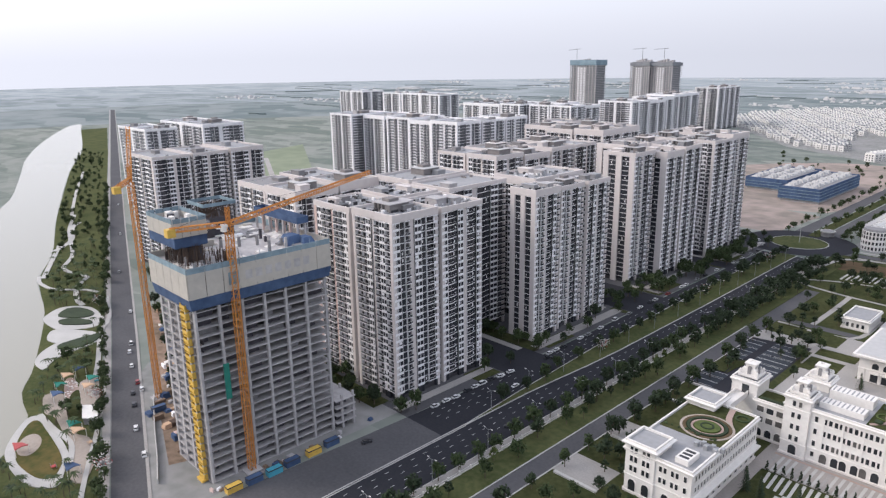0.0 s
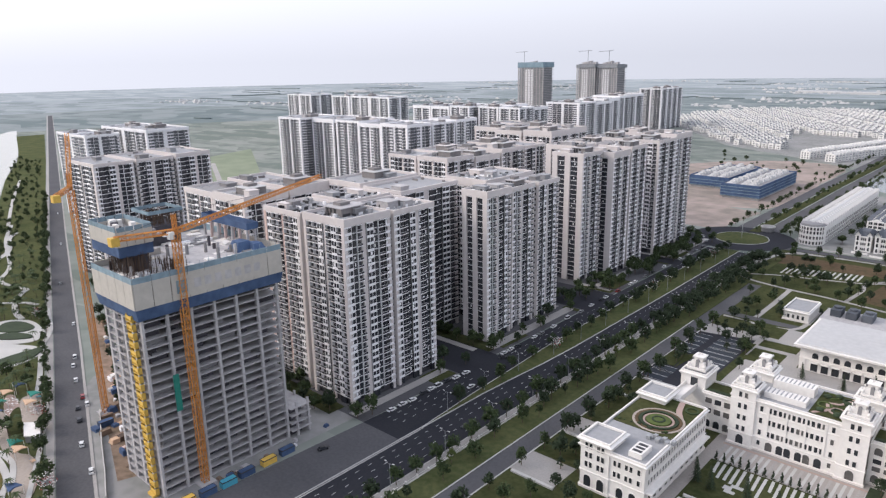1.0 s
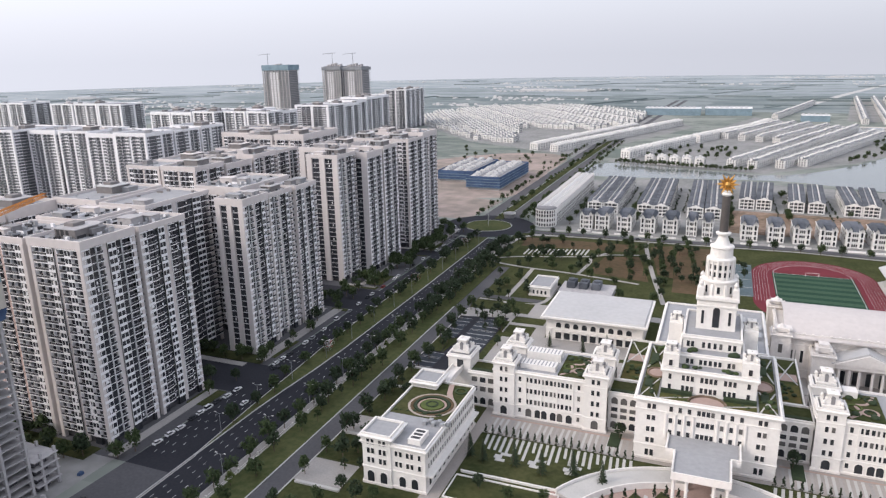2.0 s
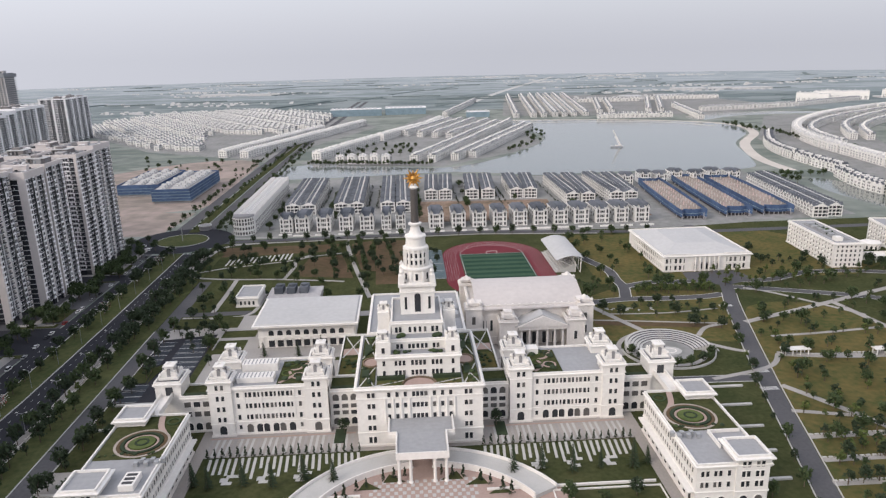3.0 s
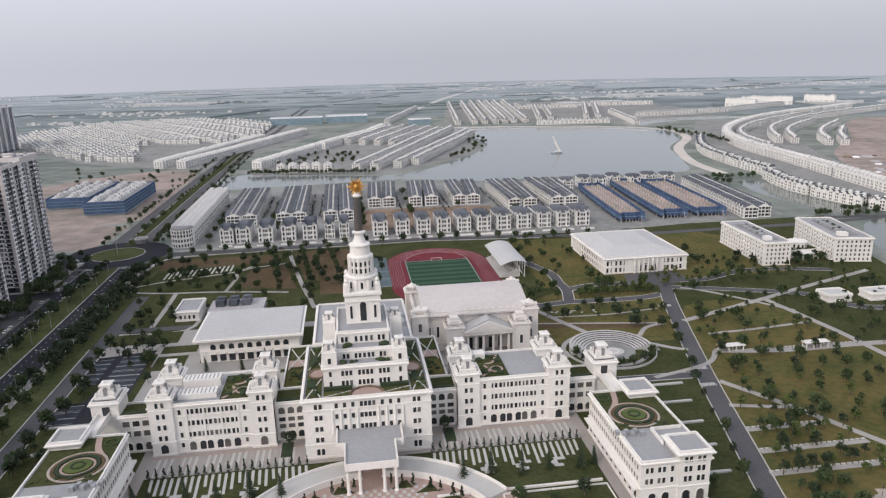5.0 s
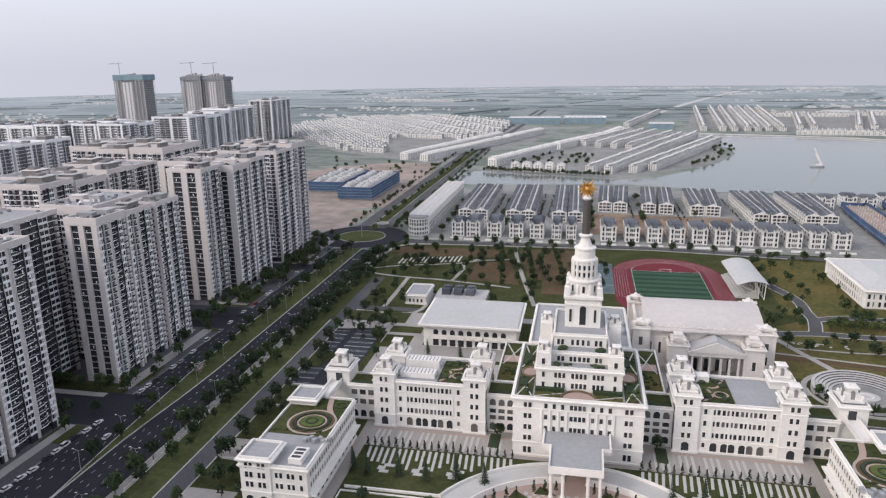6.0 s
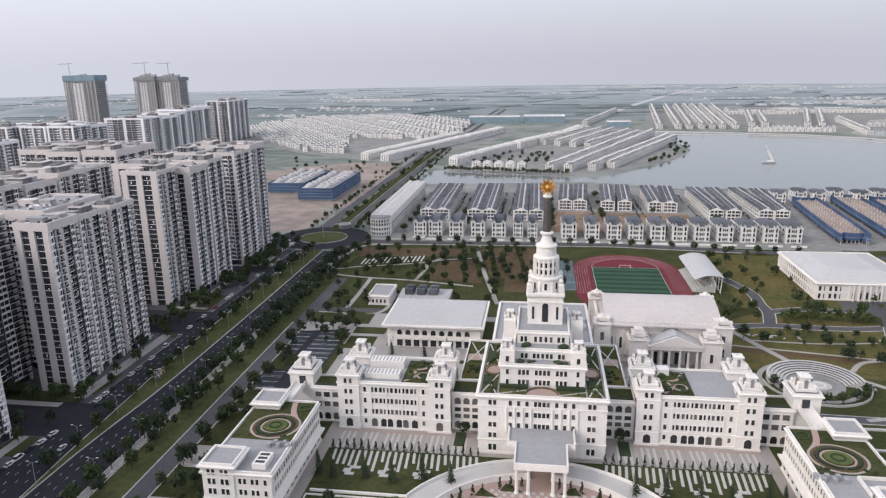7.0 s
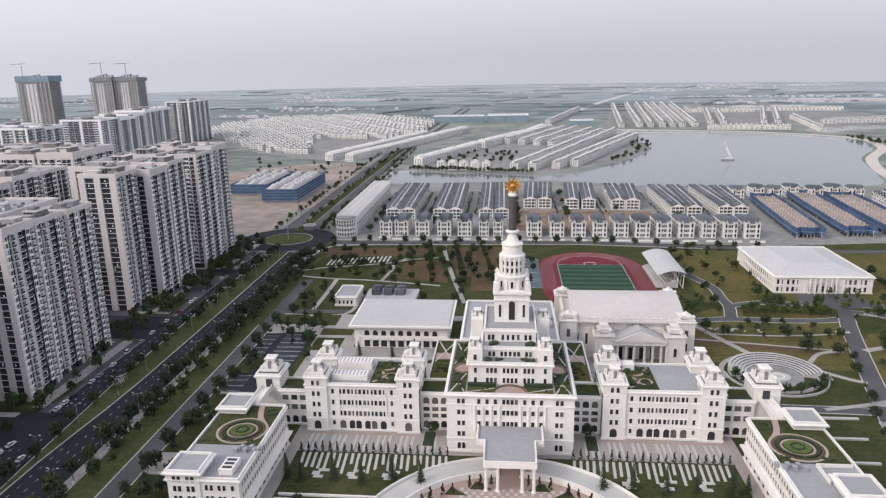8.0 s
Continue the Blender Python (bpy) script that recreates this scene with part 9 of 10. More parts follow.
PARK_BEDS = [smooth([(-454, 106), (-462, 114), (-456, 121), (-441, 123), (-438, 116), (-447, 107.4)], 3, True), smooth([(-443, 103.5), (-441, 111), (-429, 117), (-424, 114.6), (-434, 103.4)], 3, True),
             smooth([(-398, 90), (-403.4, 94), (-404.6, 112), (-402, 115), (-393, 106), (-392.6, 94)], 3, True)]
for k, (poly, mt, label) in enumerate(((LOOP, "kerb", "pale promenade looping over the water"), (PLAZA_ONE, "loopstone", "buff paved play plaza of the river park"), (PLAZA_TWO, "loopstone", "buff paved plaza beside the lodge"), (DOTS, "pinkstone", "pink speckled play surface"),
                                        (LOBE_ONE, "kerb", "pale rounded terrace over the water"), (LOBE_TWO, "kerb", "pale rounded terrace over the water"), (LOBE_THREE, "kerb", "pale rounded terrace over the water"))):
    setting("river_terrace", Geo().prism(poly, 0.0, 0.30 + 0.006 * k), mt, label, "plaza")
setting("loop_bed", Geo().prism(LOOP_BED, 0.0, 0.42), "lawn", "brown and green lawn inside the promenade", "lawn")
setting("play_sand", Geo().prism(oval(-299, 51.5, 9, 4.4, 24, -0.35), 0.0, 0.45), "loopstone", "buff play area beside the promenade", "ground")
for bed in PARK_BEDS:
    setting("hedge_bed", Geo().prism(bed, 0.0, 0.9), "leafdark", "clipped dark hedge bed", "planting")
setting("play_lawn", Geo().prism(smooth([(-333, 77), (-337, 82), (-321, 78), (-309, 75), (-310, 71.4), (-317, 71.6)], 4, True), 0.0, 0.37), "grass", "small lawn between the play plazas", "lawn")
drng = random.Random(4)
dots = Geo()
for _ in range(150):
    x, y = drng.uniform(-354, -322), drng.uniform(74, 85)
    if inside(x, y, DOTS):
        dots.cyl(x, y, 0.30, 0.36, drng.uniform(0.25, 0.6), n=8)
stuff("play_spots", dots, "white", "white round spots on the play surface", "ground marking")
for p, w in (([(-324, 62), (-306, 62.6), (-288, 64), (-270, 58)], 2.2), ([(-463, 123), (-476, 124), (-495, 129), (-513, 137), (-525, 146)], 3.4), ([(-484, 139), (-496, 134), (-512, 120), (-534, 117), (-551, 121)], 2.6), ([(-396, 111), (-410, 117), (-430, 128), (-470, 140)], 2.4),
             ([(-345, 92), (-365, 100), (-396, 111)], 2.4), ([(-525, 146), (-560, 140), (-600, 158), (-690, 182), (-760, 208)], 3.0), ([(-545, 122), (-590, 140), (-640, 160)], 3.4), ([(-620, 150), (-650, 172), (-700, 188), (-720, 200)], 4.0), ([(-760, 205), (-900, 252), (-1060, 310)], 3.0), ([(-244, 54), (-258, 60), (-300, 79), (-340, 95)], 1.8)):
    setting("park_walk", Geo().ribbon(smooth(p, 7), w, 0.0, 0.2 + lift()), "kerb", "pale winding walk of the river park", "path")
lodge = thing("park_lodge", "small lodge with a pale flat roof in the river park", "building")
LODGE = [(-301, 73), (-296.5, 77.3), (-308.3, 81.3), (-313, 76.6)]
part("wall", Geo().prism(LODGE, 0, 3.0, 1.0), "greyrender", lodge)
part("roof", Geo().prism([(x + (x + 304.7) * 0.06, y + (y - 77) * 0.08) for x, y in LODGE], 3.0, 3.4), "white", lodge)
for x, y, m, w in ((-351.6, 81.5, "peach", "peach"), (-343, 76, "greennet", "green"), (-340, 89.4, "greennet", "green"), (-332.6, 85, "peach", "peach"), (-299, 68.6, "greennet", "green"), (-292, 68, "peach", "peach"), (-265, 57.6, "bluenet", "blue"), (-295, 47.5, "redplastic", "red"), (-356, 88, "bluenet", "blue"), (-334, 72, "bluenet", "blue")):
    sail = thing("shade_sail", w + " shade sail on white posts in the park", "shade sail", group="shade sails")
    part("canopy", Geo().prism([(x - 4, y - 1.6), (x - 0.6, y - 1.9), (x + 3.6, y - 2.6), (x + 2.0, y + 0.3), (x + 2.6, y + 2.8), (x - 1, y + 1.6)], 3.6, 3.9, 0.9), m, sail)
    for dx, dy in ((-3.8, -1.5), (3.4, -2.4), (2.4, 2.6)):
        part("post", Geo().cyl(x + dx, y + dy, 0, 3.8, 0.12, n=6), "white", sail)
for k in range(26):
    poly = drng.choice((PLAZA_ONE, PLAZA_TWO, LOOP_BED))
    x, y = drng.uniform(-345, -258), drng.uniform(42, 92)
    if inside(x, y, poly):
        play = thing("play_frame", "small climbing frame on the play plaza", "play equipment", group="play frames")
        part("deck", Geo().box(x - 0.9, y - 0.9, 1.2, x + 0.9, y + 0.9, 1.4), drng.choice(("redplastic", "yellow", "cyan", "peach")), play)
        for dx, dy in ((-0.8, -0.8), (0.8, -0.8), (0.8, 0.8), (-0.8, 0.8)):
            part("post", Geo().cyl(x + dx, y + dy, 0.2, 2.4, 0.08, n=5), "steel", play)

# ---- trees ----
def leaf_cloud(g, rng, cx, cy, cz, rx, rz, clumps, leaves, size):
    """A crown of many small leaves in uneven clumps."""
    for _ in range(clumps):
        u, v, w = rng.gauss(0, 1), rng.gauss(0, 1), rng.gauss(0, 1)
        n = math.sqrt(u * u + v * v + w * w) or 1
        r = rng.uniform(0.25, 1.0) ** 0.5
        px, py, pz = cx + u / n * rx * r, cy + v / n * rx * r, cz + w / n * rz * r
        s = rng.uniform(0.7, 1.25) * rx * 0.42
        for _ in range(leaves):
            c = Vector((px + rng.gauss(0, s * 0.5), py + rng.gauss(0, s * 0.5), pz + rng.gauss(0, s * 0.42)))
            q = Euler((rng.uniform(-1, 1), rng.uniform(-1, 1), rng.uniform(0, 6.28))).to_quaternion()
            a, b = q @ Vector((size * rng.uniform(0.6, 1.1), 0, 0)), q @ Vector((0, size * rng.uniform(0.45, 0.9), 0))
            g.quad(tuple(c - a - b), tuple(c + a - b * 0.7), tuple(c + a * 0.8 + b), tuple(c - a * 0.9 + b * 0.8))


def tree_mesh(seed, kind):
    rng = random.Random(seed)
    trunk, crown = Geo(), Geo()
    if kind == "broad":
        h, r = rng.uniform(6.2, 7.6), rng.uniform(2.5, 3.1)
        trunk.cyl(0, 0, 0, h * 0.6, 0.2, 0.12, 7)
        for _ in range(5):
            a = rng.uniform(0, 6.28)
            trunk.rod((0, 0, h * rng.uniform(0.32, 0.5)), (r * 0.6 * math.cos(a), r * 0.6 * math.sin(a), h * rng.uniform(0.62, 0.85)), 0.07, 4)
        leaf_cloud(crown, rng, 0, 0, h * 0.66, r, h * 0.33, 27, 15, 0.46)
    elif kind == "young":
        h, r = rng.uniform(4.4, 5.6), rng.uniform(1.2, 1.6)
        trunk.cyl(0, 0, 0, h * 0.7, 0.11, 0.06, 6)
        for _ in range(4):
            a = rng.uniform(0, 6.28)
            trunk.rod((0, 0, h * 0.42), (r * 0.6 * math.cos(a), r * 0.6 * math.sin(a), h * rng.uniform(0.55, 0.8)), 0.04, 4)
        leaf_cloud(crown, rng, 0, 0, h * 0.66, r, h * 0.3, 15, 12, 0.36)
    elif kind == "conifer":
        h = rng.uniform(8.5, 10.5)
        trunk.cyl(0, 0, 0, h, 0.18, 0.04, 7)
        for k in range(13):
            z, r = 1.0 + k * (h - 1.2) / 13, 2.3 * (1 - k / 14.5)
            for j in range(7):
                a = j * 0.9 + k * 0.5 + rng.uniform(-0.2, 0.2)
                d, s = Vector((math.cos(a), math.sin(a), -0.12)), Vector((-math.sin(a), math.cos(a), 0))
                for m in range(3):
                    p = Vector((0, 0, z)) + d * r * (0.2 + 0.3 * m)
                    w = 0.34 * (1.1 - m * 0.25)
                    crown.quad(tuple(p - s * w), tuple(p + d * r * 0.36 - s * w * 0.5), tuple(p + d * r * 0.36 + s * w * 0.5 + Vector((0, 0, 0.15))), tuple(p + s * w + Vector((0, 0, 0.2))))
    elif kind == "cypress":
        h = rng.uniform(2.6, 3.2)
        trunk.cyl(0, 0, 0, h * 0.3, 0.08, 0.06, 5)
        for k in range(9):
            z = 0.25 + k * h / 9.6
            leaf_cloud(crown, rng, 0, 0, z + 0.15, 0.55 * (1 - k / 10.5) + 0.05, 0.22, 3, 6, 0.2)
    else:
        h = rng.uniform(5.5, 8)
        trunk.cyl(0, 0, 0, h, 0.22, 0.14, 7)
        for k in range(15):
            a = k * 2.4 + rng.uniform(-0.2, 0.2)
            d, s = Vector((math.cos(a), math.sin(a), 0)), Vector((-math.sin(a), math.cos(a), 0))
            p, drop = Vector((0, 0, h)), rng.uniform(0.1, 0.6)
            for m in range(4):
                q = p + d * 0.85 + Vector((0, 0, 0.55 - (m + drop) * 0.42))
                w0, w1 = 0.34 * (1 - abs(m - 1.3) / 4), 0.34 * (1 - abs(m - 0.3) / 4) if m < 3 else 0.05
                crown.quad(tuple(p - s * w0), tuple(q - s * w1), tuple(q + s * w1), tuple(p + s * w0))
                p = q
    return trunk, crown


TREES = {}
for kind, leafs in (("broad", ("leaf", "leafdark", "leaf", "leafdark")), ("young", ("leaf", "leafpale", "leafdark")), ("conifer", ("leafdark", "leafdark")), ("cypress", ("leafdark",)), ("palm", ("leaf", "leafdark"))):
    for i, lm in enumerate(leafs):
        t, c = tree_mesh(100 + 17 * len(TREES) + i, kind)
        tm, cm = t.mesh("trunk"), c.mesh("crown")
        tm.materials.append(M["bark"])
        cm.materials.append(M[lm])
        TREES.setdefault(kind, []).append((tm, cm, c, lm))
TREE_LABEL = {"broad": "street tree with a rounded dark green crown", "young": "slender young tree with a thin crown", "conifer": "tall dark conifer with tiered branches", "cypress": "small clipped dark green cypress",
              "palm": "palm with a feathery crown"}
PR = random.Random(77)


def tree(kind, x, y, z=0.0, s=1.0, group=""):
    tm, cm, _, lm = PR.choice(TREES[kind])
    pale = "pale yellow-green young tree with a thin crown" if lm == "leafpale" else TREE_LABEL[kind]
    t = thing("tree" if kind in ("broad", "young") else {"conifer": "conifer", "cypress": "cypress", "palm": "palm"}[kind], pale, "tree", group=group or kind + " trees")
    k = s * PR.uniform(0.85, 1.2)
    t.matrix_basis = Matrix.LocRotScale((x, y, z), Euler((0, 0, PR.uniform(0, 6.28))), (k * 0.94, k * 0.94, k * PR.uniform(1.0, 1.2)))
    part("trunk", tm, None, t)
    part("crown", cm, None, t)


def grove(name, spots, label, kinds=("broad",), s=1.0, leaf="leaf"):
    """Far or dense trees joined: one mesh of crowns and one of trunks."""
    cv, cf, tr, n0 = [], [], Geo(), 0
    for x, y in spots:
        _, _, c, lm = PR.choice(TREES[PR.choice(kinds)])
        a, k = PR.uniform(0, 6.28), s * PR.uniform(0.8, 1.3)
        v = np.array(c.v)
        ca, sa = math.cos(a) * k, math.sin(a) * k
        w = np.stack([x + v[:, 0] * ca - v[:, 1] * sa, y + v[:, 0] * sa + v[:, 1] * ca, v[:, 2] * k], 1)
        cv.append(w)
        cf.append(np.array(c.f) + n0)
        n0 += len(v)
        tr.cyl(x, y, 0, 3.6 * k, 0.2 * k, 0.12 * k, 5)
    me = bpy.data.meshes.new(name)
    me.from_pydata(np.concatenate(cv).tolist(), [], np.concatenate(cf).tolist())
    me.materials.append(M[leaf])
    ob = tagged(new(name, me), label, "trees", kind="stuff")
    tagged(part("trunks", tr, "bark", ob), kind="stuff")


def spread(n, poly, gap, avoid=()):
    """Random spots inside a polygon, kept apart and off the rectangles."""
    xs, ys = [p[0] for p in poly], [p[1] for p in poly]
    res, tries = [], 0
    while len(res) < n and tries < n * 40:
        tries += 1
        x, y = PR.uniform(min(xs), max(xs)), PR.uniform(min(ys), max(ys))
        if not inside(x, y, poly) or any(a < x < c and b < y < d for a, b, c, d in avoid):
            continue
        if all((x - p) ** 2 + (y - q) ** 2 > gap * gap for p, q in res):
            res.append((x, y))
    return res


# the avenue
y = 118.0
while y < 350:
    tree("broad", -162.9 + PR.uniform(-0.4, 0.4), y, 0.2, 1.12, "avenue trees")
    y += PR.uniform(9.0, 12.5)
y = 110.0
while y < 350:
    if PR.random() < 0.9:
        tree("broad" if PR.random() < 0.7 else "young", -154.6 + PR.uniform(-3.5, 3.5), y, 0.12, 1.1, "avenue trees")
    y += PR.uniform(7.0, 10.5)
y = 214.0
while y < 350:
    tree("broad", (-187.0 if y < 250 else -190.4) + PR.uniform(-0.8, 1.6), y, 0.2, 1.0, "median trees")
    y += PR.uniform(12, 18)
grove("avenue_trees", [(-162.9 + PR.uniform(-0.4, 0.4), y + PR.uniform(-1.5, 1.5)) for y in range(358, 545, 10)] + [(-154.6 + PR.uniform(-4, 4), y) for y in range(356, 545, 7)] + [(-191.5 + PR.uniform(-1.5, 2.5), y + PR.uniform(-3, 3)) for y in range(362, 545, 13)],
      "trees along the far end of the avenue", ("broad",), 1.1, "leafdark")
for y in list(range(140, 380, 17)):
    tree("broad", -136.2, y + PR.uniform(-2, 2), 0.1, 0.95, "campus road trees")
for x, y in [(-209, 182), (-212, 176), (-226, 172), (-243, 170), (-214, 232), (-211, 248), (-222, 243), (-212, 272), (-214, 281), (-208, 288), (-213, 300), (-211, 315), (-216, 330), (-213, 350), (-219, 361), (-228, 366), (-215, 372), (-220, 388), (-226, 394),
             (-213, 398), (-219, 412), (-216, 430), (-219, 445), (-212, 460), (-217, 478), (-222, 492), (-216, 505), (-220, 522), (-214, 540), (-219, 556), (-232, 572), (-222, 585), (-290, 176), (-262, 172), (-248, 270), (-258, 280), (-280, 290), (-290, 320), (-288, 350), (-300, 380)]:
    tree("broad", x, y, 0.05, PR.uniform(0.85, 1.15), "estate trees")
# the villa street
for x in range(-150, 215, 16):
    tree("broad", x + PR.uniform(-3, 3), (573.5 if x < 60 else 573.5 - (x - 60) * 0.07) + PR.uniform(-1, 1), 0.05, 1.0, "villa street trees")
# the plaza: cypresses along the lawn and conifers before it
for s in (-1, 1):
    for i in range(21):
        tree("cypress", CX + s * (24.5 + i * 2.95), 243.3, 0.12, 1.2, "clipped cypresses")
    for u in (33, 44, 55, 66, 78, 84):
        tree("conifer", CX + s * u, 222 + (u * 7) % 5, 0.1, PR.uniform(0.9, 1.2), "plaza conifers")
    for u, yy in ((50, 205), (62, 203), (74, 206), (56, 186), (70, 184)):
        tree("broad", CX + s * u, yy, 0.1, 0.8, "plaza trees")
    for a in (100, 106, 112, 122, 128, 136, 142):
        t = radians(a if s < 0 else 180 - a)
        tree("cypress", CX + 39 * math.cos(t), 187 + 38 * math.sin(t), 0.3, 1.35, "topiary cones")
    tree("broad", CX + s * 31.5, 262.0 - 4, 0.2, 0.8, "plaza trees")
    tree("broad", CX + s * 97, 259, 0.2, 0.9, "plaza trees")
for x, y in ((105, 184), (112, 186), (118, 190), (121, 200), (119, 215), (124, 230), (-110, 184), (-104, 186), (-118, 188), (-122, 178), (-128, 170)):
    tree("broad", x, y, 0.1, 0.8, "annex trees")
for x, y in ((-78, 338), (-60, 336), (-48, 338), (-106, 372), (-108, 350), (-104, 330), (-112, 384)):
    tree("conifer" if x > -80 else "broad", x, y, 0.1, 0.9, "court trees")
# the amphitheatre and the lawns beside the road
for a in (196, 212, 228, 244, 262, 280, 300, 318, 334):
    tree("broad", 131 + 21.5 * math.cos(radians(a)), 324.5 + 21 * math.sin(radians(a)), 0.1, 0.75, "amphitheatre trees")
east_rows = [(140 + 0.28 * (y - 170) + side, y) for y in range(176, 380, 15) for side in (-14, 7)]
for x, y in east_rows:
    tree("young" if PR.random() < 0.4 else "broad", x + PR.uniform(-1.5, 1.5), y, 0.05, 0.85, "park road trees")
for x, y in spread(58, [(-150, 450), (-100, 400), (20, 440), (20, 560), (-150, 560)], 9, ((-115, 400, -55, 446),)):
    tree("broad", x, y, 0.05, 0.9, "north lawn trees")
for x in (-52, -30, -8):
    for y in range(462, 568, 13):
        tree("broad", x + (y - 462) * -0.12, y, 0.05, 0.85, "north lawn rows")
# the park to the east, the canal banks and beyond: joined
PARKLAND = [(150, 190), (170, 285), (196, 372), (250, 392), (345, 420), (385, 400), (362, 330), (345, 270), (330, 240), (290, 205), (250, 190), (215, 190), (180, 196)]
grove("park_trees", spread(150, PARKLAND, 8.5) + spread(40, [(200, 400), (350, 430), (400, 480), (300, 448), (240, 440)], 7) + spread(20, [(142, 408), (192, 408), (192, 426), (146, 422)], 7) + spread(8, [(108, 404), (128, 408), (132, 440), (108, 440)], 7) + spread(22, [(128, 440), (170, 440), (172, 560), (128, 560)], 9),
      "scattered young park trees", ("young", "broad", "young"), 1.05, "leaf")
grove("bank_shrubs", spread(120, [(300, 178), (345, 240), (362, 300), (372, 340), (395, 400), (385, 410), (345, 340), (320, 260), (280, 205), (262, 176), (275, 130)], 3.6), "scrubby bushes on the canal bank", ("young", "broad"), 0.62)
grove("canal_trees", [(470 + (y - 250) * 0.02 + PR.uniform(-5, 14), y) for y in range(170, 540, 7)] + [(x, 578 + PR.uniform(-12, 12)) for x in range(430, 1000, 8)] + spread(60, [(470, 590), (500, 600), (500, 800), (430, 800)], 7, ((440, 600, 505, 790),)), "row of trees along the canal", ("broad",), 1.0)
grove("loop_trees", spread(16, [(140, 120), (152, 200), (170, 196), (158, 150)], 6) + spread(12, [(225, 120), (300, 140), (275, 160), (240, 140)], 6), "trees by the paved loops", ("broad", "young"), 0.9)
RIVERSIDE = [(-235, 50), (-382, 104), (-672, 203), (-1248, 402), (-1320, 385), (-1080, 302), (-763, 197), (-617, 153), (-543, 124), (-467, 108), (-384, 82), (-354, 68), (-299, 49), (-262, 20)]
CLEAR = PARK_PLAZAS + PARK_BEDS


def open_spots(n, gap):
    return [q for q in spread(n, RIVERSIDE, gap) if not any(inside(q[0], q[1], b) for b in CLEAR)]


near_bank = [q for q in open_spots(620, 3.8) if q[0] > -560]
grove("river_park_trees", [q for k, q in enumerate(near_bank) if k % 3 == 0] + [q for q in open_spots(240, 8) if q[0] < -540], "trees of the river park", ("broad", "young", "young"), 0.85)
grove("river_palms", [q for k, q in enumerate(near_bank) if k % 3] + [q for q in open_spots(300, 5) if q[0] > -620], "feathery palms of the river park", ("palm",), 0.8, "leaf")
grove("river_hedge", [(-236 - k * 5.2, 58.5 + k * 5.2 * 0.345 + PR.uniform(-2.2, 1.2)) for k in range(130) if PR.random() < 0.9], "hedge trees beside the river road", ("broad", "young"), 0.85)
for x, y in [q for q in open_spots(140, 7) if q[0] > -480][:40]:
    tree("palm", x, y, 0.05, 0.8, "river park palms")
for x, y in ((-300, 113), (-318, 120), (-336, 126), (-354, 132), (-390, 145), (-410, 150), (-430, 156), (-470, 172), (-490, 178)):
    tree("broad", x, y, 0.05, 1.0, "river road trees")
grove("estate_groves", spread(34, [(-230, 395), (-208, 395), (-208, 560), (-230, 560)], 5, ((-231, 427, -200, 440),)) + spread(7, [(-262, 268), (-210, 268), (-210, 277), (-262, 277)], 6) + spread(12, [(-300, 168), (-222, 168), (-222, 179), (-300, 179)], 5) + spread(26, [(-310, 290), (-210, 350), (-212, 395), (-300, 400)], 8, ((-272, 277, -219, 347), (-370, 345, -308, 466))) + spread(40, [(-420, 480), (-300, 480), (-300, 500), (-420, 510)], 5) + [(-520 - k * 7, 300 + k * 9 + PR.uniform(-4, 4)) for k in range(30)] + spread(40, [(-500, 250), (-430, 210), (-390, 330), (-470, 380)], 8),
      "garden trees between the towers", ("broad",), 1.0)
grove("north_road_trees", [(x + PR.uniform(-1.5, 1.5), y) for x in (-216, -194, -172, -164) for y in range(622, 1250, 16)] + spread(26, [(-162, 610), (-158, 840), (-168, 1000), (-176, 620)], 7) + spread(26, [(-330, 900), (-220, 900), (-220, 1050), (-420, 1100)], 14), "trees along the road beyond the roundabout", ("broad", "young"), 0.9)
grove("lane_bushes", [(x + PR.uniform(-1.2, 1.2), y + PR.uniform(-2, 2)) for x in (-124.6, -87.5, -75.6, -40.6, -31, 5, 51, 96, 101, 153, 199) for y in range(690, 815, 6) if PR.random() < 0.8], "low hedge bushes along the terrace lanes", ("young",), 0.55, "leafdark")
grove("villa_trees", [(x, PR.uniform(610, 800)) for x in (-126, -76, -70, -22, 10, 60, 112, 164, 216) for _ in range(9)] + spread(26, [(150, 1060), (225, 1170), (262, 1300), (250, 1420), (225, 1300), (200, 1170)], 7) + [(-140 + k * 6, 1000 - k * 1.2) for k in range(30)]
      + [(652 + PR.uniform(-10, 16), y) for y in range(1000, 1400, 9)] + spread(30, [(-120, 1060), (0, 1060), (40, 1200), (-60, 1200)], 12), "trees among the villas and along the lake", ("broad",), 1.0)
# more trees over the campus lawns
MORE = spread(46, [(-135, 200), (-108, 200), (-108, 380), (-135, 440)], 6, ((-130, 270, -100, 345),)) + spread(40, [(-135, 392), (-60, 448), (20, 452), (20, 560), (-135, 560)], 8) + spread(16, [(158, 345), (174, 345), (182, 395), (110, 395), (110, 372), (150, 366)], 8) + spread(34, [(250, 455), (330, 440), (420, 560), (260, 552)], 7, ((255, 470, 400, 560),))
grove("lawn_trees", MORE, "trees over the campus lawns", ("broad", "young"), 0.95, "leafdark")
grove("park_pale_trees", spread(46, PARKLAND, 10) + spread(26, [(142, 408), (192, 408), (192, 426), (146, 422)], 5) + spread(20, [(200, 418), (262, 420), (262, 446), (206, 446)], 5) + spread(14, [(150, 200), (160, 240), (196, 232), (200, 200)], 6), "yellow-green young trees over the park lawns", ("young",), 1.0, "leafpale")
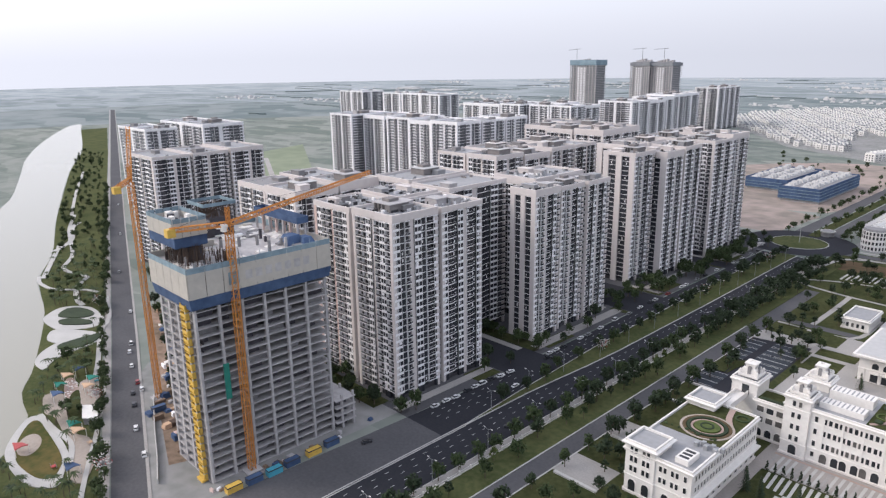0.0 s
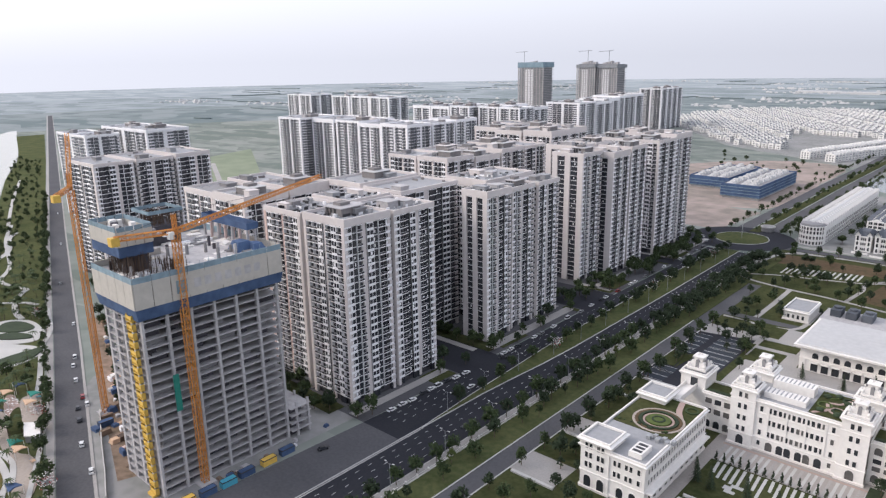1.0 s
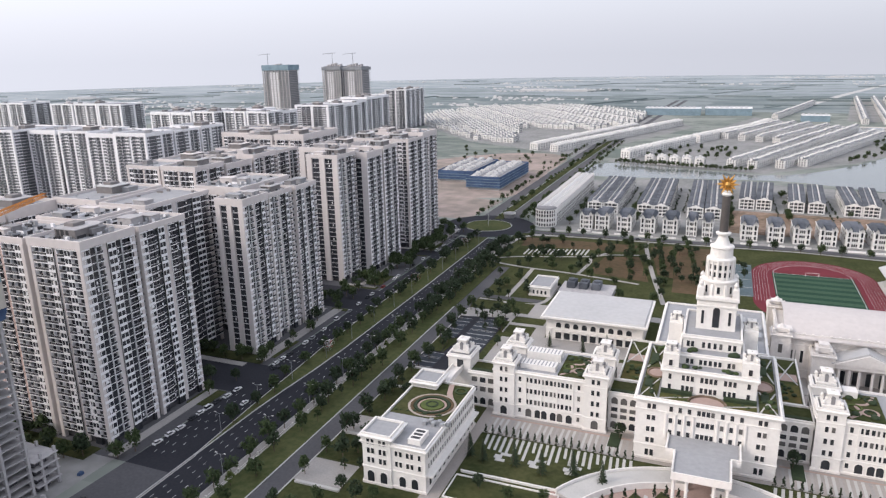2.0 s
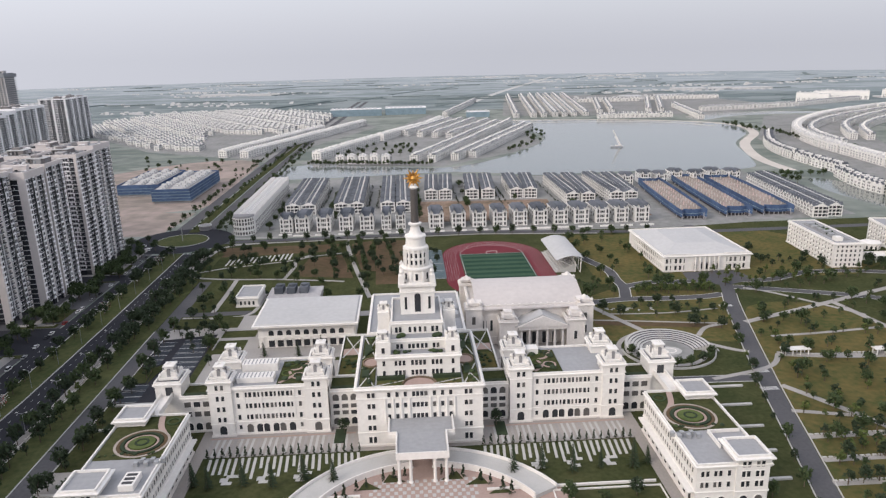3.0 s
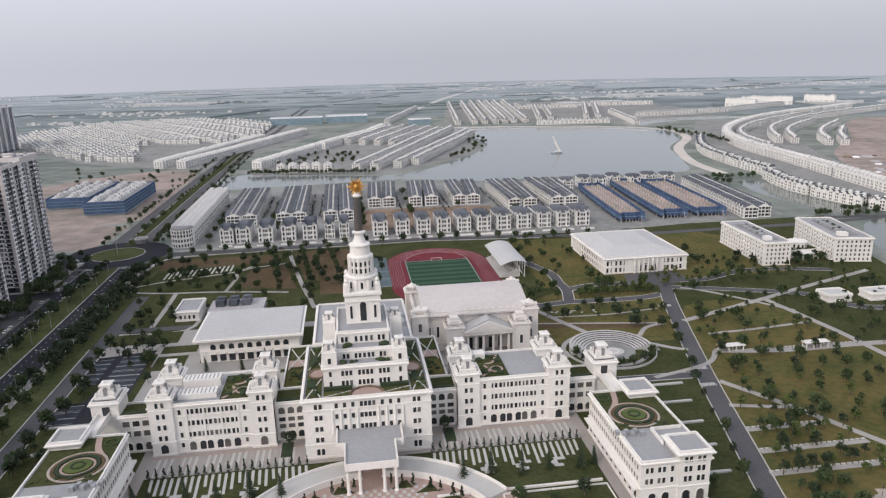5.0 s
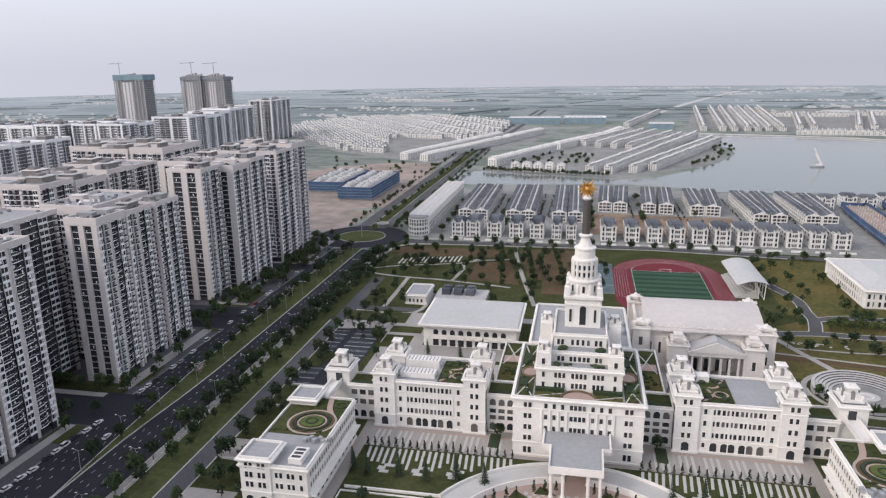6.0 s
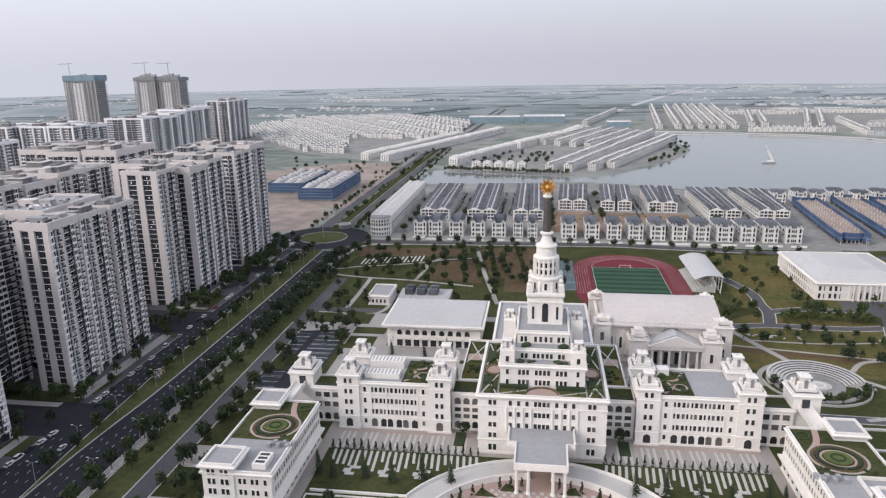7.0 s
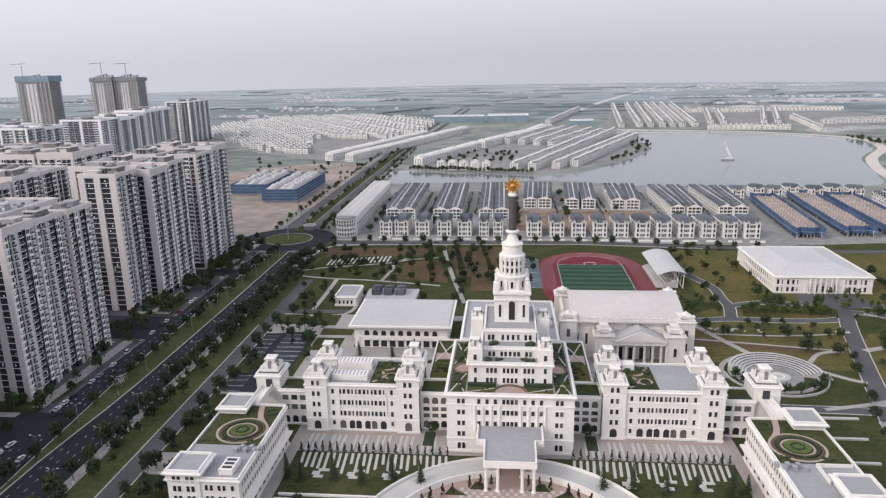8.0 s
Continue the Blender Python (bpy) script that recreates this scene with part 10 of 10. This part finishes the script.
grove("park_young_trees", spread(70, PARKLAND, 9) + spread(14, [(150, 200), (160, 240), (196, 232), (200, 200)], 6), "slender dark young trees over the park", ("young",), 1.1, "leafdark")

# ---- cars, lamps, fences and light trees ----
def car_parts(van=False):
    L, W = (4.9, 1.9) if van else (4.5, 1.8)
    body = Geo().prism([(-L / 2, -W / 2), (L / 2 - 0.3, -W / 2), (L / 2, -W / 2 + 0.4), (L / 2, W / 2 - 0.4), (L / 2 - 0.3, W / 2), (-L / 2, W / 2)], 0.3, 0.95, 0.96)
    cab = Geo()
    x0, x1 = (-L / 2 + 0.15, L / 2 - 1.1) if van else (-L / 2 + 0.5, L / 2 - 1.35)
    t = 1.85 if van else 1.45
    cab.v = [(x0, -W / 2 + 0.08, 0.94), (x1, -W / 2 + 0.08, 0.94), (x1, W / 2 - 0.08, 0.94), (x0, W / 2 - 0.08, 0.94), (x0 + 0.35, -W / 2 + 0.25, t), (x1 - 0.6, -W / 2 + 0.25, t), (x1 - 0.6, W / 2 - 0.25, t), (x0 + 0.35, W / 2 - 0.25, t)]
    cab.f = [(0, 1, 5, 4), (1, 2, 6, 5), (2, 3, 7, 6), (3, 0, 4, 7), (4, 5, 6, 7)]
    roof = Geo().box(x0 + 0.34, -W / 2 + 0.24, t, x1 - 0.58, W / 2 - 0.24, t + 0.06)
    wheels = []
    for x in (-L / 2 + 0.85, L / 2 - 0.85):
        for yy in (-W / 2, W / 2):
            g = Geo().cyl(0, 0, -0.11, 0.11, 0.33, n=12)
            g.v = [(x + a, yy + c, 0.33 + b) for a, b, c in g.v]
            wheels.append(g)
    return body, cab, roof, wheels


def car(paint, label, van=False):
    c = thing("car", label, "car", group="cars")
    body, cab, roof, wheels = car_parts(van)
    part("body", body, paint, c)
    part("cabin_glass", cab, "glass", c)
    part("roof", roof, paint, c)
    for w in wheels:
        part("wheel", w, "rubber", c)
    return c


CARS = [car("carwhite", "white saloon car on the road"), car("carsilver", "silver saloon car on the road"), car("cardark", "dark saloon car on the road"), car("carred", "red saloon car on the road"), car("carwhite", "white van on the road", True)]
used = set()
rr = math.degrees(math.atan2(0.3465, -1.0))
SPOTS = [(0, -205, 190, 84), (0, -205, 197, 84), (0, -204.4, 202.5, 84), (2, -205.4, 211, 88), (0, -205.3, 216, 88), (4, -205.2, 221, 88), (2, -205.5, 227, 88), (0, -204.3, 233, 84), (0, -204, 240, 80), (2, -201, 266, 60), (0, -204, 271, 90), (0, -204.2, 277, 90),
         (2, -204, 283, 90), (0, -204.3, 299, 92), (1, -204.2, 306, 92), (0, -204.8, 319, 90), (0, -192.5, 230, 90), (0, -167.2, 214, 88), (2, -171, 200, 270), (4, -206, 336, 90), (1, -205.5, 350, 90), (0, -206.4, 364, 90), (2, -207, 377, 90), (0, -207, 383, 90),
         (3, -207, 399, 90), (0, -207.5, 418, 90), (0, -207.5, 424, 90), (1, -208, 440, 90), (2, -208, 452, 90), (0, -208, 470, 90), (0, -208, 497, 90), (0, -208, 512, 90), (1, -208, 527, 90), (2, -208, 541, 90), (0, -214, 562, 120), (0, -222, 575, 140), (2, -203, 150, 75),
         (4, -376, 121, rr), (0, -365, 116, rr), (0, -346, 110, rr), (3, -325, 105, rr), (2, -315, 99, rr), (0, -316, 103.5, rr), (2, -303, 95, rr), (0, -281, 87.5, rr), (0, -258, 82, rr), (0, -428, 140, rr), (1, -520, 166, rr), (0, -640, 210, rr), (0, -780, 258, rr),
         (0, 10, 581, 0), (2, -60, 579, 0), (0, 117, 288, 0), (1, 60, 583, 180)]
for k, x, y, a in SPOTS:
    m = pose(x, y, 0.08, 0, 0, a)
    if k not in used:
        CARS[k].matrix_basis = m
        used.add(k)
    else:
        copy_thing(CARS[k], m)

lamp = thing("street_lamp", "tall grey street lamp with a double arm", "street lamp", group="avenue lamps")
part("pole", Geo().cyl(0, 0, 0, 9.5, 0.13, 0.07, 8), "steel", lamp)
for s in (-1, 1):
    arm = part("arm", Geo().rod((0, 0, 9.3), (s * 2.2, 0, 9.9), 0.06, 5), "steel", lamp)
    part("lamp_head", Geo().box(s * 2.0 - 0.45, -0.16, 9.82, s * 2.0 + 0.45, 0.16, 9.98), "white", arm)
lamp.matrix_basis = pose(-185.2, 205, 0.2)
for y in range(232, 540, 27):
    copy_thing(lamp, pose(-183.2 - (3.0 if y < 260 else 0), y, 0.2))
for y in range(120, 540, 30):
    copy_thing(lamp, pose(-164.2, y, 0.2))
low = thing("park_lamp", "slim dark park lamp post", "park lamp", group="park lamps")
part("pole", Geo().cyl(0, 0, 0, 3.8, 0.09, 0.05, 6), "dark", low)
part("lamp_head", Geo().lathe(0, 0, [(0.1, 3.8), (0.3, 4.0), (0.28, 4.3), (0.05, 4.5)], 8), "dark", low)
low.matrix_basis = pose(165, 182, 0.14)
for x, y in ((176, 187), (190, 182), (201, 172), (188, 151), (176, 149), (164, 160), (182, 170), (192, 163), (205, 160), (216, 152), (222, 143), (232, 183), (244, 170), (240, 152), (228, 170), (212, 135), (200, 131), (209, 205), (196, 236), (180, 250)):
    copy_thing(low, pose(x, y, 0.14))


def fence(a, b, step, label, h=1.5, mat="white"):
    """Posts with rails and infill panels between them."""
    a, b = Vector(a), Vector(b)
    f = thing("fence", label, "fence", group="avenue fence")
    n = int((b - a).length / step)
    for k in range(n):
        p, q = a.lerp(b, k / n), a.lerp(b, (k + 1) / n)
        part("post", Geo().box(p.x - 0.3, p.y - 0.3, 0.1, p.x + 0.3, p.y + 0.3, h + 0.3), mat, f)
        part("panel", Geo().box(p.x - 0.07, p.y + 0.3, 0.1, p.x + 0.07, q.y - 0.3, 0.7).box(p.x - 0.05, p.y + 0.3, h - 0.15, p.x + 0.05, q.y - 0.3, h), mat, f)


fence((-160.5, 100), (-160.5, 540), 6.0, "low pale fence of posts and rails along the footway")


def light_tree(x, y, h, group="light trees"):
    """A festive lamp tree: a mast with a ball of rods tipped with red and white lamps."""
    rng = random.Random(int(x * 3 + y))
    t = thing("lamp_tree", "unlit lamp tree with red and white globes on a mast", "lamp tree", (x, y, 0), 0, group)
    part("mast", Geo().cyl(0, 0, 0, h, 0.16, 0.1, 7), "steel", t)
    rods, red, white = Geo(), Geo(), Geo()
    for k in range(110):
        u = Vector((rng.gauss(0, 1), rng.gauss(0, 1), rng.gauss(0, 0.8))).normalized()
        tip = Vector((0, 0, h)) + u * rng.uniform(1.4, 3.6)
        rods.rod((0, 0, h), tip, 0.03, 3)
        g = red if rng.random() < 0.35 else white
        g.lathe(tip.x, tip.y, [(0.05, tip.z - 0.22), (0.22, tip.z), (0.05, tip.z + 0.22)], 6)
    tagged(part("rods", rods, "steel", t), kind="stuff")
    tagged(part("red_lamp_ball", red, "redplastic", t), kind="stuff")
    tagged(part("lamp_ball", white, "white", t), kind="stuff")


for x, y, h in ((-187, 294, 4.5), (-190, 415, 4.5), (-191, 516, 4.5), (379, 332, 5), (330, 234, 5), (263, 153, 7), (-318, 84, 5), (-455, 130, 5), (-256, 66, 5)):
    light_tree(x, y, h)

# the sail sculpture in the lake
sc = thing("lake_sculpture", "slim white sail sculpture on piles in the lake", "sculpture")
part("deck", Geo().box(326, 1091, 1.6, 346, 1099, 2.2), "concrete", sc)
for x in (328, 336, 344):
    part("pile", Geo().cyl(x, 1095, 0, 1.6, 0.7, n=8), "concrete", sc)
part("sail", Geo().prism([(333, 1094.3), (344, 1094.3), (344, 1095.7), (333, 1095.7)], 2.2, 3.6, 0.9).rod((342, 1095, 3), (329, 1095, 27), 0.9, 5).rod((340, 1095, 3), (332, 1095, 18), 0.7, 5), "white", sc)

# the forecourt pavilion on the roundabout edge
kio = thing("traffic_kiosk", "round grey kiosk beside the roundabout", "kiosk")
part("drum", Geo().cyl(-186, 628, 0, 4.2, 5.2, n=18), "greyrender", kio)
part("rim", Geo().ring(-186, 628, 5.6, 5.6, 0.6, 3.6, 4.6, 24), "kerb", kio)
mast = thing("roundabout_mast", "slim pale mast on the roundabout lawn", "mast")
part("pole", Geo().cyl(-195, 590, 0.3, 14, 0.25, 0.15, 8), "kerb", mast)
